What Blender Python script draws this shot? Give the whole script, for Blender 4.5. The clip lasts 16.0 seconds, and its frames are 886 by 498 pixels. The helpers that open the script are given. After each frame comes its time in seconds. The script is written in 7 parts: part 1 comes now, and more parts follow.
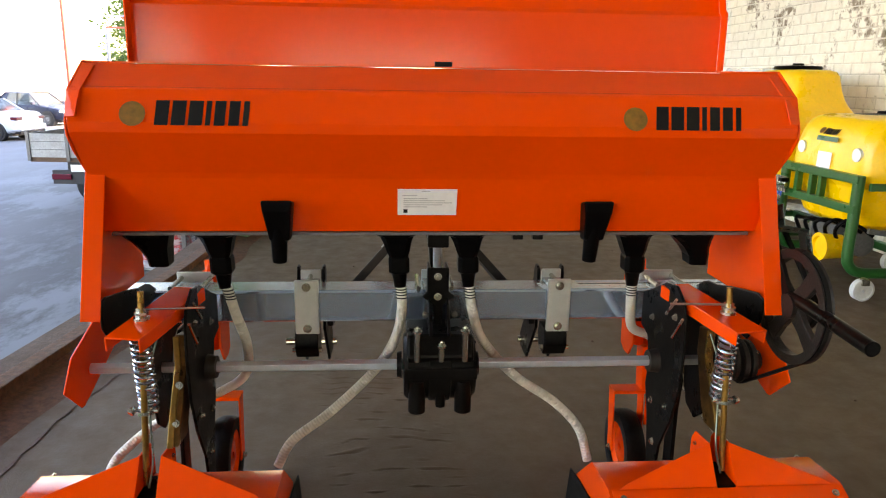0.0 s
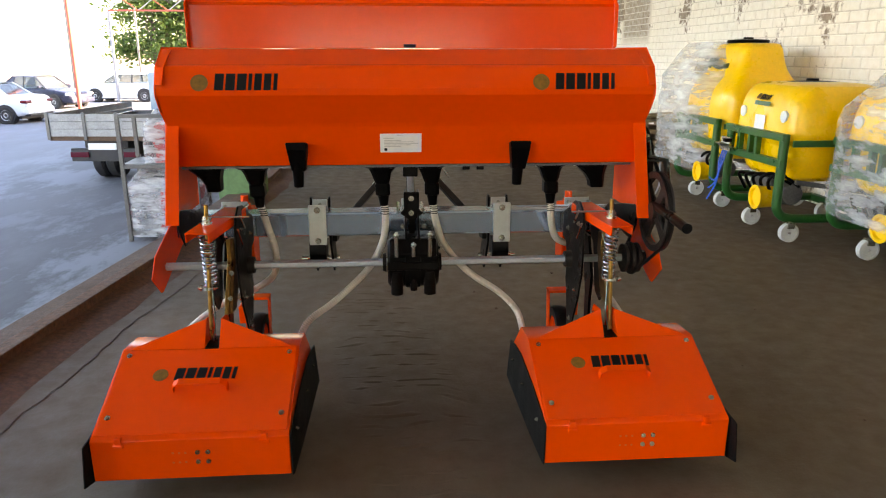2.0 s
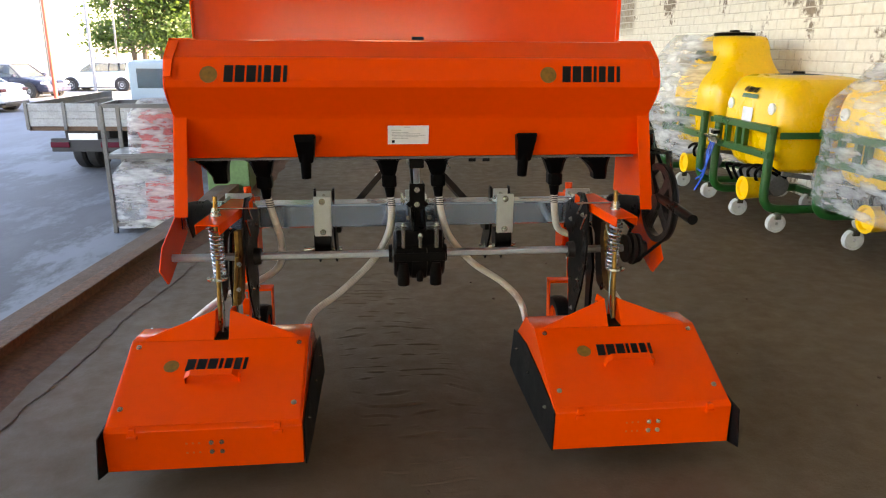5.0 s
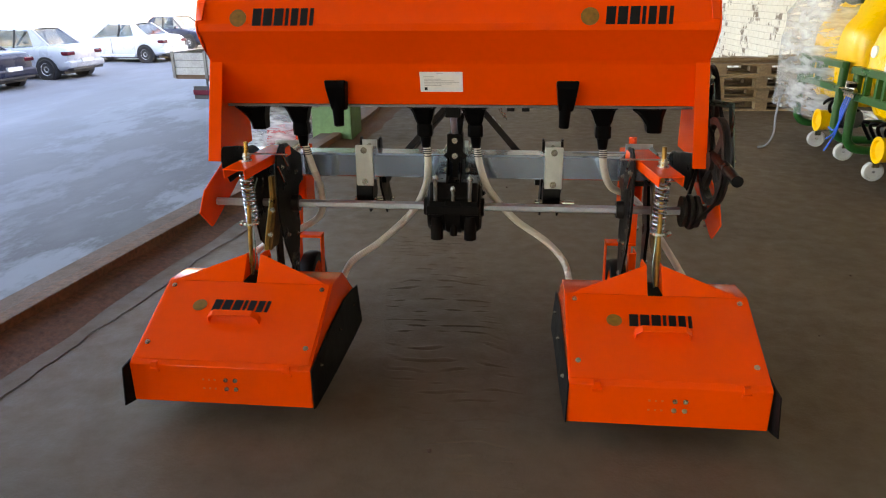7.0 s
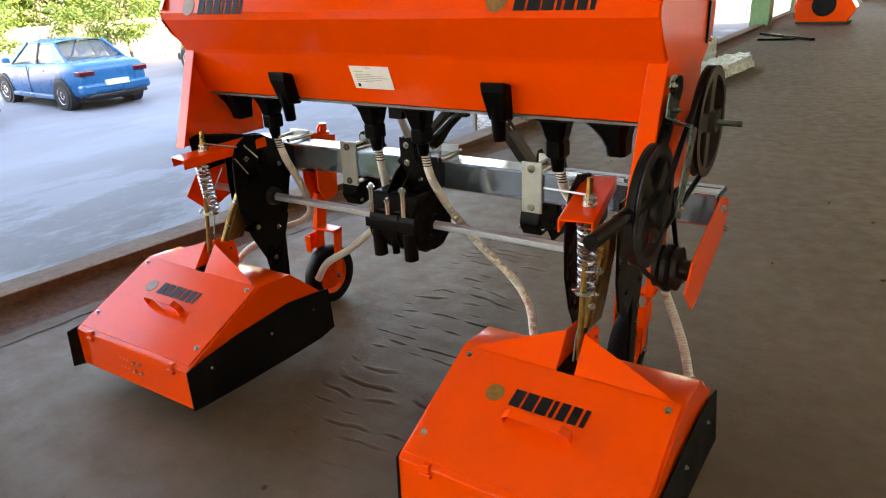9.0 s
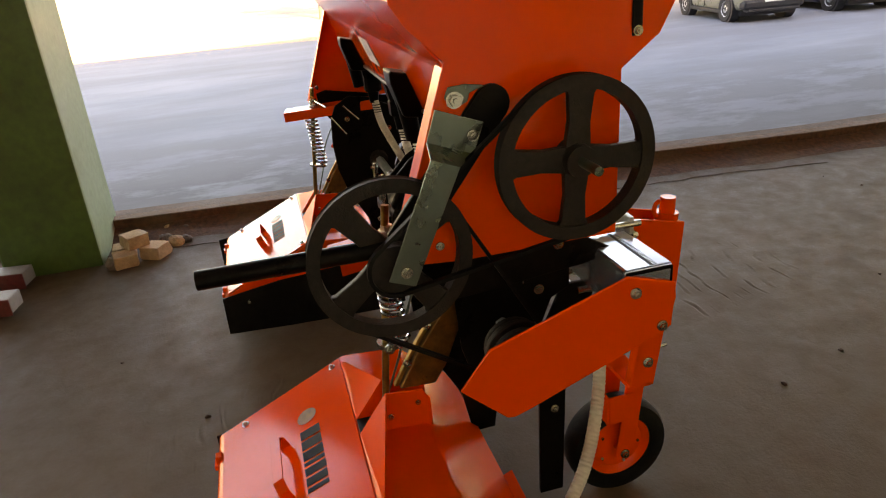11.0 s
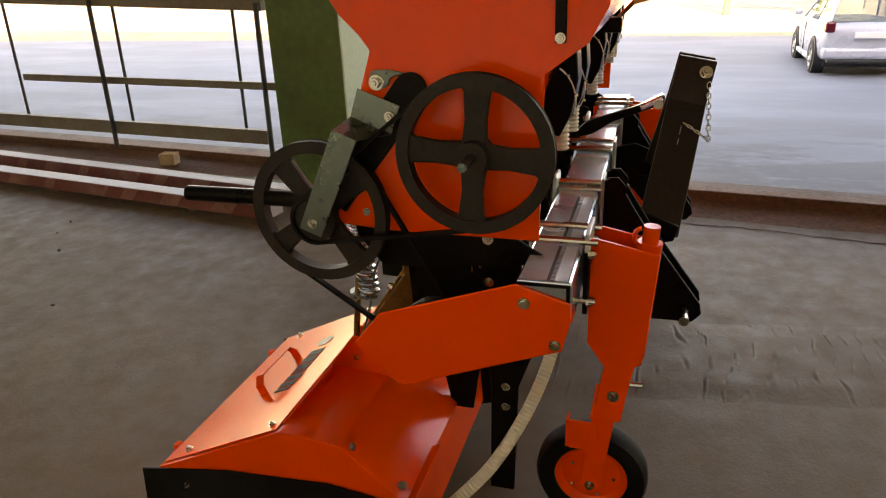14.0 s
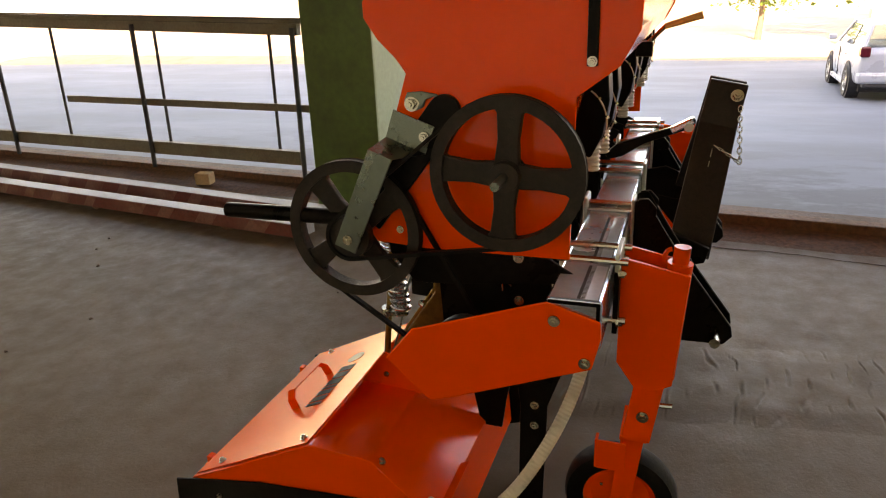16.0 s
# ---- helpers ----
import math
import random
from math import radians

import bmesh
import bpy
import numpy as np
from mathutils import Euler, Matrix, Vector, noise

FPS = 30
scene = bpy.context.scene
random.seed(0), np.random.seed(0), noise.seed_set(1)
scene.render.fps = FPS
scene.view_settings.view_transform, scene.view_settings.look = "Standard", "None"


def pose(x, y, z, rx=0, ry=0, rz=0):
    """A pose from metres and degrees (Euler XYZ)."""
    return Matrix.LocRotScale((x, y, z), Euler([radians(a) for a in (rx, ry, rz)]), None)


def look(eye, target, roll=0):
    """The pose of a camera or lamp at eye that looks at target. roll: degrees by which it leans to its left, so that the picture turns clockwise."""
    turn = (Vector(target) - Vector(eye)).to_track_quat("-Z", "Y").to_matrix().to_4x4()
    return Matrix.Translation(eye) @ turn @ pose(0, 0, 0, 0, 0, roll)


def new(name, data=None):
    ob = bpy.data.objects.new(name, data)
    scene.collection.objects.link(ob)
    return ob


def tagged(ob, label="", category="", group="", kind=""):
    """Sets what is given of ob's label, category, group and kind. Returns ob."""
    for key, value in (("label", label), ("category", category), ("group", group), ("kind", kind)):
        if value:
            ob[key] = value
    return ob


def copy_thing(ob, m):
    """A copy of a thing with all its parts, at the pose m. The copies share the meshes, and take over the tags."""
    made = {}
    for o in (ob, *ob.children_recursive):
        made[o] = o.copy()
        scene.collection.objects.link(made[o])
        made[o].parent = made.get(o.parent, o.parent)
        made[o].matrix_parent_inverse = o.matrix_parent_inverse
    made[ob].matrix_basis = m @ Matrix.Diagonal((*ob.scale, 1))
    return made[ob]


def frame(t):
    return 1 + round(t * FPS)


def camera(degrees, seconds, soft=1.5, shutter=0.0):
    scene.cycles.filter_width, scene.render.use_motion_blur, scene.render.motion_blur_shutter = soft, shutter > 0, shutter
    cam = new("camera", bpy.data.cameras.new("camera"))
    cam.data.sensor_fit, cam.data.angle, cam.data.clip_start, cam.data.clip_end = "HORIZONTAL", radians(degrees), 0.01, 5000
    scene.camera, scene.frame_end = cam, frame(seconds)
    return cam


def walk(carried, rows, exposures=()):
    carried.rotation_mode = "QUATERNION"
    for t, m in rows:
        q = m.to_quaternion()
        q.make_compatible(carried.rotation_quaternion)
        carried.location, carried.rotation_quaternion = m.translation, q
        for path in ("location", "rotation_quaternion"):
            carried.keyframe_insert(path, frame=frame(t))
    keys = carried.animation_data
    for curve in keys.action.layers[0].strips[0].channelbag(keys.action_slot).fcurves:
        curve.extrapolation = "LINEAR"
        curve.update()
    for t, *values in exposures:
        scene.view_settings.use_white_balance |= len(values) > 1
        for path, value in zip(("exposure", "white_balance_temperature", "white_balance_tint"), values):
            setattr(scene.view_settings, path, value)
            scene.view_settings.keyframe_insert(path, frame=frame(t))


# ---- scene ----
cam = camera(65.2, 16.0, soft=1.1)
PATH = [
    (0, (-0.129, -1.66, 1.412), (0.016, 0.276, 0.931), 0.9),
    (0.5, (-0.139, -1.968, 1.398), (0.048, -0.045, 0.88), 0.6),
    (1, (-0.113, -2.208, 1.42), (0.052, -0.266, 0.972), -0.1),
    (1.5, (-0.053, -2.407, 1.415), (0.071, -0.476, 0.911), 0.2),
    (2, (-0.065, -2.488, 1.413), (0.071, -0.567, 0.873), -0.0),
    (2.5, (-0.111, -2.496, 1.41), (0.072, -0.589, 0.837), 0.1),
    (3, (-0.129, -2.505, 1.411), (0.049, -0.595, 0.846), 0.6),
    (3.5, (-0.136, -2.507, 1.411), (0.035, -0.597, 0.841), 0.4),
    (5.8, (-0.177, -2.508, 1.426), (0.023, -0.596, 0.872), 0.3),
    (6, (-0.174, -2.493, 1.408), (0.02, -0.578, 0.866), 0.1),
    (6.5, (-0.05, -2.458, 1.401), (0.016, -0.553, 0.796), -2.0),
    (7, (0.229, -2.411, 1.391), (0.033, -0.545, 0.701), -0.5),
    (7.5, (0.476, -2.259, 1.362), (0.135, -0.405, 0.694), -1.5),
    (8, (0.787, -2.061, 1.372), (0.282, -0.236, 0.729), -3.4),
    (8.5, (1.128, -1.902, 1.399), (0.33, -0.206, 0.701), -1.9),
    (9, (1.361, -1.609, 1.382), (0.328, -0.061, 0.649), -2.5),
    (9.2, (1.451, -1.489, 1.383), (0.356, 0.01, 0.637), -2.9),
    (11.3, (2.035, -0.019, 1.328), (0.221, 0.213, 0.519), -2.8),
    (11.5, (2.022, 0.08, 1.317), (0.205, 0.204, 0.492), -1.1),
    (12, (2.009, 0.264, 1.307), (0.17, 0.182, 0.524), -1.5),
    (12.5, (2.061, 0.462, 1.308), (0.268, 0.047, 0.526), -0.8),
    (13, (2.116, 0.584, 1.307), (0.358, 0.038, 0.526), -1.4),
    (13.5, (2.123, 0.62, 1.308), (0.366, 0.06, 0.535), -2.3),
    (14, (2.123, 0.623, 1.31), (0.359, 0.062, 0.554), -2.3),
    (14.5, (2.131, 0.62, 1.311), (0.367, 0.031, 0.574), -2.2),
    (15, (2.144, 0.619, 1.313), (0.375, 0.0, 0.613), -2.2),
    (15.5, (2.15, 0.613, 1.314), (0.383, -0.02, 0.622), -2.4),
    (16, (2.152, 0.623, 1.311), (0.389, -0.018, 0.618), -2.4),
]
EXPOSURES = [(0, 4.08, 8150, 25), (0.5, 4.16, 8150, 25), (1, 3.90, 8150, 25), (6.5, 3.92, 8150, 25), (7.5, 3.98, 8250, 25), (8, 4.42, 8350, 24), (8.5, 4.55, 8400, 23), (9.2, 4.26, 8500, 23), (11.3, 3.66, 11600, 30), (12.0, 3.72, 11600, 30), (12.5, 3.84, 11600, 30), (14.0, 3.80, 11600, 30), (16.0, 3.72, 11600, 30)]
walk(cam, [(t, look(e, g, r)) for t, e, g, r in PATH], EXPOSURES)

# ---------------------------------------------------------------- world, sun, exposure
SUN_ELEV, SUN_AZ = radians(19), radians(10)      # the sun stands behind the hall, on the +x side
world = bpy.data.worlds.new("world")
scene.world = world
world.use_nodes = True
wn = world.node_tree.nodes
sky = wn.new("ShaderNodeTexSky")
sky.sky_type, sky.sun_disc = "NISHITA", False
sky.sun_elevation, sky.sun_rotation = SUN_ELEV, radians(90) - SUN_AZ
wn["Background"].inputs[1].default_value = 0.12
world.node_tree.links.new(sky.outputs[0], wn["Background"].inputs[0])
sun_data = bpy.data.lights.new("sun", "SUN")
sun_data.energy, sun_data.angle, sun_data.color = 4.0, radians(0.5), (1.0, 0.9, 0.75)
sun = new("sun", sun_data)
sdir = Vector((math.cos(SUN_ELEV) * math.cos(SUN_AZ), math.cos(SUN_ELEV) * math.sin(SUN_AZ), math.sin(SUN_ELEV)))
sun.matrix_basis = look(sdir * 50, (0, 0, 0))


# ---------------------------------------------------------------- materials


def nodes_of(name):
    m = bpy.data.materials.new(name)
    m.use_nodes = True
    return m, m.node_tree.nodes, m.node_tree.links, m.node_tree.nodes["Principled BSDF"]


def noise_tex(n, l, vec, scale, detail=4.0, rough=0.6):
    t = n.new("ShaderNodeTexNoise")
    t.inputs["Scale"].default_value, t.inputs["Detail"].default_value, t.inputs["Roughness"].default_value = scale, detail, rough
    l.new(vec, t.inputs["Vector"])
    return t.outputs["Fac"]


def ramp(n, l, fac, a, b, lo=0.0, hi=1.0):
    r = n.new("ShaderNodeMapRange")
    r.inputs["From Min"].default_value, r.inputs["From Max"].default_value = lo, hi
    r.inputs["To Min"].default_value, r.inputs["To Max"].default_value = a, b
    l.new(fac, r.inputs["Value"])
    return r.outputs["Result"]


def mix_col(n, l, fac, a, b):
    m = n.new("ShaderNodeMix")
    m.data_type = "RGBA"
    for sock, v in ((m.inputs[0], fac), (m.inputs[6], a), (m.inputs[7], b)):
        if isinstance(v, (tuple, float, int)):
            sock.default_value = (*v, 1) if isinstance(v, tuple) else v
        else:
            l.new(v, sock)
    return m.outputs[2]


def mul(n, l, a, b):
    m = n.new("ShaderNodeMath")
    m.operation = "MULTIPLY"
    for i, v in enumerate((a, b)):
        if isinstance(v, (float, int)):
            m.inputs[i].default_value = v
        else:
            l.new(v, m.inputs[i])
    return m.outputs[0]


def surface(name, col, rough=0.5, metal=0.0, big=3.0, small=60.0, var=0.15, dirt=None, dirt_amount=0.3, bump=0.1, bump_scale=200.0, rvar=0.1, coat=0.0, random_tint=0.0, alpha=1.0, trans=0.0, spec=0.5):
    """A painted, metal, rubber or mineral surface with variation at two scales, dirt and fine relief."""
    m, n, l, p = nodes_of(name)
    tc = n.new("ShaderNodeTexCoord").outputs["Object"]
    f1 = noise_tex(n, l, tc, big, 5.0, 0.6)
    f2 = noise_tex(n, l, tc, small, 3.0, 0.6)
    lo, hi = tuple(c * (1 - var) for c in col), tuple(min(1, c * (1 + var)) for c in col)
    c = mix_col(n, l, ramp(n, l, f2, 0.0, 1.0, 0.3, 0.7), lo, hi)
    if dirt:
        c = mix_col(n, l, ramp(n, l, f1, 0.0, dirt_amount, 0.48, 0.75), c, dirt)
    if random_tint:
        info = n.new("ShaderNodeObjectInfo")
        c = mix_col(n, l, ramp(n, l, info.outputs["Random"], 0.0, random_tint), c, tuple(x * 0.35 for x in col))
    l.new(c, p.inputs["Base Color"])
    l.new(ramp(n, l, f1, max(0.02, rough - rvar), min(1, rough + rvar), 0.3, 0.7), p.inputs["Roughness"])
    p.inputs["Metallic"].default_value = metal
    p.inputs["Specular IOR Level"].default_value = spec
    p.inputs["Coat Weight"].default_value = coat
    p.inputs["Coat Roughness"].default_value = 0.08
    p.inputs["Alpha"].default_value = alpha
    p.inputs["Transmission Weight"].default_value = trans
    if bump:
        b = n.new("ShaderNodeBump")
        b.inputs["Strength"].default_value, b.inputs["Distance"].default_value = bump, 0.01
        l.new(noise_tex(n, l, tc, bump_scale, 3.0, 0.6), b.inputs["Height"])
        l.new(b.outputs["Normal"], p.inputs["Normal"])
    return m


ORANGE = surface("orange_powder_coat", (0.90, 0.067, 0.003), 0.15, big=4, small=30, var=0.02, dirt=(0.80, 0.060, 0.003), dirt_amount=0.25, bump=0.006, bump_scale=40, rvar=0.03, spec=0.26)
ORANGE_DARK = surface("weathered_orange_paint", (0.7, 0.09, 0.012), 0.4, var=0.1, bump=0.05)
BLACK = surface("black_painted_steel", (0.0045, 0.0038, 0.0034), 0.32, spec=0.07, big=8, small=60, var=0.3, dirt=(0.02, 0.017, 0.014), dirt_amount=0.25, bump=0.06, bump_scale=150)
CAST = surface("black_cast_iron", (0.015, 0.0118, 0.0095), 0.48, spec=0.25, big=10, small=80, var=0.3, dirt=(0.03, 0.024, 0.019), dirt_amount=0.5, bump=0.2, bump_scale=260)
MASTPAINT = surface("dull_dark_brown_paint", (0.016, 0.012, 0.0095), 0.55, spec=0.25, big=10, small=80, var=0.3, dirt=(0.03, 0.024, 0.019), dirt_amount=0.5, bump=0.08, bump_scale=200)
PLASTIC = surface("black_moulded_plastic", (0.0020, 0.0020, 0.0021), 0.36, spec=0.06, var=0.2, bump=0.04)
RUBBER = surface("black_rubber", (0.0040, 0.0040, 0.0042), 0.55, spec=0.12, big=6, var=0.3, dirt=(0.03, 0.027, 0.024), dirt_amount=0.35, bump=0.12, bump_scale=120)
ZINC = surface("galvanised_steel", (0.55, 0.70, 0.88), 0.14, metal=0.85, big=5, small=30, var=0.04, dirt=(0.52, 0.64, 0.78), dirt_amount=0.4, bump=0.006, bump_scale=30, rvar=0.03)
PALEZINC = surface("pale_passivated_zinc", (0.56, 0.60, 0.57), 0.36, metal=0.6, big=8, small=40, var=0.05, dirt=(0.46, 0.49, 0.46), dirt_amount=0.3, bump=0.01, bump_scale=60)
DULLZINC = surface("dull_olive_zinc", (0.13, 0.165, 0.14), 0.32, metal=0.85, big=8, small=40, var=0.06, dirt=(0.11, 0.14, 0.12), dirt_amount=0.2, bump=0.01, bump_scale=60)
BOLT = surface("zinc_plated_bolt", (0.46, 0.46, 0.40), 0.24, metal=1.0, big=3, small=8, var=0.05, bump=0.0)
CASE = surface("dark_bronze_steel", (0.16, 0.078, 0.020), 0.35, metal=0.7, big=14, small=50, var=0.3, dirt=(0.06, 0.032, 0.012), dirt_amount=0.7, bump=0.04)
GOLD = surface("yellow_chromate_steel", (0.30, 0.165, 0.04), 0.32, metal=0.9, big=14, small=50, var=0.2, dirt=(0.07, 0.05, 0.025), dirt_amount=0.7, bump=0.04)
SPRINGWIRE = surface("bright_spring_wire", (0.40, 0.43, 0.46), 0.22, metal=0.95, big=3, small=8, var=0.05, bump=0.0)
HEXSTEEL = surface("bare_drawn_steel", (0.52, 0.59, 0.64), 0.34, metal=0.7, big=6, small=40, var=0.06, dirt=(0.36, 0.42, 0.46), dirt_amount=0.5, bump=0.02)
HOSE = surface("translucent_ribbed_hose", (0.66, 0.63, 0.54), 0.34, var=0.04, dirt=(0.55, 0.49, 0.36), dirt_amount=0.12, bump=0.0, trans=0.12)
# spangled zinc for top faces; its paleness stands in for reflected sky
SPANGLE = surface("spangled_zinc_sky_sheen", (0.68, 0.78, 0.83), 0.24, metal=0.68, big=6, small=45, var=0.06, dirt=(0.62, 0.68, 0.72), dirt_amount=0.5, bump=0.01, bump_scale=60, rvar=0.05)
PALESTRIP = surface("pale_blue_film_strip", (0.60, 0.70, 0.80), 0.15, metal=0.3, var=0.05, bump=0.0)
STICKER = surface("white_paper_label", (0.78, 0.78, 0.76), 0.55, var=0.04, bump=0.02)
INK = surface("black_printed_vinyl", (0.008, 0.008, 0.008), 0.55, var=0.1, bump=0.0, spec=0.15)
LEAFMARK = surface("faded_green_vinyl", (0.20, 0.095, 0.012), 0.4, big=30, var=0.3, dirt=(0.30, 0.10, 0.01), dirt_amount=0.7, bump=0.0)
GREYINK = surface("grey_printing", (0.48, 0.48, 0.48), 0.6, var=0.1, bump=0.0)


def floor_material():
    """Trodden dusty concrete: grey-brown, darker stains and fine pits."""
    m, n, l, p = nodes_of("dusty_concrete_floor")
    tc = n.new("ShaderNodeTexCoord").outputs["Object"]
    f1, f2, f3 = noise_tex(n, l, tc, 0.7, 6, 0.6), noise_tex(n, l, tc, 9, 5, 0.65), noise_tex(n, l, tc, 90, 3, 0.7)
    c = mix_col(n, l, ramp(n, l, f1, 0, 1, 0.35, 0.65), (0.090, 0.060, 0.035), (0.122, 0.083, 0.050))
    c = mix_col(n, l, ramp(n, l, f2, 0, 0.20, 0.5, 0.75), c, (0.062, 0.041, 0.025))
    c = mix_col(n, l, ramp(n, l, f3, 0, 0.18, 0.55, 0.8), c, (0.15, 0.112, 0.075))
    l.new(c, p.inputs["Base Color"])
    l.new(ramp(n, l, f2, 0.5, 0.8, 0.3, 0.7), p.inputs["Roughness"])
    p.inputs["Specular IOR Level"].default_value = 0.28
    b = n.new("ShaderNodeBump")
    b.inputs["Strength"].default_value, b.inputs["Distance"].default_value = 0.14, 0.01
    l.new(f3, b.inputs["Height"])
    b2 = n.new("ShaderNodeBump")
    b2.inputs["Strength"].default_value, b2.inputs["Distance"].default_value = 0.10, 0.03
    l.new(f2, b2.inputs["Height"])
    l.new(b.outputs["Normal"], b2.inputs["Normal"])
    l.new(b2.outputs["Normal"], p.inputs["Normal"])
    return m


def ground_material():
    """Outdoor ground: worn pale asphalt with dusty tyre bands, darker and blotched towards the platform, and tan dirt
    past the far edge.
    """
    m, n, l, p = nodes_of("dusty_asphalt_ground")
    tc = n.new("ShaderNodeTexCoord").outputs["Object"]
    sep = n.new("ShaderNodeSeparateXYZ")
    l.new(tc, sep.inputs[0])
    st = n.new("ShaderNodeMapping")
    st.inputs["Scale"].default_value = (0.7, 0.22, 1.0)
    l.new(tc, st.inputs["Vector"])
    f1, f2 = noise_tex(n, l, st.outputs[0], 0.9, 5, 0.6), noise_tex(n, l, tc, 5, 5, 0.7)
    c = mix_col(n, l, ramp(n, l, f1, 0, 1, 0.36, 0.66), (0.155, 0.172, 0.198), (0.212, 0.234, 0.266))
    c = mix_col(n, l, ramp(n, l, f2, 0, 0.10, 0.5, 0.75), c, (0.10, 0.10, 0.10))
    wob = n.new("ShaderNodeMath")
    wob.operation = "ADD"
    l.new(sep.outputs[0], wob.inputs[0])
    l.new(ramp(n, l, f2, -2.0, 2.0, 0.3, 0.7), wob.inputs[1])
    c = mix_col(n, l, ramp(n, l, wob.outputs[0], 1.0, 0.0, -23.5, -21.5), c, (0.40, 0.30, 0.19))
    # colour darkens from x = -9.5 to -5.6, towards the platform
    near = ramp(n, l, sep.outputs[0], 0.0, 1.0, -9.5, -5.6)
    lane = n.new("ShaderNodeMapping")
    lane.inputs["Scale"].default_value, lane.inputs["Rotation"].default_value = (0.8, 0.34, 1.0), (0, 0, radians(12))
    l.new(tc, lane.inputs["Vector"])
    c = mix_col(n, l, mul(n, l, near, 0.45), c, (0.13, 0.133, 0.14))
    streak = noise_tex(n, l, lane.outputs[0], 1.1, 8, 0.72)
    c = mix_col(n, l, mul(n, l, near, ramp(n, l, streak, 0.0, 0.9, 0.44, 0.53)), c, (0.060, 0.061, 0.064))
    far = noise_tex(n, l, lane.outputs[0], 0.55, 6, 0.62)
    c = mix_col(n, l, ramp(n, l, far, 0.0, 0.6, 0.44, 0.60), c, (0.15, 0.155, 0.17))
    l.new(c, p.inputs["Base Color"])
    p.inputs["Roughness"].default_value = 0.85
    b = n.new("ShaderNodeBump")
    b.inputs["Strength"].default_value, b.inputs["Distance"].default_value = 0.15, 0.03
    l.new(f2, b.inputs["Height"])
    l.new(b.outputs["Normal"], p.inputs["Normal"])
    return m


FLOOR = floor_material()
GROUND = ground_material()
RUST = surface("rust_and_caked_mud", (0.112, 0.046, 0.021), 0.8, big=3, small=35, var=0.4, dirt=(0.15, 0.09, 0.055), dirt_amount=0.8, bump=0.5, bump_scale=40)
KERBTOP = surface("worn_kerb_concrete", (0.100, 0.056, 0.036), 0.8, big=5, small=40, var=0.3, dirt=(0.055, 0.034, 0.022), dirt_amount=0.8, bump=0.4, bump_scale=60)
GREEN_DARK = surface("dark_green_face", (0.050, 0.118, 0.018), 0.5, big=3, small=25, var=0.15, dirt=(0.035, 0.05, 0.015), dirt_amount=0.6, bump=0.12, bump_scale=40)
GREEN_PALE = surface("pale_mint_shaft", (0.30, 0.42, 0.29), 0.5, big=3, small=25, var=0.1, dirt=(0.20, 0.27, 0.17), dirt_amount=0.5, bump=0.12, bump_scale=40)
# roof colour is assumed: white, so the slab bounces fill light into the hall
CEIL = surface("white_bounce_slab", (0.74, 0.71, 0.64), 0.85, big=1.5, small=20, var=0.12, dirt=(0.6, 0.56, 0.48), dirt_amount=0.4, bump=0.2, bump_scale=30)
PLASTER = surface("dirty_plaster", (0.55, 0.52, 0.46), 0.85, big=1.2, small=20, var=0.1, dirt=(0.33, 0.29, 0.24), dirt_amount=0.6, bump=0.25, bump_scale=30)


def brick_material():
    """Thin whitewash over brick, flaked off in patches down to grey-brown brick."""
    m, n, l, p = nodes_of("flaking_whitewashed_brick")
    geo = n.new("ShaderNodeNewGeometry")
    tc = geo.outputs["Position"]
    f1, f2, f3 = noise_tex(n, l, tc, 1.3, 6, 0.65), noise_tex(n, l, tc, 14, 4, 0.65), noise_tex(n, l, tc, 80, 3, 0.6)
    isl = geo.outputs["Random Per Island"]
    white = mix_col(n, l, ramp(n, l, f2, 0, 1, 0.35, 0.7), (0.84, 0.80, 0.71), (0.76, 0.70, 0.60))
    bare = mix_col(n, l, ramp(n, l, f2, 0, 1, 0.35, 0.65), (0.34, 0.27, 0.20), (0.20, 0.155, 0.115))
    add = n.new("ShaderNodeMath")
    add.operation = "ADD"
    l.new(f1, add.inputs[0])
    l.new(mul(n, l, f2, 0.22), add.inputs[1])
    add2 = n.new("ShaderNodeMath")
    add2.operation = "ADD"
    l.new(add.outputs[0], add2.inputs[0])
    l.new(mul(n, l, isl, 0.10), add2.inputs[1])
    sep = n.new("ShaderNodeSeparateXYZ")
    l.new(tc, sep.inputs[0])
    strip = mul(n, l, mul(n, l, ramp(n, l, sep.outputs[1], 0.0, 1.0, 8.8, 9.0), ramp(n, l, sep.outputs[1], 1.0, 0.0, 10.1, 10.3)), ramp(n, l, sep.outputs[2], 0.0, 1.0, 1.55, 1.75))
    fac = n.new("ShaderNodeMath")
    fac.operation = "MAXIMUM"
    l.new(ramp(n, l, add2.outputs[0], 0, 1, 0.74, 0.79), fac.inputs[0])
    l.new(mul(n, l, strip, ramp(n, l, f2, 1.0, 0.4, 0.4, 0.7)), fac.inputs[1])
    l.new(mix_col(n, l, fac.outputs[0], white, bare), p.inputs["Base Color"])
    p.inputs["Roughness"].default_value = 0.85
    b = n.new("ShaderNodeBump")
    b.inputs["Strength"].default_value, b.inputs["Distance"].default_value = 0.5, 0.01
    l.new(f3, b.inputs["Height"])
    l.new(b.outputs["Normal"], p.inputs["Normal"])
    return m


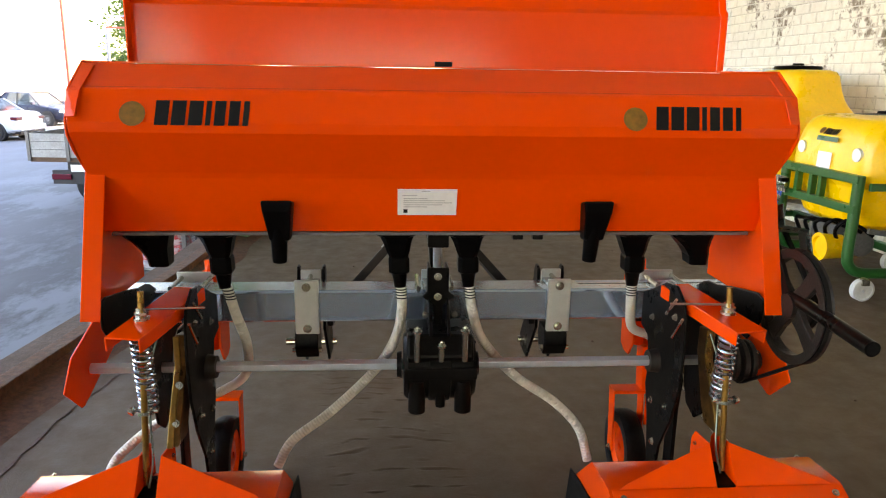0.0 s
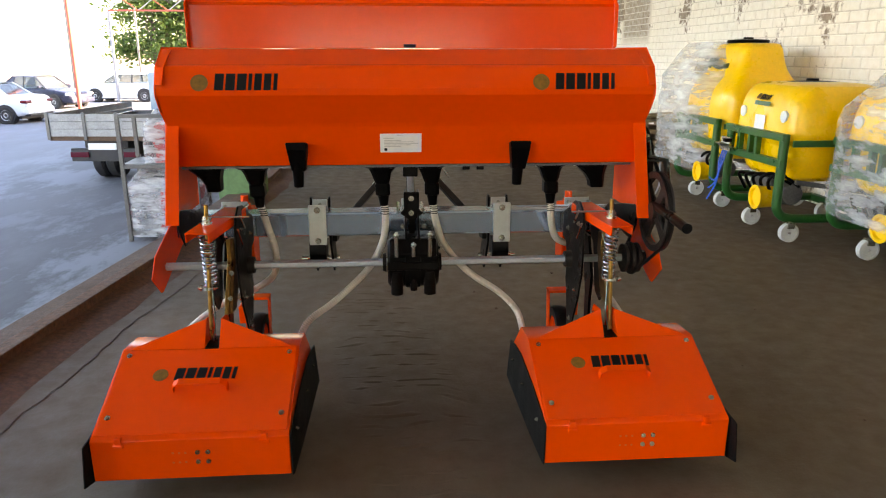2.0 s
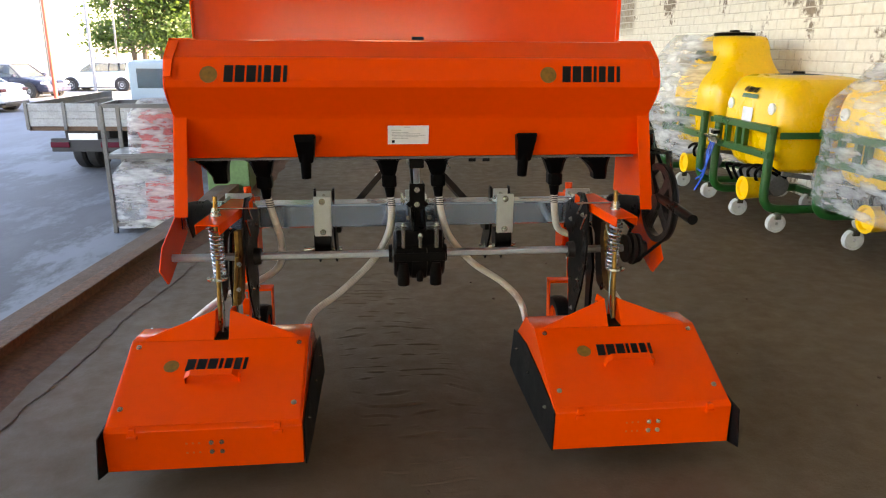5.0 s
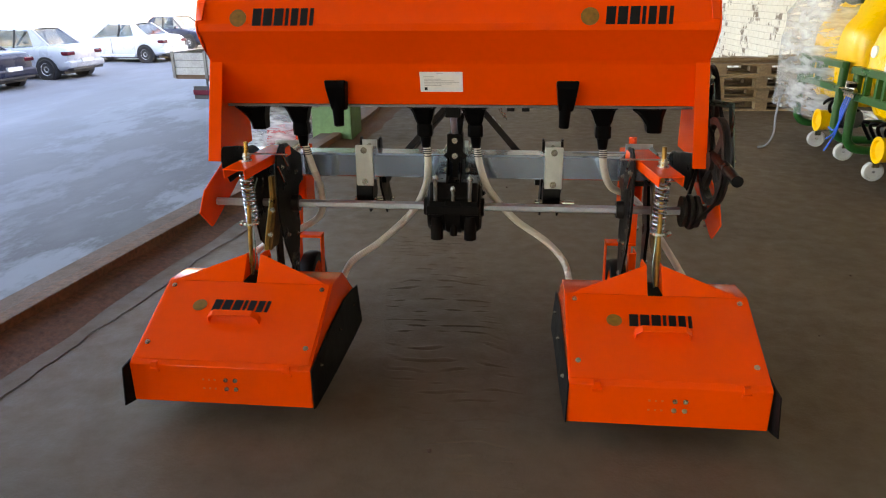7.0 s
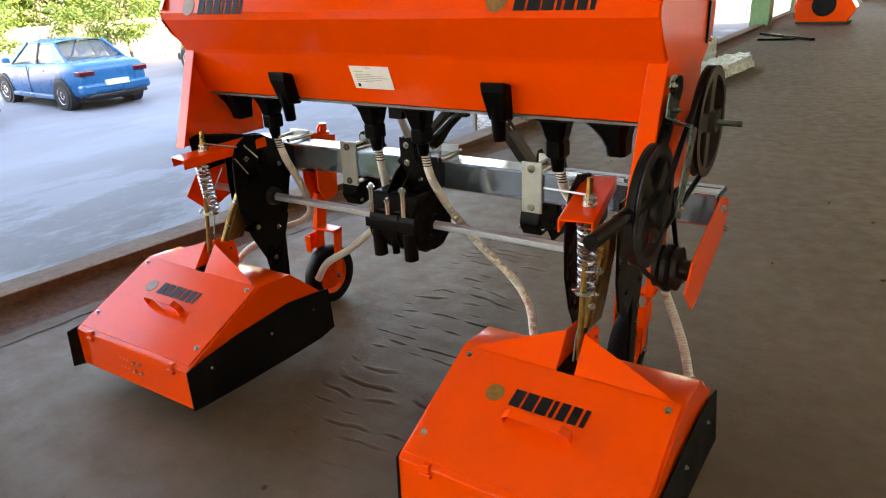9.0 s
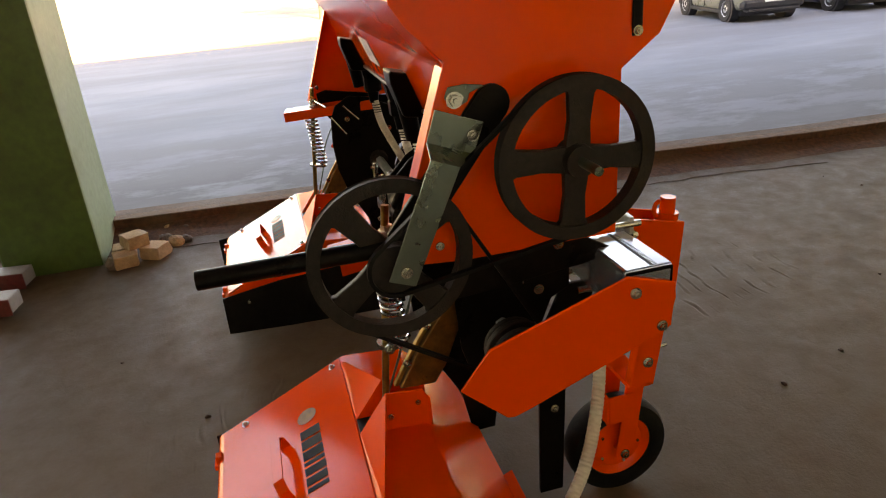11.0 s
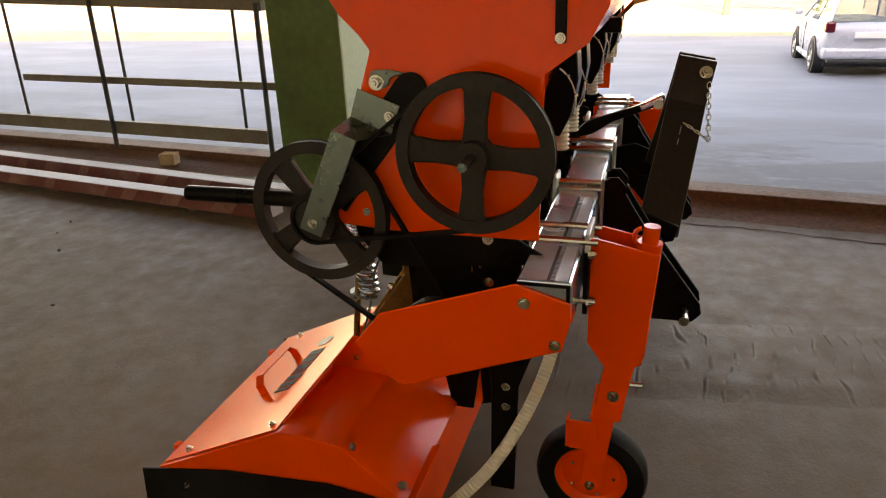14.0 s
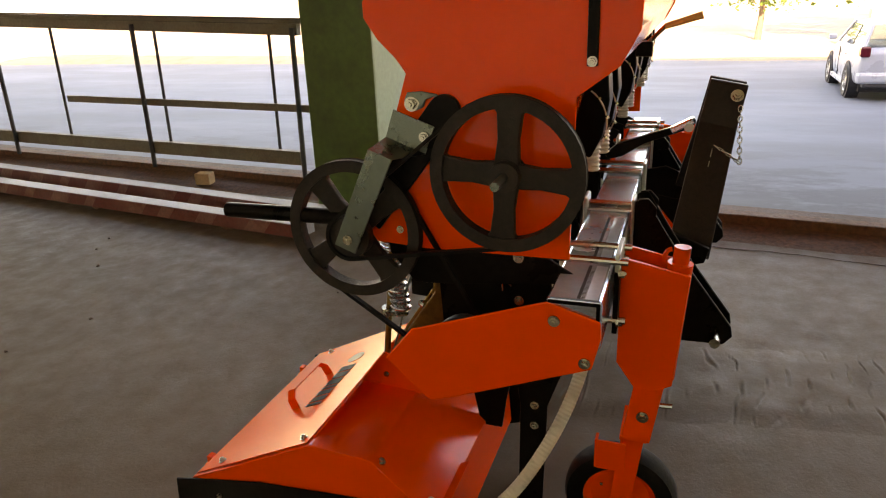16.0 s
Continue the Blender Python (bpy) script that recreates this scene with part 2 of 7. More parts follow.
BRICK = brick_material()
MORTAR = surface("old_mortar", (0.66, 0.61, 0.53), 0.9, big=4, small=40, var=0.15, dirt=(0.40, 0.33, 0.25), dirt_amount=0.6, bump=0.3, bump_scale=60)
WOOD = surface("weathered_pine", (0.30, 0.20, 0.11), 0.7, big=6, small=40, var=0.25, dirt=(0.15, 0.10, 0.06), dirt_amount=0.6, bump=0.2, bump_scale=60, random_tint=0.5)
DARKWOOD = surface("old_brown_plank", (0.11, 0.06, 0.035), 0.75, big=5, var=0.3, dirt=(0.2, 0.13, 0.08), dirt_amount=0.5, bump=0.2)
YELLOW = surface("yellow_moulded_plastic", (0.93, 0.53, 0.006), 0.3, big=3, small=40, var=0.05, dirt=(0.85, 0.50, 0.01), dirt_amount=0.3, bump=0.04, bump_scale=60)
GREENPAINT = surface("green_enamel_steel", (0.006, 0.085, 0.016), 0.32, var=0.1, bump=0.03)
GREYPLASTIC = surface("light_grey_castor_plastic", (0.52, 0.52, 0.50), 0.5, var=0.08, bump=0.05)
BLUEHOSE = surface("blue_rubber_hose", (0.01, 0.10, 0.55), 0.4, var=0.1, bump=0.03)
GREYSTEEL = surface("grey_pump_metal", (0.13, 0.13, 0.13), 0.45, metal=0.4, var=0.2, bump=0.1)
RAILPAINT = surface("dull_olive_steel", (0.13, 0.11, 0.075), 0.6, big=5, var=0.2, dirt=(0.10, 0.06, 0.04), dirt_amount=0.7, bump=0.15)
IRON = surface("dark_rod_iron", (0.03, 0.03, 0.032), 0.6, var=0.3, bump=0.1)
BOOMWHITE = surface("scuffed_white_paint", (0.27, 0.285, 0.31), 0.5, big=6, var=0.08, dirt=(0.35, 0.3, 0.27), dirt_amount=0.5, bump=0.1)
BOOMRED = surface("scuffed_red_paint", (0.13, 0.016, 0.011), 0.5, big=4, var=0.25, dirt=(0.24, 0.13, 0.10), dirt_amount=0.6, bump=0.1)
RUBBLE = surface("grey_broken_concrete", (0.16, 0.13, 0.11), 0.9, big=9, small=60, var=0.3, dirt=(0.08, 0.06, 0.05), dirt_amount=0.6, bump=0.4, bump_scale=60)
GRIP = surface("tan_plastic_grip", (0.72, 0.42, 0.13), 0.45, var=0.05, bump=0.02)
BOOMWORN = surface("worn_pale_red_paint", (0.20, 0.085, 0.065), 0.55, big=9, var=0.25, dirt=(0.14, 0.03, 0.02), dirt_amount=0.9, bump=0.1)
TANBRICK = surface("sand_coloured_brick", (0.50, 0.33, 0.19), 0.85, big=9, small=60, var=0.15, dirt=(0.3, 0.2, 0.12), dirt_amount=0.5, bump=0.3, bump_scale=60)
FOAM = surface("white_packed_bale", (0.84, 0.82, 0.70), 0.6, big=5, small=25, var=0.12, dirt=(0.50, 0.49, 0.34), dirt_amount=0.7, bump=0.5, bump_scale=25)
WRAP = surface("crumpled_white_wrapping", (0.72, 0.76, 0.66), 0.3, big=14, small=9, var=0.2, dirt=(0.10, 0.12, 0.09), dirt_amount=0.75, bump=0.6, bump_scale=30)
GREEN_MID = surface("mid_green_face", (0.085, 0.19, 0.075), 0.5, big=3, small=25, var=0.15, dirt=(0.06, 0.12, 0.04), dirt_amount=0.6, bump=0.12, bump_scale=40)
REDCLOTH = surface("red_packed_machine_paint", (0.40, 0.02, 0.025), 0.4, big=6, var=0.15, bump=0.1)


def film_material():
    """Clear stretch film: mostly see-through, crumpled, with whiter noise bands as painted sheen on its folds."""
    m, n, l, p = nodes_of("clear_stretch_film")
    tc = n.new("ShaderNodeTexCoord").outputs["Object"]
    st = n.new("ShaderNodeMapping")
    st.inputs["Scale"].default_value = (1.0, 1.0, 3.6)
    l.new(tc, st.inputs["Vector"])
    f = noise_tex(n, l, st.outputs[0], 3.6, 4, 0.55)
    f2 = noise_tex(n, l, st.outputs[0], 13.0, 4, 0.6)
    p.inputs["Base Color"].default_value = (0.88, 0.90, 0.91, 1)
    p.inputs["Roughness"].default_value = 0.15
    # denser white streaks imitate highlights along the folds
    l.new(ramp(n, l, f, 0.14, 0.62, 0.40, 0.68), p.inputs["Alpha"])
    b = n.new("ShaderNodeBump")
    b.inputs["Strength"].default_value, b.inputs["Distance"].default_value = 0.8, 0.05
    l.new(f2, b.inputs["Height"])
    l.new(b.outputs["Normal"], p.inputs["Normal"])
    return m


FILM = film_material()


def glass_material():
    m, n, l, p = nodes_of("tinted_car_glass")
    p.inputs["Base Color"].default_value = (0.42, 0.48, 0.50, 1)
    p.inputs["Roughness"].default_value = 0.03
    p.inputs["Transmission Weight"].default_value = 0.92
    p.inputs["IOR"].default_value = 1.3
    return m


GLASS = glass_material()
TYRE = surface("tyre_rubber", (0.014, 0.014, 0.015), 0.7, big=12, var=0.3, dirt=(0.07, 0.065, 0.06), dirt_amount=0.4, bump=0.15, bump_scale=80)
RIM = surface("silver_wheel_rim", (0.55, 0.55, 0.56), 0.3, metal=0.6, var=0.1, bump=0.0)
REDLAMP = surface("red_tail_lamp", (0.10, 0.006, 0.014), 0.12, var=0.1, bump=0.0)
CLEARLAMP = surface("clear_head_lamp", (0.7, 0.72, 0.75), 0.1, var=0.05, bump=0.0)
DARKTRIM = surface("dark_bumper_plastic", (0.02, 0.02, 0.022), 0.6, var=0.2, bump=0.05)


def car_paint(name, col):
    return surface(name, col, 0.3, metal=0.1, var=0.04, bump=0.0, coat=0.12, spec=0.35, dirt=tuple(c * 0.8 for c in col), dirt_amount=0.3)


def leaf_material(name, a, b):
    m, n, l, p = nodes_of(name)
    geo = n.new("ShaderNodeNewGeometry")
    l.new(mix_col(n, l, geo.outputs["Random Per Island"], a, b), p.inputs["Base Color"])
    p.inputs["Roughness"].default_value = 0.55
    tr = n.new("ShaderNodeBsdfTranslucent")
    tr.inputs["Color"].default_value = (b[0] * 1.6, b[1] * 1.6, b[2], 1)
    mx = n.new("ShaderNodeMixShader")
    mx.inputs[0].default_value = 0.35
    l.new(p.outputs[0], mx.inputs[1])
    l.new(tr.outputs[0], mx.inputs[2])
    l.new(mx.outputs[0], n["Material Output"].inputs["Surface"])
    return m


LEAF = leaf_material("broad_leaf_foliage", (0.020, 0.056, 0.012), (0.070, 0.118, 0.024))
BARK = surface("rough_bark", (0.10, 0.075, 0.055), 0.9, big=5, small=30, var=0.35, bump=0.6, bump_scale=30)
STONE = surface("pale_field_stone", (0.44, 0.41, 0.35), 0.9, big=2, small=20, var=0.25, bump=0.4, bump_scale=25, random_tint=0.5)
SAND = surface("dry_tan_soil", (0.42, 0.31, 0.2), 0.95, big=1.5, small=20, var=0.2, dirt=(0.25, 0.2, 0.12), dirt_amount=0.6, bump=0.5, bump_scale=20)
REDPOLE = surface("faded_red_steel", (0.45, 0.09, 0.05), 0.6, var=0.15, bump=0.05)

# ---------------------------------------------------------------- mesh helpers


def part(name, bm, material, parent=None, label="", bev=0.0, smooth=False):
    """Links a bmesh as one mesh object under a thing or a part."""
    me = bpy.data.meshes.new(name)
    bmesh.ops.recalc_face_normals(bm, faces=bm.faces)
    if smooth:
        for f in bm.faces:
            f.smooth = True
        for e in bm.edges:
            if len(e.link_faces) == 2 and e.calc_face_angle(0) > 0.6:
                e.smooth = False
    bm.to_mesh(me)
    bm.free()
    me.materials.append(material)
    ob = new(name, me)
    if parent is not None:
        ob.parent = parent
    if label:
        ob["label"] = label
    if bev:
        mod = ob.modifiers.new("bevel", "BEVEL")
        mod.width, mod.segments, mod.limit_method, mod.angle_limit = bev, 2, "ANGLE", radians(35)
    return ob


def thing(name, label, category, group="", kind="", m=None):
    """An Empty at the base of a thing, which parents its parts."""
    ob = new(name)
    ob.empty_display_size = 0.1
    if m is not None:
        ob.matrix_basis = m
    return tagged(ob, label, category, group, kind)


def B():
    return bmesh.new()


def box(bm, x0, x1, y0, y1, z0, z1):
    v = [bm.verts.new((x, y, z)) for z in (z0, z1) for x, y in ((x0, y0), (x1, y0), (x1, y1), (x0, y1))]
    for q in ((3, 2, 1, 0), (4, 5, 6, 7), (0, 1, 5, 4), (1, 2, 6, 5), (2, 3, 7, 6), (3, 0, 4, 7)):
        bm.faces.new([v[i] for i in q])
    return bm


def frame_axes(d):
    d = Vector(d).normalized()
    a = Vector((0, 0, 1)) if abs(d.z) < 0.9 else Vector((1, 0, 0))
    u = d.cross(a).normalized()
    return u, d.cross(u).normalized()


def cyl(bm, p0, p1, r0, r1=None, seg=16, turn=0.0):
    """A capped round or many-sided bar from p0 to p1."""
    r1 = r0 if r1 is None else r1
    p0, p1 = Vector(p0), Vector(p1)
    u, w = frame_axes(p1 - p0)
    rings = []
    for p, r in ((p0, r0), (p1, r1)):
        rings.append([bm.verts.new(p + r * (math.cos(a) * u + math.sin(a) * w)) for a in [turn + 2 * math.pi * i / seg for i in range(seg)]])
    for i in range(seg):
        bm.faces.new((rings[0][i], rings[0][(i + 1) % seg], rings[1][(i + 1) % seg], rings[1][i]))
    bm.faces.new(rings[0][::-1])
    bm.faces.new(rings[1])
    return bm


def prism(bm, poly, a, b, axis="x"):
    """A polygon pushed along an axis from a to b; its points are the other two coordinates in order."""
    def at(c, p):
        return {"x": (c, p[0], p[1]), "y": (p[0], c, p[1]), "z": (p[0], p[1], c)}[axis]
    va, vb = [bm.verts.new(at(a, p)) for p in poly], [bm.verts.new(at(b, p)) for p in poly]
    n = len(poly)
    bm.faces.new(va)
    bm.faces.new(vb[::-1])
    for i in range(n):
        bm.faces.new((va[i], vb[i], vb[(i + 1) % n], va[(i + 1) % n]))
    return bm


def bar(bm, p0, p1, w, h, up=(0, 0, 1)):
    """A rectangular bar between two points, w wide and h high."""
    p0, p1 = Vector(p0), Vector(p1)
    d = (p1 - p0).normalized()
    s = d.cross(Vector(up))
    s = s.normalized() if s.length > 1e-4 else Vector((1, 0, 0))
    t = s.cross(d).normalized()
    v = [bm.verts.new(p + s * a * w / 2 + t * b * h / 2) for p in (p0, p1) for a, b in ((-1, -1), (1, -1), (1, 1), (-1, 1))]
    for q in ((0, 1, 2, 3), (7, 6, 5, 4), (0, 4, 5, 1), (1, 5, 6, 2), (2, 6, 7, 3), (3, 7, 4, 0)):
        bm.faces.new([v[i] for i in q])
    return bm


def spline(pts, n=12):
    """Points along a smooth curve through the given ones."""
    p = [Vector(q) for q in pts]
    p = [2 * p[0] - p[1]] + p + [2 * p[-1] - p[-2]]
    out = []
    for i in range(1, len(p) - 2):
        for k in range(n):
            t = k / n
            a, b, c, d = p[i - 1], p[i], p[i + 1], p[i + 2]
            out.append(0.5 * ((2 * b) + (c - a) * t + (2 * a - 5 * b + 4 * c - d) * t * t + (3 * b - a - 3 * c + d) * t ** 3))
    out.append(p[-2])
    return out


def sweep(bm, pts, radius, seg=10):
    """A round tube along points; radius is a number or a function of the point's index."""
    rings, prev = [], None
    for i, p in enumerate(pts):
        d = (pts[min(i + 1, len(pts) - 1)] - pts[max(i - 1, 0)]).normalized()
        if prev is None:
            u, w = frame_axes(d)
        else:
            u = (prev - d * prev.dot(d)).normalized()
            w = d.cross(u)
        prev = u
        r = radius(i) if callable(radius) else radius
        rings.append([bm.verts.new(p + r * (math.cos(2 * math.pi * k / seg) * u + math.sin(2 * math.pi * k / seg) * w)) for k in range(seg)])
    for a, b in zip(rings, rings[1:]):
        for k in range(seg):
            bm.faces.new((a[k], a[(k + 1) % seg], b[(k + 1) % seg], b[k]))
    bm.faces.new(rings[0][::-1])
    bm.faces.new(rings[-1])
    return bm


def lathe(bm, profile, centre, axis="x", seg=32):
    """A closed profile of (radius, along) turned about an axis through the centre."""
    c = Vector(centre)
    rings = []
    for k in range(seg):
        a = 2 * math.pi * k / seg
        ring = []
        for r, s in profile:
            q = {"x": (s, r * math.cos(a), r * math.sin(a)), "y": (r * math.cos(a), s, r * math.sin(a)), "z": (r * math.cos(a), r * math.sin(a), s)}[axis]
            ring.append(bm.verts.new(c + Vector(q)))
        rings.append(ring)
    n = len(profile)
    for k in range(seg):
        a, b = rings[k], rings[(k + 1) % seg]
        for i in range(n):
            bm.faces.new((a[i], a[(i + 1) % n], b[(i + 1) % n], b[i]))
    return bm


def hexbolt(parent, p, d, r=0.011, name="bolt", washer=True, material=None):
    """A hexagon head on a washer, pointing along d."""
    p, d = Vector(p), Vector(d).normalized()
    r *= 0.74
    bm = B()
    if washer:
        cyl(bm, p - d * 0.004, p + d * 0.0016, r * 1.4, seg=18)
    cyl(bm, p + d * 0.002, p + d * (0.002 + r * 0.8), r, r * 0.94, seg=6)
    cyl(bm, p + d * (0.002 + r * 0.8), p + d * (0.002 + r * 1.15), r * 0.5, r * 0.42, seg=8)
    return part(name, bm, material or BOLT, parent)


def sheet(bm, grid, t):
    """A thin sheet of thickness t through a grid of points (rows of points)."""
    rows = [[Vector(p) for p in r] for r in grid]
    nr, nc = len(rows), len(rows[0])
    nrm = [[None] * nc for _ in range(nr)]
    for i in range(nr):
        for j in range(nc):
            du = rows[min(i + 1, nr - 1)][j] - rows[max(i - 1, 0)][j]
            dv = rows[i][min(j + 1, nc - 1)] - rows[i][max(j - 1, 0)]
            q = du.cross(dv)
            nrm[i][j] = q.normalized() if q.length > 1e-9 else Vector((0, 0, 1))
    top = [[bm.verts.new(rows[i][j]) for j in range(nc)] for i in range(nr)]
    bot = [[bm.verts.new(rows[i][j] - nrm[i][j] * t) for j in range(nc)] for i in range(nr)]
    for i in range(nr - 1):
        for j in range(nc - 1):
            bm.faces.new((top[i][j], top[i + 1][j], top[i + 1][j + 1], top[i][j + 1]))
            bm.faces.new((bot[i][j], bot[i][j + 1], bot[i + 1][j + 1], bot[i + 1][j]))
    for i in range(nr - 1):
        for j in (0, nc - 1):
            bm.faces.new((top[i][j], bot[i][j], bot[i + 1][j], top[i + 1][j]))
    for j in range(nc - 1):
        for i in (0, nr - 1):
            bm.faces.new((top[i][j], top[i][j + 1], bot[i][j + 1], bot[i][j]))
    return bm

# ---------------------------------------------------------------- hall and ground


def structure(name, bm, material, bev=0.0, parent=None):
    return tagged(part(name, bm, material, parent, bev=bev), kind="structure")


X_WALL, Y0, Y1, Z_ROAD, Z_CEIL, EAVE = 4.05, -26.0, 32.0, -1.0, 4.6, 3.3

def edge_x(y):
    """The platform's edge, which runs a little askew to the machine."""
    ys, xs = (-30.0, -6.0, -1.0, 1.0, 3.2, 5.5, 40.0), (-5.35, -2.66, -2.07, -1.885, -1.63, -1.50, -1.46)
    return float(np.interp(y, ys, xs))


EDGE_YS = [-26.0, -16.0, -10.0, -6.0, -4.0, -2.0, -1.0, 0.0, 1.0, 2.0, 3.2, 4.2, 5.5, 10.0, 32.0]


bm = B()
bmesh.ops.create_grid(bm, x_segments=1, y_segments=1, size=900)
bmesh.ops.translate(bm, verts=bm.verts, vec=(0, 0, Z_ROAD))
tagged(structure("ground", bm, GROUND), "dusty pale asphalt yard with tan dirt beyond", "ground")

bm = B()
prism(bm, [(edge_x(q) + 0.06, q) for q in EDGE_YS] + [(X_WALL + 0.4, Y1), (X_WALL + 0.4, Y0)], Z_ROAD - 0.2, 0, "z")
tagged(structure("floor", bm, FLOOR), "dusty grey-brown concrete platform floor with shallow dents", "floor")

# a tyre's old track in the floor: shallow overlapping ridges, long across the track
TX0, TX1, TY0, TY1, TNX, TNY = -0.75, 0.55, -0.95, 2.0, 90, 1150


def track_height(x, y):
    u = x + 0.17 * y
    side = max(0.0, min(1.0, (u + 0.30) / 0.14)) * max(0.0, min(1.0, (0.30 - u) / 0.14))
    ends = max(0.0, min(1.0, (y - TY0) / 0.9)) * max(0.0, min(1.0, (TY1 - y) / 0.5))
    n = noise.noise(Vector((x * 2.6, y * 2.4, 1.7))) * 1.6 + y * 15.0 + 0.9 * x + 0.30 * noise.noise(Vector((x * 11, y * 9, 4.0)))
    row, f = math.floor(n), n - math.floor(n)
    wide = 0.085 + 0.05 * noise.noise(Vector((x * 12.0, row * 1.7, 2.0)))
    groove = max(0.0, 1.0 - abs(f - 0.5) / wide)
    lip = max(0.0, 1.0 - abs(f - 0.5 - 1.9 * wide) / wide)
    gap = max(0.0, min(1.0, noise.noise(Vector((x * 9.0 + 3.7 * row, row * 2.3, 9.3))) * 5.0 + 0.30))
    swell = 0.0035 * noise.noise(Vector((x * 6, y * 11, 0.5)))
    return -0.0022 + side * ends * (0.0085 + swell + gap * (0.0030 * lip - 0.0060 * groove))


verts = [(x, y, track_height(x, y)) for y in np.linspace(TY0, TY1, TNY) for x in np.linspace(TX0, TX1, TNX)]
faces = [(j * TNX + i, j * TNX + i + 1, (j + 1) * TNX + i + 1, (j + 1) * TNX + i) for j in range(TNY - 1) for i in range(TNX - 1)]
me = bpy.data.meshes.new("floor_track")
me.from_pydata(verts, [], faces)
me.polygons.foreach_set("use_smooth", [True] * len(faces))
me.materials.append(FLOOR)
tagged(new("floor_track", me), "shallow ridged tyre track pressed into the dusty floor", "track", kind="structure")

# kerb: steel channel along the platform edge with a caked mud fillet inside it


def wobble(y, k):
    return noise.noise(Vector((y * 2.3, k * 7.1, 0.3)))


def edge_strip(bm, a, b, z0, z1, ya=None, yb=None):
    ya, yb = Y0 if ya is None else ya, Y1 if yb is None else yb
    ys = [ya] + [q for q in EDGE_YS if ya < q < yb] + [yb]
    prev = None
    for q in ys:
        e = edge_x(q)
        ring = [bm.verts.new(p) for p in ((e + a, q, z0), (e + b, q, z0), (e + b, q, z1), (e + a, q, z1))]
        if prev:
            for i in range(4):
                bm.faces.new((prev[i], ring[i], ring[(i + 1) % 4], prev[(i + 1) % 4]))
        else:
            bm.faces.new(ring)
        prev = ring
    bm.faces.new(prev[::-1])
    return bm


bm = B()
rows = []
y = Y0
while y < Y1:
    w = wobble(y, 1) * 0.05
    e = edge_x(y)
    rows.append([(e + 0.27 + w, y, -0.002), (e + 0.17 + w, y, 0.020 + 0.012 * wobble(y, 2)), (e + 0.07, y, 0.046 + 0.018 * wobble(y, 3)), (e + 0.04, y, 0.050)])
    y += 0.07 if -6 < y < 8 else 0.4
sheet(bm, rows, 0.03)
tagged(structure("baseboard", bm, RUST), "brown caked mud along the platform edge", "mud")
bm = B()
edge_strip(bm, -0.03, 0.06, Z_ROAD, 0.095)
tagged(structure("trim_kerb", bm, RUST, bev=0.006), "rusty steel channel kerb along the platform edge", "kerb")
bm = B()
edge_strip(bm, -0.16, -0.032, Z_ROAD, 0.085)
crack = B()
rows = []
y = -1.3
while y < 3.0:
    e = edge_x(y) + 0.38 + 0.05 * noise.noise(Vector((y * 1.3, 4.2, 0))) + 0.018 * noise.noise(Vector((y * 9.0, 1.2, 0)))
    g = 0.002 + 0.010 * abs(noise.noise(Vector((y * 5.0, 8.0, 0))))
    rows.append([(e - g, y, 0.0022), (e + g, y, 0.0022)])
    y += 0.03
sheet(crack, rows, 0.002)
tagged(structure("trim_crack", crack, KERBTOP), "dark crack along the floor beside the platform edge", "crack")
tagged(structure("trim_edge", bm, KERBTOP, bev=0.008), "worn grey concrete outer edge of the platform", "kerb")

# unseen roof, its length and thickness set so its shadow covers the yard
bm = B()
prism(bm, [(-5.5, Y0 - 0.4), (-2.75, -2.0), (-2.6, 2.0), (-2.6, Y1 + 0.4), (X_WALL + 0.4, Y1 + 0.4), (X_WALL + 0.4, Y0 - 0.4)], Z_CEIL, Z_CEIL + 1.2, "z")
tagged(structure("ceiling", bm, CEIL), "unseen concrete roof slab over the loading platform, white to bounce light", "ceiling")
# deep eave over the platform edge
bm = B()
prism(bm, [(-5.5 - EAVE, Y0 - 0.4), (-2.75 - EAVE, -2.0), (-2.6 - EAVE, 2.0), (-2.6 - EAVE, Y1 + 0.4), (-2.602, Y1 + 0.4), (-2.602, 2.0), (-2.752, -2.0), (-5.502, Y0 - 0.4)], Z_CEIL - 0.02, Z_CEIL + 0.12, "z")
tagged(structure("ceiling_eave", bm, CEIL), "unseen white eave slab over the platform edge", "ceiling")
bm = B()
box(bm, X_WALL + 0.012, X_WALL + 0.4, Y0, 16.2, 0, Z_CEIL)
tagged(structure("wall_east", bm, MORTAR), "flaking whitewashed brick wall", "wall")
bm = B()
box(bm, X_WALL + 2.5, X_WALL + 2.9, 16.2, Y1, -0.1, Z_CEIL)
box(bm, X_WALL + 0.4, X_WALL + 2.5, 15.9, 16.2, -0.1, Z_CEIL)
tagged(structure("wall_recess", bm, PLASTER), "dirty plaster wall of a recess", "wall")
bm = B()
box(bm, X_WALL + 0.4, X_WALL + 2.5, 16.2, Y1, -0.2, -0.004)
tagged(structure("floor_recess", bm, FLOOR), "dusty concrete floor of the recess", "floor")
bm = B()
box(bm, X_WALL + 0.4, X_WALL + 2.9, 15.9, Y1, Z_CEIL - 0.2, Z_CEIL + 1.0)
tagged(structure("ceiling_recess", bm, CEIL), "grey slab over the recess", "ceiling")
bm = B()
box(bm, -1.6, -0.9, Y1, Y1 + 0.3, 0, Z_CEIL)
box(bm, 2.2, 6.6, Y1, Y1 + 0.3, 0, Z_CEIL)
box(bm, -0.9, 2.2, Y1, Y1 + 0.3, 3.0, Z_CEIL)
tagged(structure("wall_north", bm, PLASTER), "pale plaster end wall with an open gateway", "wall")
# unseen south end, opened wide so skylight reaches the faces turned to -y
bm = B()
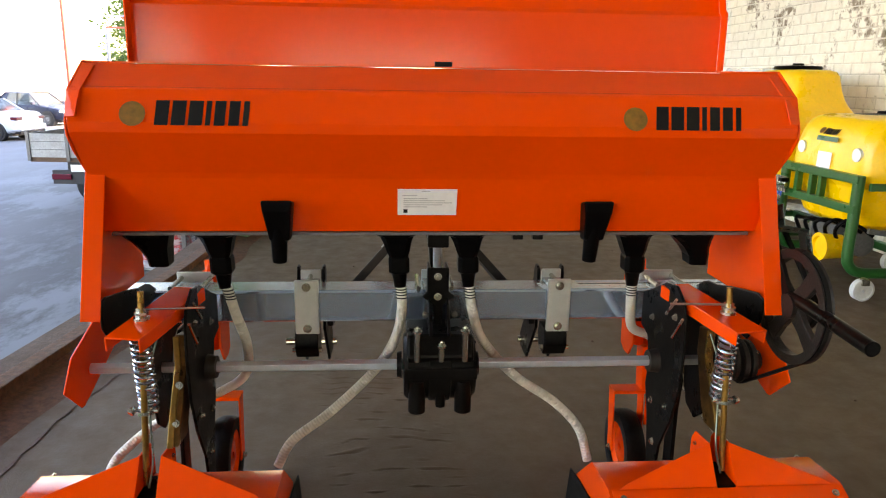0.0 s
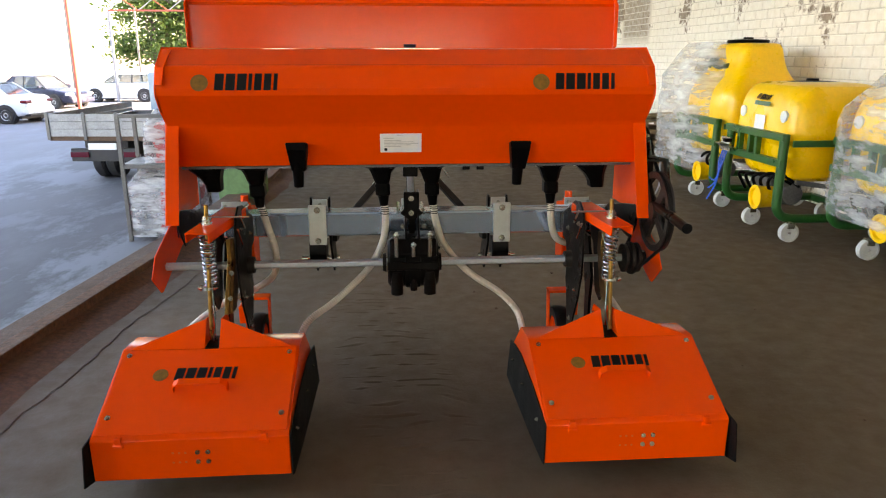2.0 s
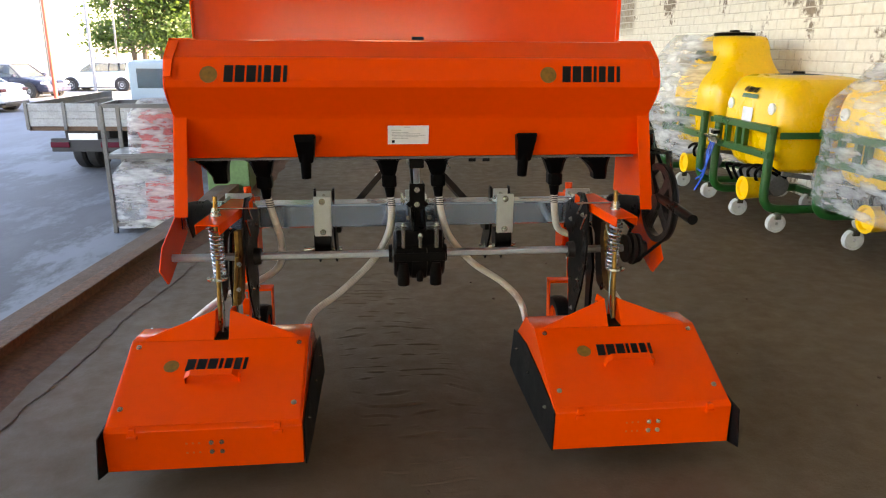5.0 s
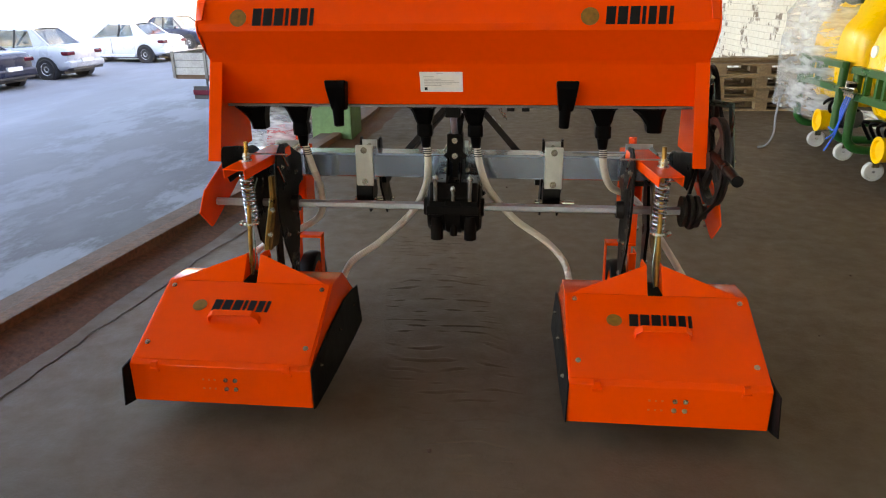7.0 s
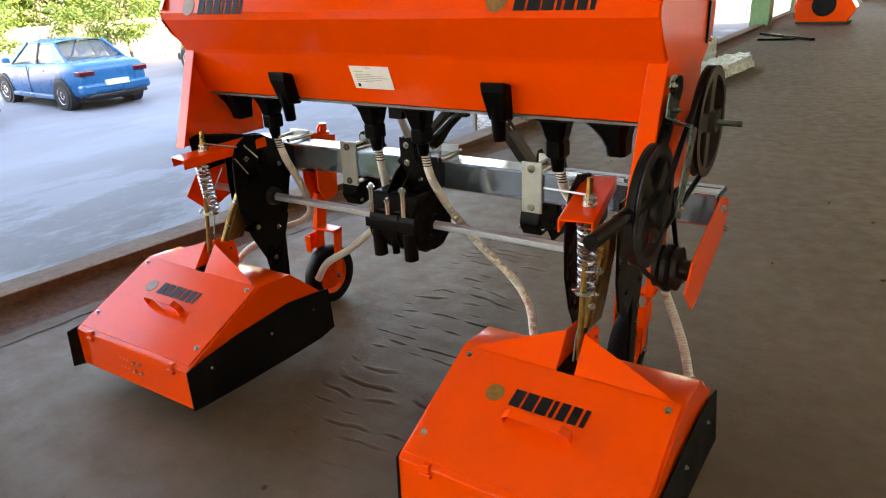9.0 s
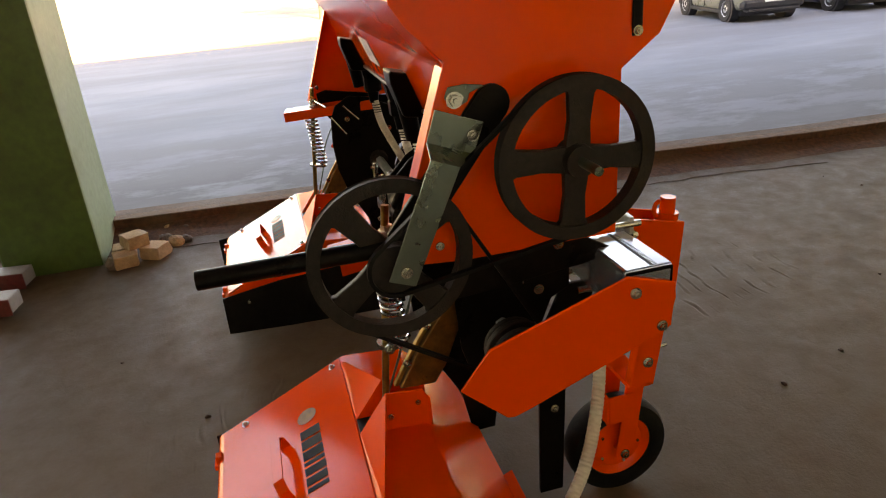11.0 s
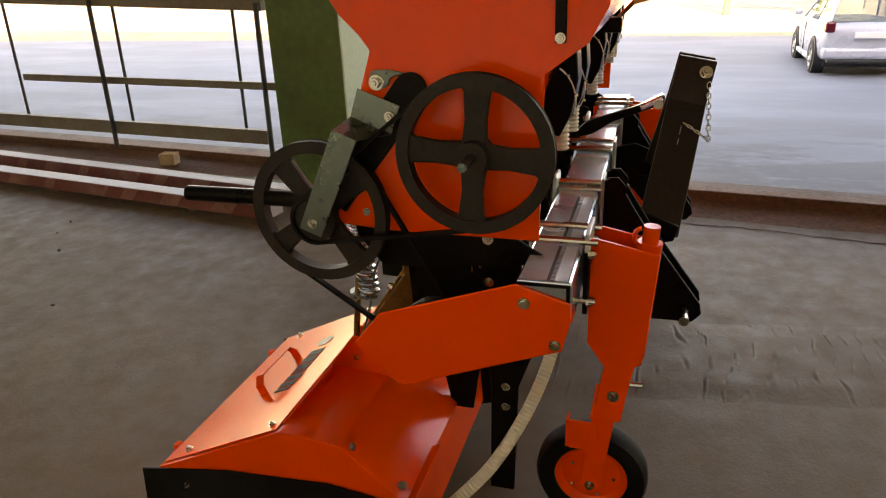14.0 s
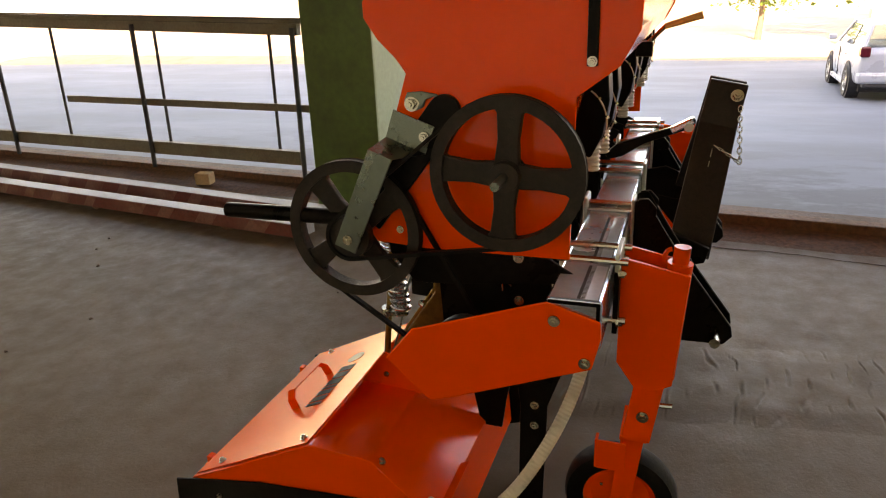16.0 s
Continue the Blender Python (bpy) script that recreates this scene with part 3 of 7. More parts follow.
box(bm, -5.2, -4.4, Y0 - 0.3, Y0, -1, Z_CEIL)
box(bm, 3.9, X_WALL + 0.4, Y0 - 0.3, Y0, 0, Z_CEIL)
box(bm, -4.4, 3.9, Y0 - 0.3, Y0, 4.2, Z_CEIL)
tagged(structure("wall_south", bm, PLASTER), "unseen plaster end wall, added with a wide opening to let light in", "wall")


# darkest green on the +x face, middling on -y, pale on the rest
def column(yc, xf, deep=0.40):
    c = thing("column", "square concrete column in three greens, by face", "column", "columns along the platform edge", "structure")
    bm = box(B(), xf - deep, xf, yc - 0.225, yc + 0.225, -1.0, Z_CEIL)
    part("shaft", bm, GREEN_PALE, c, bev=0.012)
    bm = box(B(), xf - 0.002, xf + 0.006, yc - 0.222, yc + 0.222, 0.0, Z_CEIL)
    part("front_green", bm, GREEN_DARK, c, "dark green front face", bev=0.003)
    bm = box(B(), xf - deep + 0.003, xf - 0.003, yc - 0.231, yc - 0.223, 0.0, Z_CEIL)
    part("side_green", bm, GREEN_MID, c, "mid green side face", bev=0.003)
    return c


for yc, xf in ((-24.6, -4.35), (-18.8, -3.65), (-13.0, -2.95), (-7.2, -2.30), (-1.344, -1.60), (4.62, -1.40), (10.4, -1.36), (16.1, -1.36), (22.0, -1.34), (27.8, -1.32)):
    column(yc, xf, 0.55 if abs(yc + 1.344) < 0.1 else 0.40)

# ---------------------------------------------------------------- the two-row seeder

seeder = thing("seeder", "orange two-row seed drill with long open hopper on concrete floor", "seed drill")

# hopper shell: rear profile from the rim down to the bottom, then up the front
REAR = [(0.150, 1.434), (0.064, 1.380), (0.056, 1.379), (0.049, 1.3755), (0.044, 1.366), (0.020, 1.300), (0.022, 1.276), (0.060, 1.222), (0.096, 1.172), (0.104, 1.158), (0.164, 1.008)]
FRONT = [(0.392, 1.008), (0.428, 1.126), (0.500, 1.180), (0.530, 1.240), (0.532, 1.300), (0.470, 1.436)]
HX = 0.880
hopper = part("hopper", sheet(B(), [[(x, y, z) for y, z in REAR + FRONT] for x in (-HX, -0.3, 0.3, HX)], -0.004), ORANGE, seeder, bev=0.004)
hopper.matrix_basis = Matrix.Identity(4)
bm = box(B(), -HX, HX, 0.150, 0.164, 1.4345, 1.4385)
part("rim_lip", bm, ORANGE, hopper, bev=0.001)
SIDE = [(0.150, 1.440), (0.052, 1.374), (0.020, 1.300), (0.020, 1.272), (0.046, 1.232), (0.104, 1.174), (0.040, 0.985), (-0.012, 0.822), (0.120, 0.812), (0.424, 0.812), (0.430, 1.126), (0.504, 1.180), (0.536, 1.240), (0.538, 1.300), (0.476, 1.442)]
for s in (-1, 1):
    a, b = sorted((s * 0.8815, s * 0.8865))
    side = part("side_panel", prism(B(), SIDE, a, b), ORANGE, hopper, bev=0.0015)
    # turned-in rear flange of the panel's leg
    q = [Vector((0, 0.108, 1.176)), Vector((0, -0.012, 0.822))]
    n = Vector((0, -0.354, 0.12)).normalized() * 0.004
    bm = B()
    x0, x1 = s * 0.886, s * 0.838
    v = [bm.verts.new((x, p.y + o.y, p.z + o.z)) for x in (x0, x1) for p in q for o in (Vector((0, 0, 0)), n)]
    for f in ((0, 1, 3, 2), (4, 6, 7, 5), (0, 2, 6, 4), (1, 5, 7, 3), (0, 4, 5, 1), (2, 3, 7, 6)):
        bm.faces.new([v[i] for i in f])
    part("leg_flange", bm, ORANGE, hopper, bev=0.0015)
    # folded rim gusset at the rear corner
    bm = sheet(B(), [[(s * 0.882, 0.148, 1.432), (s * 0.882, 0.05, 1.366), (s * 0.882, 0.022, 1.31)], [(s * 0.848, 0.132, 1.426), (s * 0.850, 0.040, 1.368), (s * 0.855, 0.012, 1.312)]], 0.004)
    part("corner_gusset", bm, ORANGE, hopper, bev=0.001)
    for y, z in ((0.122, 1.114), (0.02, 0.86), (0.07, 0.85)):
        hexbolt(hopper, (s * 0.8875, y, z), (s, 0, 0), 0.013 if z > 1 else 0.008)
    hexbolt(hopper, (s * 0.876, 0.03, 0.872), (-s, 0, 0), 0.008)
    # slotted black strip with its bolts on the panel
    bm = box(B(), *sorted((s * 0.887, s * 0.893)), 0.446, 0.466, 1.180, 1.40)
    part("slide_strip", bm, BLACK, hopper, bev=0.003)
    for y, z in ((0.456, 1.189), (0.440, 1.30), (0.500, 1.300)):
        hexbolt(hopper, (s * 0.893, y, z), (s, 0, 0), 0.009)
bm = box(B(), -0.86, 0.86, 0.160, 0.176, 0.998, 1.006)
part("bottom_rail", bm, GREYSTEEL, hopper, "bare metal strip under the hopper", bev=0.001)

# lid standing open behind the rim
LID = [(0.425, 1.440), (0.430, 1.600), (0.446, 1.612), (0.53, 1.90)]
lid = part("lid", sheet(B(), [[(x, y, z) for y, z in LID] for x in (-0.862, 0, 0.842)], 0.004), ORANGE, seeder, "open lid of the hopper, orange sheet steel", bev=0.002)
for x, s in ((-0.862, 1), (0.842, -1)):
    bm = sheet(B(), [[(x, y, z) for y, z in LID], [(x, y - 0.035, z + 0.004) for y, z in LID]], 0.004)
    part("lid_flange", bm, ORANGE, lid)
for x in (-0.03, 0.05):
    hexbolt(lid, (x, 0.455, 1.655), (0, -1, 0.25), 0.009)
bm = box(B(), -0.022, 0.022, 0.140, 0.152, 1.4385, 1.450)
part("latch", bm, BLACK, lid)

# plates and printed marks
def decal(name, quad, material, parent, label="", t=0.0008):
    """A thin printed patch, proud of its surface, through four points."""
    q = [Vector(p) for p in quad]
    n = (q[1] - q[0]).cross(q[3] - q[0]).normalized() * t
    bm = B()
    lo, hi = [bm.verts.new(p) for p in q], [bm.verts.new(p + n) for p in q]
    bm.faces.new(lo[::-1])
    bm.faces.new(hi)
    for i in range(4):
        bm.faces.new((lo[i], lo[(i + 1) % 4], hi[(i + 1) % 4], hi[i]))
    return part(name, bm, material, parent, label)


# widths of the black blocks that stand for the maker's word, and the gaps between them
BLOCKS = [(0.0, 0.130), (0.160, 0.295), (0.325, 0.46), (0.49, 0.54), (0.575, 0.68), (0.715, 0.82), (0.855, 0.91)]


def word_mark(parent, at, w, h):
    """The maker's mark as plain shapes: a round green patch and seven slanted black blocks; at(u, v) gives the point on the sheet."""
    for a, b in BLOCKS:
        sl = 0.012
        u0, u1 = 0.26 + a * 0.75, 0.26 + b * 0.75
        decal("mark_block", (at(u0 * w, 0), at(u1 * w, 0), at((u1 + sl) * w, h), at((u0 + sl) * w, h)), INK, parent)
    bm = B()
    c = at(0.10 * w, h * 0.45)
    du, dv = (at(w, 0) - at(0, 0)).normalized(), (at(0, h) - at(0, 0)).normalized()
    n = du.cross(dv)
    r = h * 0.5
    ring = [c + du * r * math.cos(2 * math.pi * k / 20) + dv * r * math.sin(2 * math.pi * k / 20) for k in range(20)]
    lo, hi = [bm.verts.new(p) for p in ring], [bm.verts.new(p + n * 0.0008) for p in ring]
    bm.faces.new(hi)
    bm.faces.new(lo[::-1])
    for k in range(20):
        bm.faces.new((lo[k], lo[(k + 1) % 20], hi[(k + 1) % 20], hi[k]))
    part("mark_patch", bm, LEAFMARK, parent)


# the logo panel of the hopper lies between these two edges
P_LO, P_HI = Vector((0, 0.0205, 1.302)), Vector((0, 0.0445, 1.362))
p_up = (P_HI - P_LO).normalized()
p_n = Vector((0, -p_up.z, p_up.y))
for x0 in (-0.764, 0.434):
    word_mark(hopper, lambda u, v, x0=x0: Vector((x0 + u, 0, 0)) + P_LO + p_up * (v - 0.009) + p_n * 0.0018, 0.315, 0.060)
l_lo, l_hi = Vector((0, 0.1440, 1.058)), Vector((0, 0.1148, 1.131))
lb = decal("maker_plate", ((-0.116, *l_lo.yz - Vector((0.002, 0))), (0.039, *l_lo.yz - Vector((0.002, 0))), (0.039, *l_hi.yz - Vector((0.002, 0))), (-0.116, *l_hi.yz - Vector((0.002, 0)))), STICKER, hopper, "white printed data plate with unreadable lines", 0.0012)
l_up = l_hi - l_lo
for i, (u0, u1, v0) in enumerate(((0.4, 0.55, 0.9), (0.08, 0.33, 0.74), (0.1, 0.5, 0.62), (0.1, 0.8, 0.54), (0.1, 0.92, 0.46), (0.1, 0.75, 0.38), (0.1, 0.5, 0.30), (0.1, 0.17, 0.08))):
    hgt = 0.14 if i == 7 else 0.035
    def lp(u, v):
        p = l_lo + l_up * v
        return (-0.116 + 0.155 * u, p.y - 0.0036, p.z)
    decal("print_line", (lp(u0, v0), lp(u1, v0), lp(u1, v0 + hgt), lp(u0, v0 + hgt)), INK if i == 7 else GREYINK, lb, t=0.0003)

# ---- outlets and hoses


def loft(bm, rings):
    """A stack of rounded rectangles (x, y, z, half width, half depth), skinned and capped."""
    vs = []
    for x, y, z, hw, hd in rings:
        k = min(hw, hd) * 0.35
        pts = [(hw, hd - k), (hw - k, hd), (-hw + k, hd), (-hw, hd - k), (-hw, -hd + k), (-hw + k, -hd), (hw - k, -hd), (hw, -hd + k)]
        vs.append([bm.verts.new((x + u, y + w, z)) for u, w in pts])
    for p, q in zip(vs, vs[1:]):
        for i in range(8):
            bm.faces.new((p[i], q[i], q[(i + 1) % 8], p[(i + 1) % 8]))
    bm.faces.new(vs[0])
    bm.faces.new(vs[-1][::-1])
    return bm


def outlet(x, long=True):
    y = 0.215
    if long:
        o = part("outlet", loft(B(), [(x - 0.004, y, 1.004, 0.058, 0.05), (x - 0.004, y, 0.994, 0.058, 0.05), (x - 0.002, y, 0.988, 0.046, 0.044), (x, y, 0.968, 0.038, 0.038), (x + 0.002, y, 0.945, 0.032, 0.034), (x + 0.003, y, 0.925, 0.024, 0.028)]), PLASTIC, seeder, bev=0.002)
        part("collar", loft(B(), [(x + 0.003, y, 0.930, 0.026, 0.030), (x + 0.004, y, 0.924, 0.029, 0.032), (x + 0.005, y, 0.886, 0.029, 0.031), (x + 0.006, y, 0.880, 0.024, 0.026)]), PLASTIC, o, bev=0.002)
        part("nozzle", cyl(B(), (x + 0.006, y, 0.883), (x + 0.008, y, 0.838), 0.023, 0.0165, 18), PLASTIC, o, smooth=True)
    else:
        o = part("outlet", loft(B(), [(x - 0.008, y, 1.004, 0.062, 0.05), (x - 0.008, y, 0.990, 0.060, 0.05), (x, y, 0.975, 0.048, 0.046), (x + 0.008, y, 0.955, 0.036, 0.042), (x + 0.016, y, 0.930, 0.028, 0.038), (x + 0.018, y, 0.905, 0.026, 0.034)]), PLASTIC, seeder, bev=0.002)
    return o


for x, lg in ((-0.775, False), (-0.600, True), (-0.116, True), (0.077, True), (0.552, True), (0.722, False)):
    outlet(x, lg)
for x in (-0.423, 0.411):
    bm = prism(B(), [(0.090, 1.104), (0.142, 1.092), (0.178, 1.000), (0.172, 0.985), (0.118, 0.992), (0.092, 1.075)], x - 0.040, x + 0.040)
    for v in bm.verts:
        v.co.x = x + (v.co.x - x) * min(1.0, 0.62 + 0.38 * (v.co.z - 0.985) / 0.10)
    c = part("chute", bm, PLASTIC, seeder, "black plastic overflow chute on the hopper's back", bev=0.006)
    bm = cyl(B(), (x - 0.002, 0.128, 1.04), (x - 0.004, 0.142, 0.932), 0.024, 0.019, 18)
    part("spout", bm, PLASTIC, c, smooth=True)
for x in (0.213, 0.268):
    part("stud", box(B(), x - 0.014, x + 0.014, 0.165, 0.19, 0.984, 1.002), BLACK, seeder, bev=0.002)


def front_shutter(x):
    """A black shutter case under the hopper's front edge, with a pale graduated sector and a ribbed stub."""
    sh = part("shutter_case", prism(B(), [(0.400, 1.000), (0.400, 1.125), (0.432, 1.135), (0.470, 1.150), (0.474, 1.10), (0.462, 1.03), (0.440, 0.985)], x - 0.034, x + 0.034), PLASTIC, seeder, "black plastic shutter case with a pale graduated edge", bev=0.004)
    arc = [Vector((x + 0.036, 0.405 + 0.066 * math.cos(t), 1.055 + 0.075 * math.sin(t))) for t in [radians(-35 + 95 * i / 12) for i in range(13)]]
    part("sector", sweep(B(), arc, 0.0016, 6), STICKER, sh, "pale graduated sector", smooth=True)
    for k in range(3):
        p = arc[2 + 4 * k]
        part("index_pin", cyl(B(), p + Vector((-0.004, 0, 0)), p + Vector((0.010, 0.004, 0)), 0.003, seg=8), BOLT, sh)
    part("ribbed_stub", sweep(B(), [Vector((x, 0.440, 1.01 - 0.003 * i)) for i in range(20)], lambda i: 0.015 + (0.002 if i % 3 == 0 else -0.001), 14), HOSE, sh, smooth=True)


for x in (-0.775, -0.600, -0.116, 0.077, 0.552, 0.722):
    front_shutter(x)


def hose(pts, r=0.0140):
    path = spline(pts, 60)
    # even steps, four to a rib
    step, out, need = 0.0023, [path[0]], 0.0023
    for a, b in zip(path, path[1:]):
        d, at = (b - a).length, 0.0
        while d - at >= need:
            at += need
            out.append(a.lerp(b, at / d))
            need = step
        need -= d - at
    bm = sweep(B(), out, lambda i: r + (0.0008, 0.0, -0.0008, 0.0)[i % 4], 14)
    ob = part("hose", bm, HOSE, seeder, "cream translucent ribbed seed hose", smooth=True)
    near = [q for q in path if q.z > path[0].z - 0.10]
    for k in range(4):
        want = path[0].z - 0.030 - 0.0085 * k
        c = min(near, key=lambda q: abs(q.z - want))
        part("clip_ring", lathe(B(), [(r + 0.0004, -0.0016), (r + 0.0019, -0.0016), (r + 0.0019, 0.0016), (r + 0.0004, 0.0016)], c, "z", 18), PLASTIC, ob, "thin black ring")
    return ob


hose([(-0.108, 0.215, 0.86), (-0.104, 0.23, 0.76), (-0.125, 0.27, 0.655), (-0.19, 0.30, 0.54), (-0.32, 0.28, 0.42), (-0.43, 0.25, 0.345), (-0.475, 0.23, 0.27)])
hose([(0.085, 0.215, 0.86), (0.10, 0.23, 0.76), (0.14, 0.27, 0.65), (0.24, 0.29, 0.53), (0.37, 0.28, 0.44), (0.445, 0.26, 0.36), (0.475, 0.24, 0.26)])
hose([(-0.592, 0.215, 0.86), (-0.572, 0.23, 0.76), (-0.555, 0.28, 0.64), (-0.58, 0.34, 0.52), (-0.68, 0.38, 0.44), (-0.82, 0.37, 0.38), (-0.95, 0.30, 0.29), (-0.985, 0.25, 0.23)])
hose([(0.560, 0.215, 0.86), (0.575, 0.25, 0.76), (0.62, 0.34, 0.66), (0.71, 0.42, 0.60), (0.77, 0.445, 0.54), (0.85, 0.41, 0.42), (0.93, 0.34, 0.30), (0.985, 0.25, 0.205)])

# ---- toolbar, clamps, hitch
bm = B()
prism(bm, [(0.396, 0.668), (0.500, 0.668), (0.500, 0.769), (0.396, 0.769)], -0.974, 0.974)
toolbar = part("toolbar", bm, ZINC, seeder, "square galvanised toolbar", bev=0.007)
part("zinc_top", box(B(), -0.972, 0.972, 0.402, 0.494, 0.7692, 0.7702), SPANGLE, toolbar, "spangled zinc top of the bar, paled for reflected sky")
for s in (-1, 1):
    part("end_plug", box(B(), *sorted((s * 0.974, s * 0.977)), 0.399, 0.497, 0.671, 0.766), PLASTIC, toolbar, bev=0.002)
# ruler printed along the bar's top: dark line, ticks, holes, pale strip
for x0, x1 in ((0.470, 0.748), (0.800, 0.970)):
    part("ruler_line", box(B(), x0, x1, 0.4525, 0.4590, 0.7703, 0.7707), INK, toolbar)
    part("ruler_strip", box(B(), x0, x1, 0.4680, 0.4910, 0.7703, 0.7707), PALESTRIP, toolbar, "pale blue glossy strip")
for k in range(24):
    x = 0.83 + k * 0.0060
    part("scale_tick", box(B(), x, x + 0.0014, 0.4595, 0.466 if k % 5 else 0.4675, 0.7703, 0.7707), INK, toolbar)
for k in range(7):
    x = 0.50 + 0.033 * k
    part("dot", cyl(B(), (x, 0.430, 0.7702), (x, 0.430, 0.7706), 0.0022, seg=8), INK, toolbar)
for s in (-1, 1):
    x = s * 0.392
    cl = part("clamp", prism(B(), [(x - 0.037, 0.632), (x + 0.037, 0.632), (x + 0.037, 0.806), (x - 0.037, 0.806)], 0.383, 0.394, "y"), PALEZINC, seeder, "galvanised bolted clamp plate", bev=0.004)
    for z in (0.785, 0.652):
        hexbolt(cl, (x, 0.382, z), (0, -1, 0), 0.013)
        part("clamp_rod", cyl(B(), (x, 0.39, z), (x, 0.54, z), 0.008, seg=10), BOLT, cl)
    part("clamp_top", box(B(), x - 0.030, x + 0.030, 0.395, 0.510, 0.7715, 0.778), SPANGLE, cl, bev=0.002)
    part("clamp_front", box(B(), x - 0.032, x + 0.032, 0.503, 0.512, 0.632, 0.806), PALEZINC, cl, bev=0.003)
    # hitch cheeks
    ck = part("hitch_cheek", prism(B(), [(0.5125, 0.60), (0.5125, 0.805), (0.540, 0.812), (0.63, 0.67), (0.765, 0.49), (0.770, 0.462), (0.750, 0.438), (0.65, 0.436)], x + s * 0.034, x + s * 0.044), BLACK, seeder, "black lower link plate", bev=0.003)
    part("inner_cheek", prism(B(), [(0.5125, 0.60), (0.5125, 0.805), (0.540, 0.812), (0.63, 0.67), (0.765, 0.49), (0.770, 0.462), (0.750, 0.438), (0.65, 0.436)], x - s * 0.044, x - s * 0.034), BLACK, ck, bev=0.003)
    part("link_pin", cyl(B(), (x - s * 0.06, 0.725, 0.476), (x + s * 0.120, 0.725, 0.476), 0.013, seg=14), BOLT, ck, "steel hitch pin")
    for dx in (-0.045, 0.037):
        part("upper_lug", prism(B(), [(0.5125, 0.768), (0.565, 0.768), (0.565, 0.792), (0.545, 0.814), (0.522, 0.812), (0.5125, 0.79)], x + dx, x + dx + 0.008), BLACK, ck, bev=0.002)
    bm = prism(B(), [(0.385, 0.64), (0.47, 0.64), (0.49, 0.60), (0.47, 0.555), (0.40, 0.55), (0.375, 0.59)], x - 0.04, x + 0.032)
    part("lower_bracket", bm, BLACK, ck, bev=0.004)
    bm = cyl(B(), (x - 0.050, 0.40, 0.575), (x + 0.042, 0.40, 0.575), 0.008, seg=10)
    part("cross_pin", bm, BOLT, ck)

def mast_leg(s):
    """One flat leg of the A-frame, leaning in to the top pin."""
    # stations: inner x, then the two edges in y and z
    st = [(0.022, (0.672, 1.058), (0.771, 1.040)), (0.040, (0.651, 0.945), (0.751, 0.924)), (0.302, (0.596, 0.655), (0.700, 0.630))]
    bm = B()
    rings = [[bm.verts.new((s * (x + o), *e)) for o, e in ((0.0, p), (0.0, q), (w, q), (w, p))] for (x, p, q), w in zip(st, (0.026, 0.034, 0.040))]
    for r, n in zip(rings, rings[1:]):
        for k in range(4):
            bm.faces.new((r[k], r[(k + 1) % 4], n[(k + 1) % 4], n[k]))
    bm.faces.new(rings[0][::-1])
    bm.faces.new(rings[-1])
    return bm


mast = part("mast", mast_leg(1), MASTPAINT, seeder, "black A-shaped hitch mast of two flat legs with scraped paint", bev=0.003)
part("far_leg", mast_leg(-1), MASTPAINT, mast, bev=0.003)
for s in (-1, 1):
    for u, w, g in ((0.20, 0.26, 0.008), (0.30, 0.34, 0.010)):
        q0, q1 = Vector((s * 0.0742, 0.700, 0.935)), Vector((s * 0.3422, 0.648, 0.643))
        part("scrape", bar(B(), q0.lerp(q1, u), q0.lerp(q1, w), 0.002, g, up=(s, 0, 0.6)), PALEZINC, mast, "bare scraped metal")
    part("foot_plate", prism(B(), [(0.490, 0.62), (0.490, 0.70), (0.56, 0.715), (0.70, 0.66), (0.69, 0.62), (0.60, 0.60)], *sorted((s * 0.322, s * 0.342))), BLACK, mast, bev=0.003)
# tie from the centre clamp to the mast, with a bright hooked end
tie = part("tie_lever", prism(B(), [(0.385, 0.826), (0.420, 0.858), (0.60, 0.922), (0.615, 0.905), (0.50, 0.862), (0.44, 0.822), (0.40, 0.812)], -0.014, 0.014), BLACK, mast, "black tapered tie lever", bev=0.004)
part("tie_hook", bar(B(), (0, 0.575, 0.902), (0, 0.640, 0.936), 0.034, 0.020), ZINC, tie, "bright zinc hooked end", bev=0.005)
part("tie_eye", cyl(B(), (-0.022, 0.625, 0.915), (0.022, 0.625, 0.915), 0.013, seg=14), BOLT, tie)
ctr = part("clamp", prism(B(), [(-0.036, 0.632), (0.036, 0.632), (0.036, 0.806), (-0.036, 0.806)], 0.503, 0.512, "y"), PALEZINC, seeder, "galvanised bolted clamp plate", bev=0.003)
part("clamp_top", box(B(), -0.034, 0.034, 0.395, 0.510, 0.7715, 0.778), SPANGLE, ctr, bev=0.002)
for dx in (-0.055, 0.047):
    part("clamp_rod", cyl(B(), (dx + 0.004, 0.36, 0.786), (dx + 0.004, 0.50, 0.786), 0.008, seg=10), BOLT, ctr)
hexbolt(mast, (0.072, 0.743, 1.015), (1, 0, 0.5), 0.017)
part("top_pin", cyl(B(), (-0.08, 0.743, 1.015), (0.058, 0.743, 1.015), 0.012, seg=14), BOLT, mast)
for k in range(11):
    z = 0.985 - k * 0.0125
    a = Vector((0.060 + (1.049 - z) * 0.69, 0.752 + 0.0006 * k, z))
    bm = B()
    ring = [a + Vector((0.0055 * math.cos(t) * (k % 2), 0.0055 * math.cos(t) * (1 - k % 2), 0.0095 * math.sin(t))) for t in [2 * math.pi * i / 10 for i in range(11)]]
    sweep(bm, ring, 0.0017, 6)
    part("chain_link", bm, BOLT, mast)
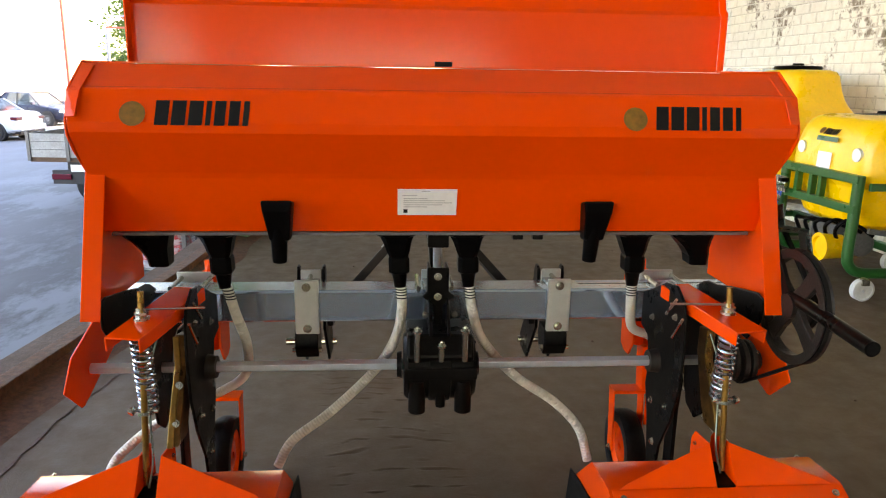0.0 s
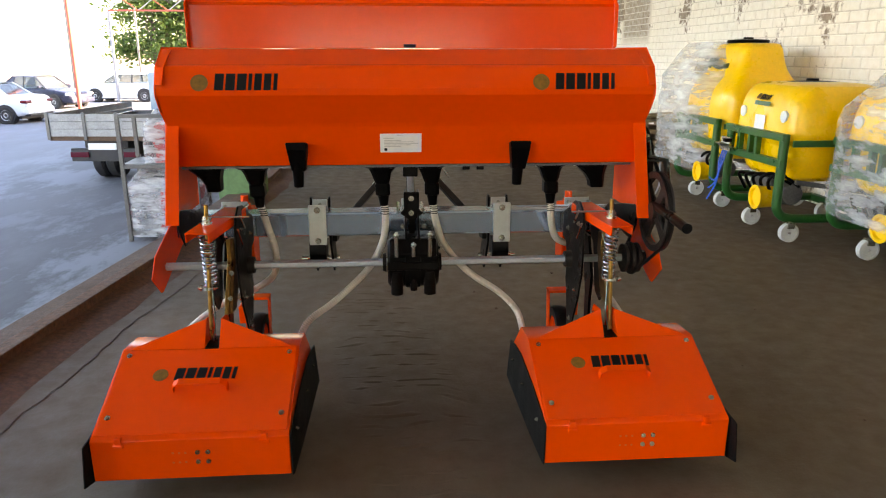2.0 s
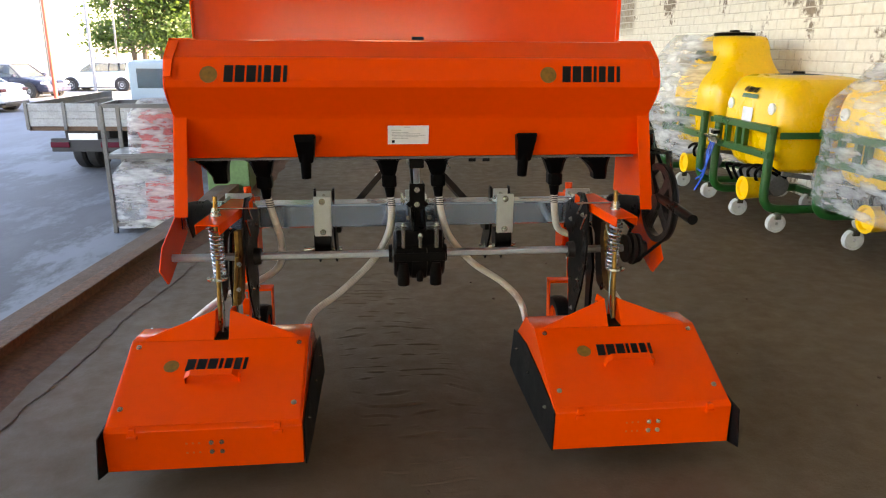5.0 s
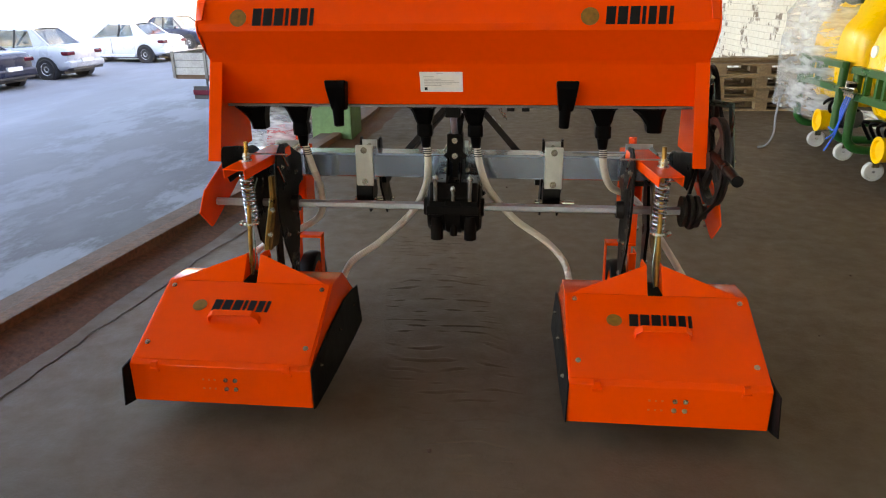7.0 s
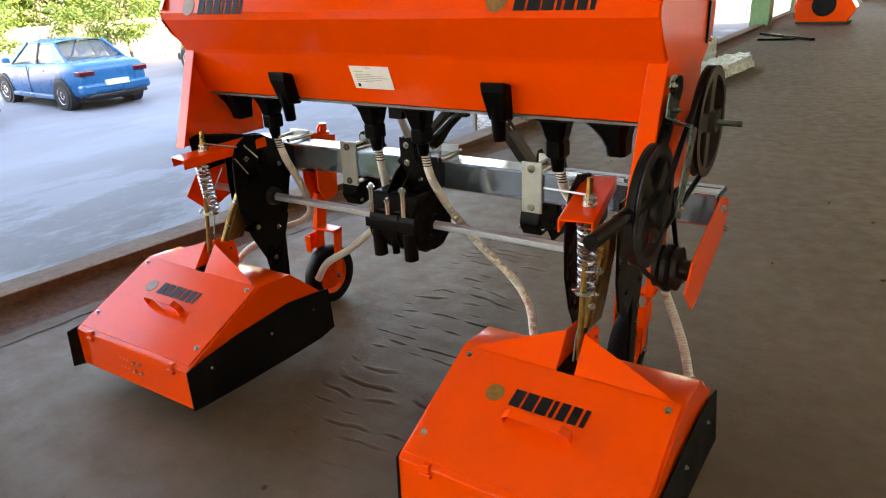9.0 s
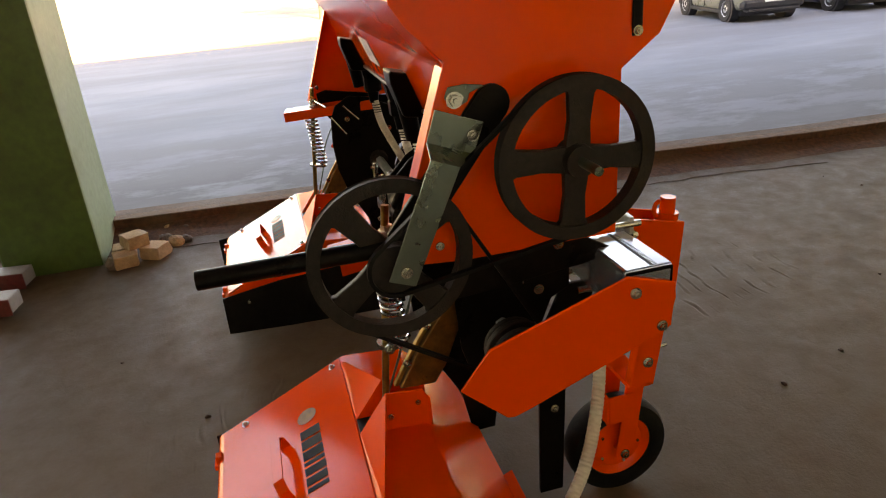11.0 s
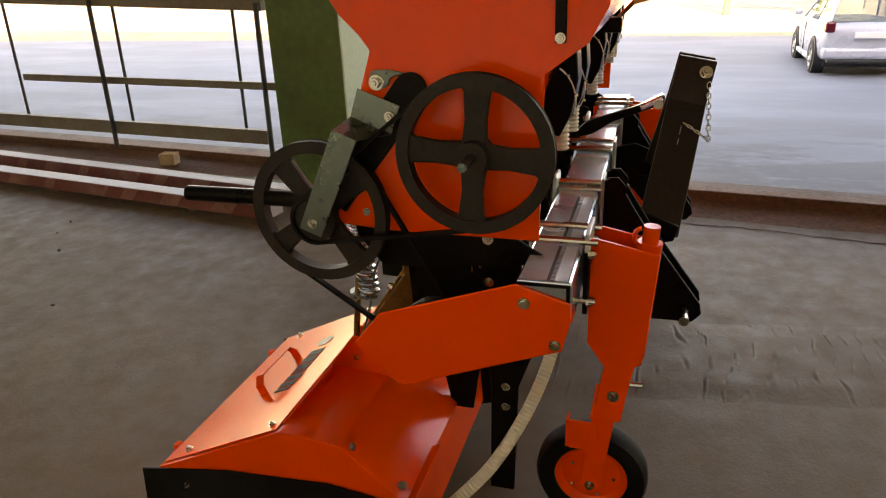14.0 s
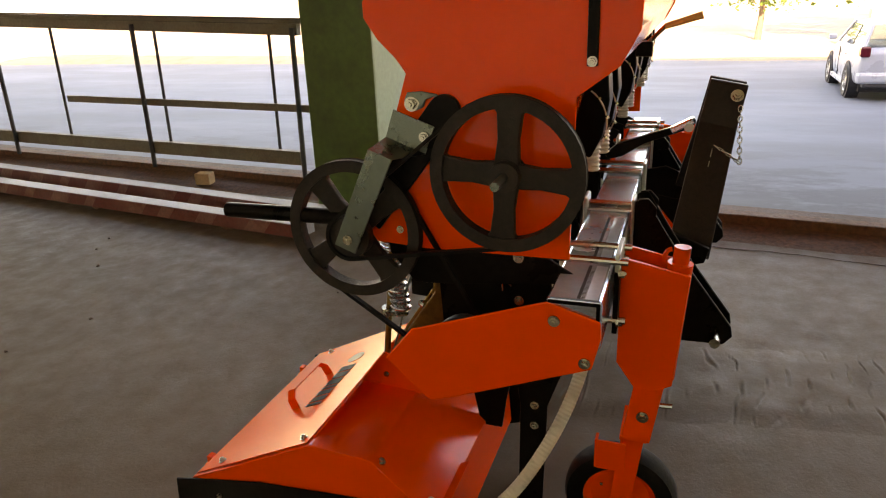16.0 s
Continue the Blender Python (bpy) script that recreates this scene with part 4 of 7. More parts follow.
for k in range(6):
    a = Vector((0.062 + (0.187 - 0.006 * k) * 0.69, 0.750 - 0.010 * k, 0.862 + 0.006 * k))
    bm = B()
    ring = [a + Vector((0.004 * math.cos(t) * (k % 2), 0.0088 * math.sin(t), 0.004 * math.cos(t) * (1 - k % 2) + 0.005 * -math.sin(t))) for t in [2 * math.pi * i / 10 for i in range(11)]]
    sweep(bm, ring, 0.0017, 6)
    part("chain_link", bm, BOLT, mast)
# centre support from the hopper to the toolbar
bm = B()
box(bm, -0.032, 0.026, 0.19, 0.24, 0.955, 1.0)
part("centre_post", bm, BLACK, seeder, bev=0.004)
part("post_rod", cyl(B(), (-0.004, 0.215, 0.96), (0.0, 0.26, 0.87), 0.013, seg=12), HEXSTEEL, seeder, smooth=True)
bm = prism(B(), [(0.245, 0.885), (0.31, 0.885), (0.335, 0.80), (0.374, 0.79), (0.374, 0.655), (0.33, 0.630), (0.16, 0.655), (0.145, 0.72), (0.20, 0.775), (0.245, 0.80)], -0.028, -0.020)
prism(bm, [(0.245, 0.885), (0.31, 0.885), (0.335, 0.80), (0.374, 0.79), (0.374, 0.655), (0.33, 0.630), (0.16, 0.655), (0.145, 0.72), (0.20, 0.775), (0.245, 0.80)], 0.024, 0.032)
prism(bm, [(-0.03, 0.885), (0.032, 0.885), (0.032, 0.815), (0.05, 0.80), (0.015, 0.772), (0.01, 0.66), (-0.01, 0.66), (-0.01, 0.772), (-0.046, 0.80), (-0.03, 0.815)], 0.236, 0.246, "y")
ph = part("post_holder", bm, BLACK, seeder, bev=0.003)
for z in (0.86, 0.80):
    hexbolt(ph, (0.0, 0.2355, z), (0, -1, 0), 0.011)
for x in (-0.035, 0.05):
    hexbolt(ph, (x, 0.235, 0.745), (0, -1, 0), 0.009)

# metering gearbox on the cross shaft
gb = part("gearbox", lathe(B(), [(0.0001, -0.098), (0.088, -0.098), (0.098, -0.088), (0.098, -0.03), (0.104, -0.026), (0.104, 0.030), (0.098, 0.034), (0.098, 0.094), (0.088, 0.104), (0.0001, 0.104)], (0, 0.215, 0.602), "x", 36), BLACK, seeder, "black cast gearbox with three long bolts", smooth=True)
bm = B()
prism(bm, [(0.118, 0.66), (0.150, 0.715), (0.29, 0.715), (0.33, 0.66), (0.33, 0.60), (0.29, 0.62), (0.14, 0.62)], -0.09, 0.096)
part("gearbox_head", bm, BLACK, gb, bev=0.008)
for x in (-0.062, 0.004, 0.068):
    r = 0.014 if abs(x) < 0.01 else 0.025
    bm = cyl(B(), (x, 0.138, 0.508 if r < 0.02 else 0.494), (x, 0.132, 0.59), r, r * 0.92, 16)
    part("boss", bm, BLACK, gb, smooth=True)
    z1 = 0.742 if x else 0.725
    if abs(x - 0.004) < 0.001:
        z1 = 0.700
    part("long_bolt", cyl(B(), (x, 0.108, 0.655), (x, 0.108, z1), 0.0085, seg=10), BOLT, gb)
    hexbolt(gb, (x, 0.108, z1), (0, 0, 1), 0.013)
part("end_cover", cyl(B(), (0.100, 0.245, 0.596), (0.1065, 0.245, 0.596), 0.092, seg=10), BLACK, gb, bev=0.002)
hexbolt(gb, (0.107, 0.285, 0.640), (1, 0, 0), 0.013, material=BLACK)
part("band", box(B(), -0.099, 0.105, 0.1075, 0.116, 0.598, 0.632), BLACK, gb, bev=0.004)
for s in (-1, 1):
    part("seal_ring", cyl(B(), (s * 0.104, 0.215, 0.602), (s * 0.118, 0.215, 0.602), 0.04, 0.036, 24), BLACK, gb, smooth=True)
bm = cyl(B(), (-0.975, 0.215, 0.602), (0.90, 0.215, 0.602), 0.0165, seg=6, turn=math.pi / 6)
part("hex_shaft", bm, HEXSTEEL, seeder, "bare hexagonal steel drive shaft", bev=0.001)

# ---- row units


def row_unit(s):
    cx = s * 0.737
    # inner and outer black bearing plates
    inner = [(0.048, 0.78), (0.070, 0.83), (0.125, 0.862), (0.20, 0.850), (0.30, 0.800), (0.365, 0.772), (0.365, 0.665), (0.305, 0.650), (0.278, 0.57), (0.288, 0.50), (0.258, 0.42), (0.238, 0.33), (0.225, 0.24), (0.168, 0.24), (0.145, 0.36), (0.085, 0.47), (0.050, 0.58), (0.042, 0.68)]
    pl = part("bearing_plate", prism(B(), inner, *sorted((s * 0.655, s * 0.663))), BLACK, seeder, "black shaped bearing plate", bev=0.003)
    part("bearing", cyl(B(), (s * 0.655, 0.215, 0.602), (s * 0.628, 0.215, 0.602), 0.036, 0.032, 24), CAST, pl, smooth=True)
    for y, z in ((0.11, 0.775), (0.27, 0.72), (0.12, 0.50), (0.225, 0.47), (0.19, 0.35)):
        hexbolt(pl, (s * 0.6545, y, z), (-s, 0, 0), 0.010)
    for a, b in (((0.05, 0.79), (0.10, 0.72)), ((0.10, 0.83), (0.155, 0.77))):
        part("cotter_rod", cyl(B(), (s * 0.648, *a), (s * 0.645, *b), 0.004, seg=8), BOLT, pl)
    upper = [(0.022, 0.852), (0.060, 0.862), (0.126, 0.850), (0.194, 0.838), (0.289, 0.816), (0.347, 0.811), (0.378, 0.800), (0.458, 0.752), (0.372, 0.742), (0.300, 0.735), (0.160, 0.722), (0.085, 0.718), (0.030, 0.785)]
    po = part("bearing_plate", prism(B(), upper, *sorted((s * 0.850, s * 0.857))), BLACK, seeder, "long black bearing plate under the hopper", bev=0.003)
    for y, z in ((0.316, 0.797), (0.063, 0.836)):
        hexbolt(po, (s * 0.858, y, z), (s, 0, 0), 0.011)
    for y, z in ((0.043, 0.841), (0.081, 0.832)):
        part("paint_spot", cyl(B(), (s * 0.8565, y, z), (s * 0.8578, y, z), 0.0055, seg=12), ORANGE, po)
    outer = [(0.118, 0.800), (0.300, 0.796), (0.372, 0.772), (0.372, 0.660), (0.330, 0.640), (0.300, 0.57), (0.29, 0.50), (0.260, 0.44), (0.200, 0.42), (0.150, 0.46), (0.122, 0.56), (0.115, 0.68)]
    pm = part("bearing_plate", prism(B(), outer, *sorted((s * 0.779, s * 0.787))), BLACK, seeder, "black shaped bearing plate", bev=0.003)
    for y, z in ((0.229, 0.731), (0.300, 0.668)):
        hexbolt(pm, (s * 0.788, y, z), (s, 0, 0), 0.011)
    for a, b in (((0.262, 0.722), (0.264, 0.690)), ((0.270, 0.716), (0.284, 0.702))):
        part("cotter_rod", cyl(B(), (s * 0.790, *a), (s * 0.790, *b), 0.0022, seg=8), BOLT, pm)
    # leg going down to the opener
    leg = part("opener_leg", prism(B(), [(0.36, 0.66), (0.44, 0.66), (0.40, 0.50), (0.365, 0.40), (0.355, 0.10), (0.295, 0.10), (0.300, 0.40), (0.285, 0.50)], *sorted((s * 0.766, s * 0.7785))), BLACK, seeder, "black opener leg plate", bev=0.003)
    for z in (0.40, 0.345):
        hexbolt(leg, (s * 0.7795, 0.335, z), (s, 0, 0), 0.010)
    # chain case in yellow chromate
    # its case lies against the plate on the +x side of the row
    c0 = 0.744 if s > 0 else -0.700
    cs = part("chain_case", prism(B(), [(0.095, 0.745), (0.150, 0.735), (0.150, 0.66), (0.09, 0.52), (0.062, 0.478), (-0.018, 0.482), (0.024, 0.556), (0.094, 0.657)], c0, c0 + 0.024), CASE, seeder, "yellow chromate steel chain case", bev=0.004)
    part("case_cover", prism(B(), [(0.089, 0.742), (0.0945, 0.742), (0.0935, 0.658), (0.0235, 0.557), (-0.0185, 0.483), (-0.028, 0.484), (0.016, 0.560), (0.086, 0.662)], c0 - 0.004, c0 + 0.012), GOLD, cs, bev=0.002)
    for y, z in ((0.058, 0.618), (0.008, 0.535)):
        hexbolt(cs, (c0 + 0.012, y, z), (0, -0.9, 0.4), 0.010)
    cab = spline([(s * 0.735, 0.06, 0.745), (s * 0.75, 0.02, 0.66), (s * 0.745, -0.005, 0.56), (s * 0.735, -0.04, 0.46), (s * 0.74, -0.07, 0.40)], 8)
    part("grease_line", sweep(B(), cab, 0.0028, 8), DULLZINC, cs, smooth=True)
    # pressure spring under its channel bracket
    b0, b1 = Vector((s * 0.752, -0.115, 0.818)), Vector((s * 0.690, 0.22, 0.838))
    d = (b1 - b0).normalized()
    sd = Vector((0, 0, 1)).cross(d)
    up = d.cross(sd)
    bm = B()
    sec = [(-0.044, -0.036), (-0.044, 0.0), (0.044, 0.0), (0.044, -0.036), (0.039, -0.036), (0.039, -0.005), (-0.039, -0.005), (-0.039, -0.036)]
    r0, r1 = [bm.verts.new(b0 + sd * a + up * b) for a, b in sec], [bm.verts.new(b1 + sd * a + up * b) for a, b in sec]
    for i in range(8):
        bm.faces.new((r0[i], r1[i], r1[(i + 1) % 8], r0[(i + 1) % 8]))
    for r in (r0, r1):
        bm.faces.new((r[0], r[1], r[6], r[7]))
        bm.faces.new((r[1], r[2], r[5], r[6]))
        bm.faces.new((r[2], r[3], r[4], r[5]))
    part("spring_bracket", bm, ORANGE, seeder, "orange channel bracket over the spring", bev=0.002)
    sp = part("spring_rod", cyl(B(), (s * 0.742, 0.0, 0.895), (s * 0.750, -0.055, 0.40), 0.008, seg=12), GOLD, seeder, smooth=True)
    for z, r in ((0.842, 0.017), (0.828, 0.019), (0.583, 0.016)):
        hexbolt(sp, (s * 0.744, -0.002, z), (0, 0, 1), r)
    turns = [Vector((s * 0.7455, -0.012, 0.685)) + Vector((0.021 * math.cos(t), 0.021 * math.sin(t) - 0.011 * (t / 81.7 - 0.5) * -2 * 0.9, 0.198 * (0.5 - t / 81.7))) for t in [81.7 * i / 300 for i in range(301)]]
    part("coil_spring", sweep(B(), turns, 0.0047, 8), SPRINGWIRE, sp, "bright zinc coil spring", smooth=True)
    part("spring_seat", cyl(B(), (s * 0.748, -0.027, 0.585), (s * 0.748, -0.026, 0.594), 0.026, seg=18), BOLT, sp)
    part("handle_bar", cyl(B(), (s * 0.757, -0.004, 0.850), (s * 0.600, 0.03, 0.842), 0.0032, seg=8), BOLT, sp, "thin zinc adjusting rod")
    part("pivot_pin", cyl(B(), (s * 0.715, -0.030, 0.592), (s * 0.786, -0.030, 0.592), 0.005, seg=8), BOLT, sp)
    hexbolt(sp, (s * 0.778, -0.030, 0.592), (s, 0, 0), 0.011)

    # press cover
    w = 0.312
    cov = part("row_cover", B_cover(cx, w), ORANGE, seeder, "orange sheet-steel cover over the row opener", bev=0.002, smooth=True)
    f0, f1 = Vector((0, -0.452, 0.228)), Vector((0, -0.112, 0.388))
    fu = (f1 - f0).normalized()
    fn = Vector((0, -fu.z, fu.y))
    plate = part("hatch", sheet(B(), [[(cx + a, f0.y + 0.012, f0.z + 0.006), (cx + a, f1.y - 0.006, f1.z - 0.002)] for a in (w - 0.006, -w + 0.006)], -0.003), ORANGE, cov, bev=0.001)
    plate.location = fn * 0.004
    for a in (-0.281, 0.281):
        for y, z in ((-0.140, 0.3748), (-0.379, 0.2623)):
            hexbolt(cov, Vector((cx + a, y, z)) + fn * 0.005, fn, 0.009)
    # strap handle
    hb = f0 + (f1 - f0) * 0.50
    pts = [(-0.089, 0.0), (-0.088, 0.026), (-0.070, 0.043), (0.070, 0.043), (0.088, 0.026), (0.089, 0.0)]
    bm = sheet(B(), [[Vector((cx + a, hb.y, hb.z)) + fn * (b + 0.004) + fu * c for a, b in pts] for c in (-0.0125, 0.0125)], 0.003)
    part("handle", bm, ORANGE, cov, "orange strap handle", bev=0.001)
    word_mark(cov, lambda u, v: Vector((cx - 0.182 + u, f0.y, f0.z)) + fu * (0.230 + v) + fn * 0.0055, 0.305, 0.052)
    for a in (-0.225, 0.235):
        bm = box(B(), cx + a - 0.016, cx + a + 0.016, -0.468, -0.450, 0.200, 0.214)
        box(bm, cx + a - 0.010, cx + a + 0.010, -0.462, -0.446, 0.212, 0.236)
        part("hinge", bm, ORANGE, cov, bev=0.002)
    for a in (0.020, 0.053):
        for z in (0.142, 0.176):
            hexbolt(cov, (cx + a, -0.4585, z), (0, -1, 0), 0.0075)
    for z in (0.142, 0.176):
        for a in (-0.062, -0.042, -0.022):
            decal("stamped_mark", ((cx + a, -0.4585, z - 0.004), (cx + a + 0.007, -0.4585, z - 0.004), (cx + a + 0.007, -0.4585, z + 0.003), (cx + a, -0.4585, z + 0.003)), ORANGE_DARK, cov, t=0.0004)
    # side rubbers
    for q in (-1, 1):
        xo = cx + q * (w + 0.004)
        g = []
        # the outer curtain flares out past the cover's back, the inner one ends with it
        rim = ((-0.49, 0.225, 0.078, 0.022), (-0.44, 0.232, 0.070, 0.012)) if q == s else ((-0.462, 0.226, 0.082, 0.004), (-0.44, 0.232, 0.080, 0.006))
        for y, zt, zb, fl in rim + ((-0.25, 0.262, 0.072, 0.010), (0.0, 0.278, 0.066, 0.012), (0.14, 0.262, 0.066, 0.014), (0.215, 0.250, 0.085, 0.022)):
            g.append([(xo + q * fl * 0.3, y, zt), (xo + q * fl * 0.6, y, 0.5 * (zt + zb)), (xo + q * fl * 0.9, y, zb)])
        rub = part("side_rubber", sheet(B(), g, 0.004), RUBBER, cov, "black rubber side curtain", smooth=True)
        for y, z in ((-0.37, 0.20), (-0.10, 0.20), (0.12, 0.20)):
            hexbolt(rub, (xo + q * 0.012, y, z), (q, 0, 0), 0.006)
    for y, z in ((0.052, 0.350), (0.163, 0.272)):
        hexbolt(cov, (cx + s * (w - 0.02), y, z + 0.014), (0, 0.3, 1), 0.009)
    # upturned slot flanges and the folded cheeks that rise to them
    for q in (-1, 1):
        x0 = cx + q * 0.028
        bm = prism(B(), [(-0.118, 0.382), (-0.048, 0.478), (0.030, 0.470), (0.046, 0.444), (0.048, 0.372), (0.0, 0.380)], x0 - 0.0025, x0 + 0.0025)
        tab = part("slot_flange", bm, ORANGE, cov, bev=0.001)
        hexbolt(tab, (x0 + q * 0.003, -0.045, 0.418), (q, 0, 0), 0.007)
        hexbolt(tab, (x0 + q * 0.003, 0.018, 0.440), (q, 0, 0), 0.006)
        bm = B()
        tri = [Vector((x0 - q * 0.002, -0.1165, 0.3895)), Vector((cx + q * 0.285, -0.1165, 0.3895)), Vector((cx + q * 0.262, -0.107, 0.400)), Vector((x0 - q * 0.002, -0.050, 0.479))]
        lo, hi = [bm.verts.new(u) for u in tri], [bm.verts.new(u + Vector((0, 0.0028, -0.0022))) for u in tri]
        bm.faces.new(lo)
        bm.faces.new(hi[::-1])
        for k in range(4):
            bm.faces.new((lo[k], hi[k], hi[(k + 1) % 4], lo[(k + 1) % 4]))
        part("gusset", bm, ORANGE, cov)
    # upturned lip along the deck's front edge
    bm = sheet(B(), [[(cx + s * w, 0.174, 0.252), (cx + s * w, 0.195, 0.262)], [(cx + s * 0.12, 0.176, 0.258), (cx + s * 0.12, 0.197, 0.268)]], 0.003)
    part("front_lip", bm, ORANGE, cov, bev=0.001)
    bm = box(B(), cx - 0.024, cx + 0.024, -0.116, 0.0, 0.352, 0.392)
    part("slot_plate", bm, BLACK, cov)
    # outer carrying arm
    arm = part("carrying_arm", prism(B(), [(0.122, 0.672), (0.398, 0.764), (0.499, 0.733), (0.502, 0.700), (0.486, 0.632), (0.204, 0.524), (0.166, 0.512), (0.150, 0.514), (0.061, 0.597)], *sorted((s * 0.980, s * 0.986))), ORANGE, seeder, "orange plate arm from the toolbar to the row cover", bev=0.003)
    for y, z in ((0.414, 0.727), (0.473, 0.645)):
        hexbolt(arm, (s * 0.987, y, z), (s, 0, 0), 0.011)
    part("arm_spacer", box(B(), *sorted((s * 0.9775, s * 0.979)), 0.402, 0.490, 0.675, 0.76), ZINC, arm)
    # wheel fork in front of the toolbar
    fx = s * 0.752
    fk = part("wheel_fork", prism(B(), [(0.5145, 0.783), (0.540, 0.779), (0.652, 0.755), (0.633, 0.498), (0.600, 0.480), (0.556, 0.480), (0.5145, 0.540), (0.5145, 0.74)], *sorted((fx + s * 0.018, fx + s * 0.026))), ORANGE, seeder, "orange wheel fork with its gauge wheel", bev=0.002)
    part("side_plate", prism(B(), [(0.5145, 0.783), (0.540, 0.779), (0.652, 0.755), (0.633, 0.498), (0.600, 0.480), (0.556, 0.480), (0.5145, 0.540), (0.5145, 0.74)], *sorted((fx - s * 0.062, fx - s * 0.054))), ORANGE, fk, bev=0.002)
    part("front_web", prism(B(), [(0.641, 0.752), (0.650, 0.753), (0.631, 0.502), (0.622, 0.502)], *sorted((fx - s * 0.0538, fx + s * 0.0178))), ORANGE, fk)
    part("fork_tube", cyl(B(), (fx - s * 0.012, 0.630, 0.770), (fx - s * 0.012, 0.612, 0.50), 0.026, seg=20), ORANGE, fk, smooth=True)
    part("fork_top", cyl(B(), (fx - s * 0.012, 0.630, 0.768), (fx - s * 0.012, 0.632, 0.805), 0.017, seg=18), ORANGE, fk, smooth=True)
    rr = [Vector((fx - s * 0.012, 0.612 - 0.014 * math.sin(t), 0.780 + 0.018 * math.cos(t))) for t in [math.pi * i / 8 for i in range(9)]]
    part("fork_ring", sweep(B(), rr, 0.005, 8), ORANGE, fk, smooth=True)
    part("clamp_plate", box(B(), fx - 0.060, fx + 0.050, 0.503, 0.514, 0.62, 0.758), BLACK, fk, bev=0.002)
    part("clamp_strip", box(B(), fx - 0.060, fx + 0.050, 0.5035, 0.5135, 0.760, 0.800), PALEZINC, fk, "galvanised clamp strip", bev=0.002)
    for z in (0.755, 0.645):
        hexbolt(fk, (fx + s * 0.042, 0.515, z), (0, 1, 0), 0.012)
        hexbolt(fk, (fx - s * 0.045, 0.515, z), (0, 1, 0), 0.012)
    for dx in (-0.045, 0.045):
        part("clamp_rod", cyl(B(), (fx + dx, 0.385, 0.782), (fx + dx, 0.53, 0.782), 0.0075, seg=10), BOLT, fk)
        part("clamp_rod", cyl(B(), (fx + dx, 0.385, 0.650), (fx + dx, 0.53, 0.650), 0.0075, seg=10), BOLT, fk)
    bm = B()
    bar(bm, (fx + s * 0.008, 0.588, 0.50), (fx + s * 0.008, 0.565, 0.345), 0.062, 0.030, up=(1, 0, 0))
    part("fork_stem", bm, ORANGE, fk, bev=0.003)
    hexbolt(fk, (fx + s * 0.024, 0.577, 0.409), (s, 0, 0), 0.013)
    part("grub_screw", cyl(B(), (fx, 0.60, 0.430), (fx, 0.638, 0.432), 0.006, seg=8), BOLT, fk)
    wx = s * 0.700
    for q, xa in ((1, wx + s * 0.052), (-1, wx - s * 0.052)):
        bm = bar(B(), (xa, 0.56, 0.35), (xa, 0.535, 0.125), 0.050, 0.006, up=(1, 0, 0))
        part("fork_leg", bm, ORANGE, fk, bev=0.002)
        hexbolt(fk, (xa + q * s * 0.004, 0.535, 0.135), (q * s, 0, 0), 0.012)
    bm = box(B(), *sorted((wx - s * 0.055, wx + s * 0.075)), 0.53, 0.59, 0.340, 0.352)
    part("fork_crown", bm, ORANGE, fk, bev=0.002)
    part("scraper", box(B(), *sorted((wx + s * 0.040, wx + s * 0.070)), 0.475, 0.482, 0.250, 0.326), ORANGE, fk, bev=0.001)
    part("scraper_web", box(B(), *sorted((wx + s * 0.066, wx + s * 0.072)), 0.4822, 0.545, 0.250, 0.326), ORANGE, fk, bev=0.001)
    R = 0.135
    prof = [(0.088, -0.030), (0.105, -0.036), (R - 0.008, -0.033), (R - 0.001, -0.018), (R, 0.0), (R - 0.001, 0.018), (R - 0.008, 0.033), (0.105, 0.036), (0.088, 0.030)]
    part("gauge_wheel_tyre", lathe(B(), prof, (wx, 0.535, R), "x", 44), RUBBER, fk, "smooth black rubber tyre", smooth=True)
    bm = lathe(B(), [(0.012, -0.020), (0.03, -0.024), (0.07, -0.012), (0.097, -0.030), (0.100, -0.030), (0.100, 0.030), (0.097, 0.030), (0.07, 0.012), (0.03, 0.024), (0.012, 0.020)], (wx, 0.535, R), "x", 44)
    part("wheel_rim", bm, ORANGE, fk, smooth=True)
    for k in range(5):
        t = 2 * math.pi * k / 5
        hexbolt(fk, (wx + s * 0.018, 0.535 + 0.055 * math.cos(t), R + 0.055 * math.sin(t)), (s, 0, 0), 0.006, washer=False)


def B_cover(cx, w):
    """The cover's folded shell: sloped back, ridge, and a deck that rises to the slot in the middle."""
    edge = [(-0.456, 0.082), (-0.456, 0.222), (-0.450, 0.229), (-0.114, 0.387), (-0.104, 0.389), (0.030, 0.380), (0.042, 0.374), (0.180, 0.252), (0.190, 0.10)]
    bm = B()
    sheet(bm, [[(cx + a, y, z) for y, z in edge] for a in (w, w * 0.3, -w * 0.3, -w)], -0.004)
    for q in (-1, 1):
        prism(bm, edge, *sorted((cx + q * (w - 0.0015), cx + q * (w + 0.0025))))
    return bm


for s in (-1, 1):
    row_unit(s)

# ---- drive on the outer side of one panel: two spoked pulleys, belt, crank


